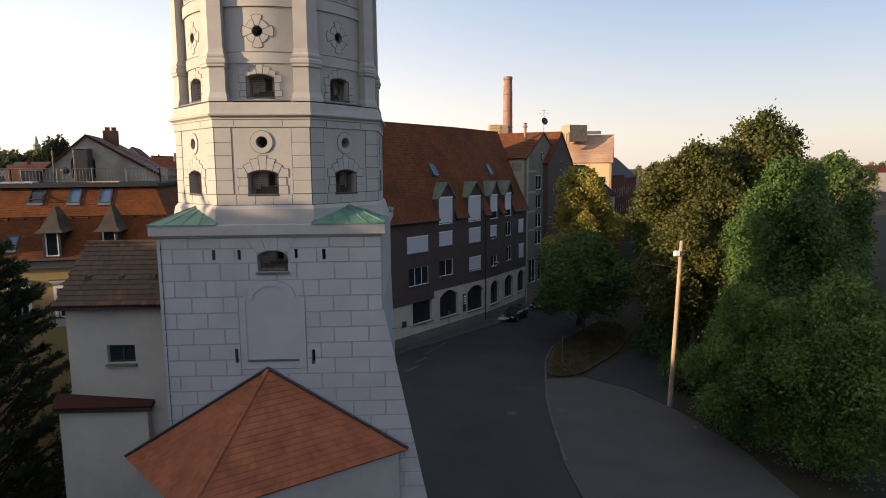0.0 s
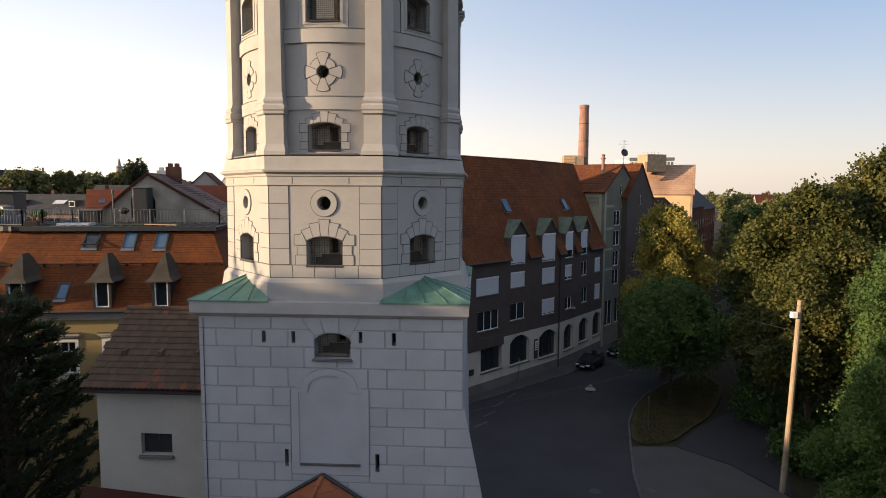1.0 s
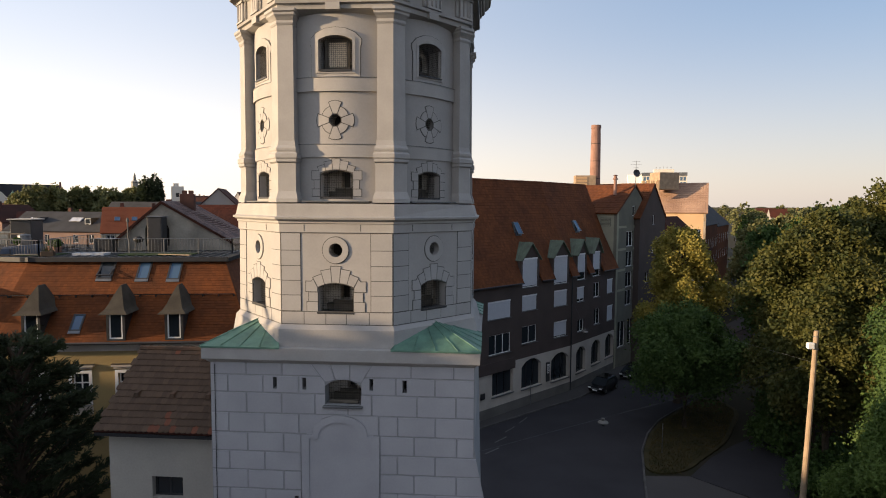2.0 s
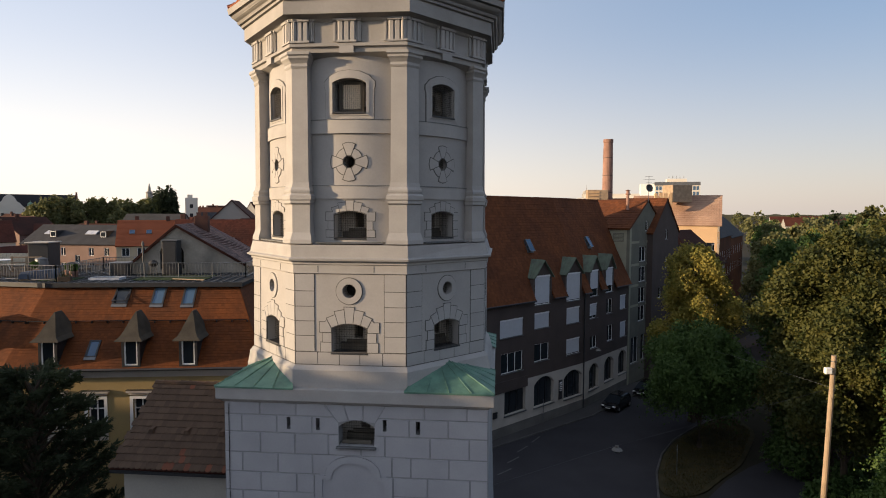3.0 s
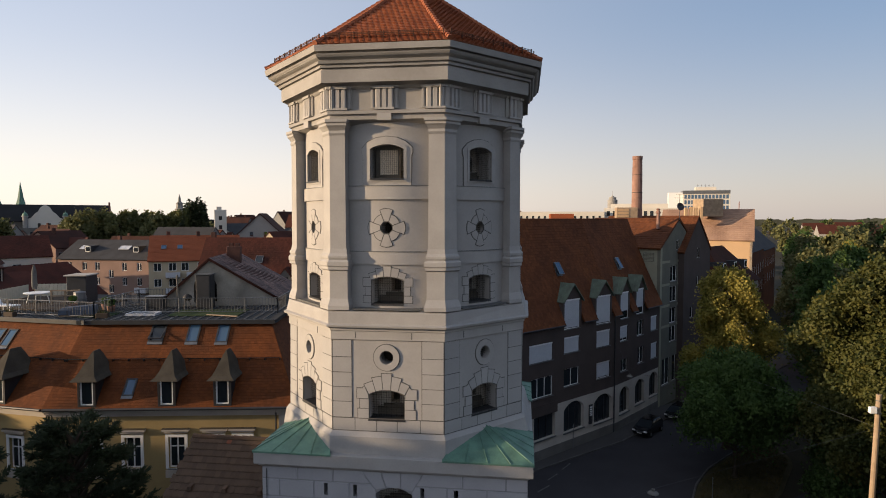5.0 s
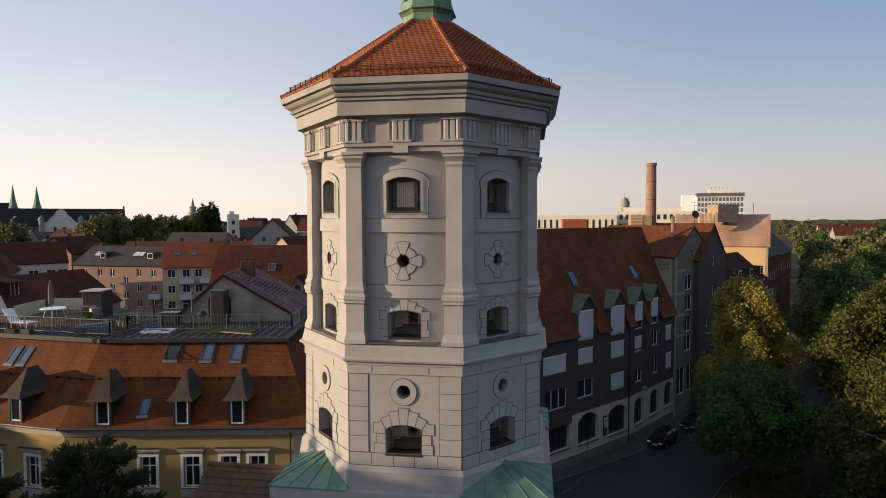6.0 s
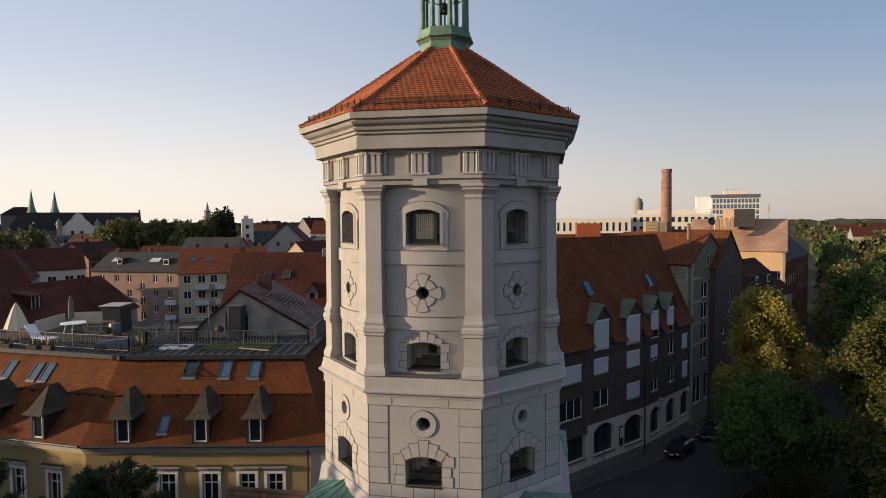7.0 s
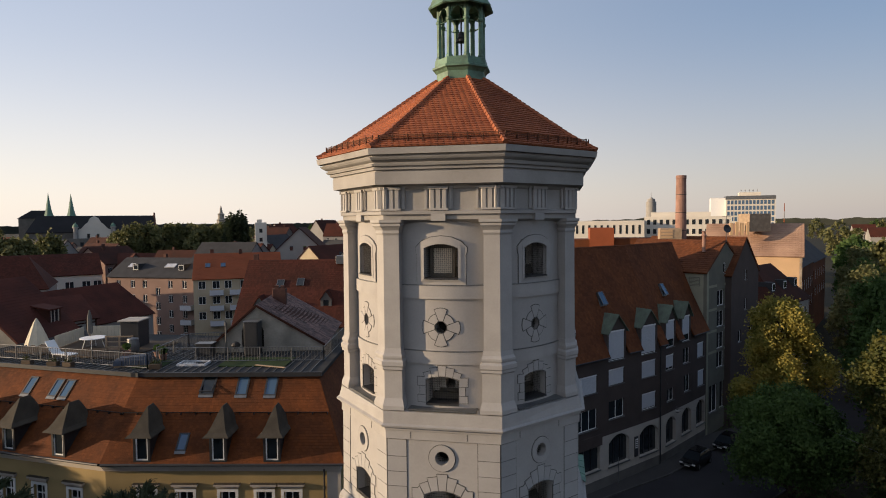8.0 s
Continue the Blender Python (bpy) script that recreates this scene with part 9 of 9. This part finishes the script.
tagged(part("roof_container", bevelled(-2.1, 2.1, -1.6, 1.6, 24.2, 27.4, 0.05), M_WOOD, at=pose(37.9, 96.5, 0, 0, 0, 20)), "brown corrugated plant box on the peach roof", "plant box")
cl = thing("chimney_row", "row of pale clay chimney pots along a ridge", "chimney")
for i in range(4):
    part("chimney_pot", bevelled(33.2 + i * 0.9, 33.7 + i * 0.9, 94, 94.6, 23.6, 25.8 + 0.15 * (i % 2), 0.03), M_PEACH, cl)
town_house("dormer_house", "cream house with a dark red dormer roof", (33.9, 72.0), (42.5, 84.0), 9, 14.2, 19.3, M_CREAM, M_ROOF_DARK, 5, (10.8, 7.2), 1.3, 2.0, dormers=3, hip=4.0, tiles=True)
town_house("red_brick_house", "long dark red house with a blue-grey roof along the avenue", (45.8, 98.5), (58, 124), 10, 17.5, 22.5, M_ROOF_RED, M_SLATE, 8, (12, 8), 1.6, 2.2)
town_house("avenue_house", "house with grey-blue roof along the avenue", (60, 130), (72, 154), 12, 16.5, 22.0, M_ROOF_RED, M_SLATE, 6, (12, 8), 1.6, 2.2)
# far right belt: trees and low houses to the horizon
for i in range(60):
    f = rt.random()
    y = 230 + 620 * f ** 1.6
    x = y * rt.uniform(0.36, 0.98) + 20
    tree("rounded far tree in the green belt", x, y, 20 + rt.uniform(-3, 6), 8 + 3 * f, 2, (M_LEAF_FAR, M_LEAF_DARK, M_LEAF_FAR)[i % 3], 400 + i, 1500, 1.5, nb=14, name="belt_tree", group="green belt trees", spread=1.3)
for i in range(16):
    y = 300 + rt.uniform(0, 420)
    x = y * rt.uniform(0.45, 0.9)
    L = rt.uniform(14, 26)
    town_house("far_suburb_house", "far pale house with a red roof among trees", (x, y), (x + L, y - 3), 11, 15, 20, M_WHITEWALL, roofs[i % 4], 0, group="far suburb houses")
for i in range(60):
    f = rt.random()
    y = 420 + 700 * f
    x = y * rt.uniform(-1.1, 0.36)
    tree("rounded far tree on the skyline", x, y, 19 + rt.uniform(-4, 4), 9 + 5 * f, 2, (M_LEAF_FAR, M_LEAF_DARK)[i % 2], 500 + i, 900, 2.0, nb=12, name="horizon_tree", group="horizon trees", spread=1.7)
bm = bmesh.new()
random.Random(5)
n = 520
low = [(0 + 2300 * math.sin(-1.3 + 2.6 * i / n), 2300 * math.cos(-1.3 + 2.6 * i / n)) for i in range(n + 1)]
hts = [20 + 10 * noise.noise((i * 0.04, 0, 0)) + 5 * noise.noise((i * 0.2, 3, 0)) + 4 * noise.noise((i * 0.9, 7, 0)) for i in range(n + 1)]
v0 = [bm.verts.new((x, y, -4)) for x, y in low]
v1 = [bm.verts.new((x, y, h)) for (x, y), h in zip(low, hts)]
v2 = [bm.verts.new((x * 1.2, y * 1.2, -4)) for x, y in low]
for i in range(n):
    bm.faces.new((v0[i], v1[i], v1[i + 1], v0[i + 1]))
    bm.faces.new((v1[i], v2[i], v2[i + 1], v1[i + 1]))
M_HILL = material("far_woods", (0.045, 0.05, 0.04), 0.95, vary=0.4, scale=0.02, fine=0.1, bump=0.0)
tagged(part("wooded_hills", bm, M_HILL), "low wooded rise along the horizon", "woods", kind="structure")

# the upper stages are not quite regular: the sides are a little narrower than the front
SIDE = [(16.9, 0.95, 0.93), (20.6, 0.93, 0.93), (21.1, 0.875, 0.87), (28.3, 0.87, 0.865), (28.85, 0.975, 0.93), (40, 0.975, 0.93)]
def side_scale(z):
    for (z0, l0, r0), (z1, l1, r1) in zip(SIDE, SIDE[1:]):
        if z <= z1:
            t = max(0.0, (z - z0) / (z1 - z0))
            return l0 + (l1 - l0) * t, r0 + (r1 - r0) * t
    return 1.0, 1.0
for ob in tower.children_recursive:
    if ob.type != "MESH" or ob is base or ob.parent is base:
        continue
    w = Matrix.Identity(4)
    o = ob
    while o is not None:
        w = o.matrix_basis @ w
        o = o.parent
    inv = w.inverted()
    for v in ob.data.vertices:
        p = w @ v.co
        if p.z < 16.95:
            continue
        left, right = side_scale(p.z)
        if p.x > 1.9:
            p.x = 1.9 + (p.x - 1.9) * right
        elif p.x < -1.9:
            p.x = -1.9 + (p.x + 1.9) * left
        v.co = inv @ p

# plain unseen houses added behind the camera to cut low sky light
for x in range(-90, 91, 20):
    town_house("closing_house", "plain unseen house added behind the camera to block low sky", (x + 19.5, -52 - abs(x) * 0.05), (x, -52 - abs(x) * 0.05), 12, 15.5, 21, M_GREYWALL, M_ROOF_DARK, 0, group="closing houses")
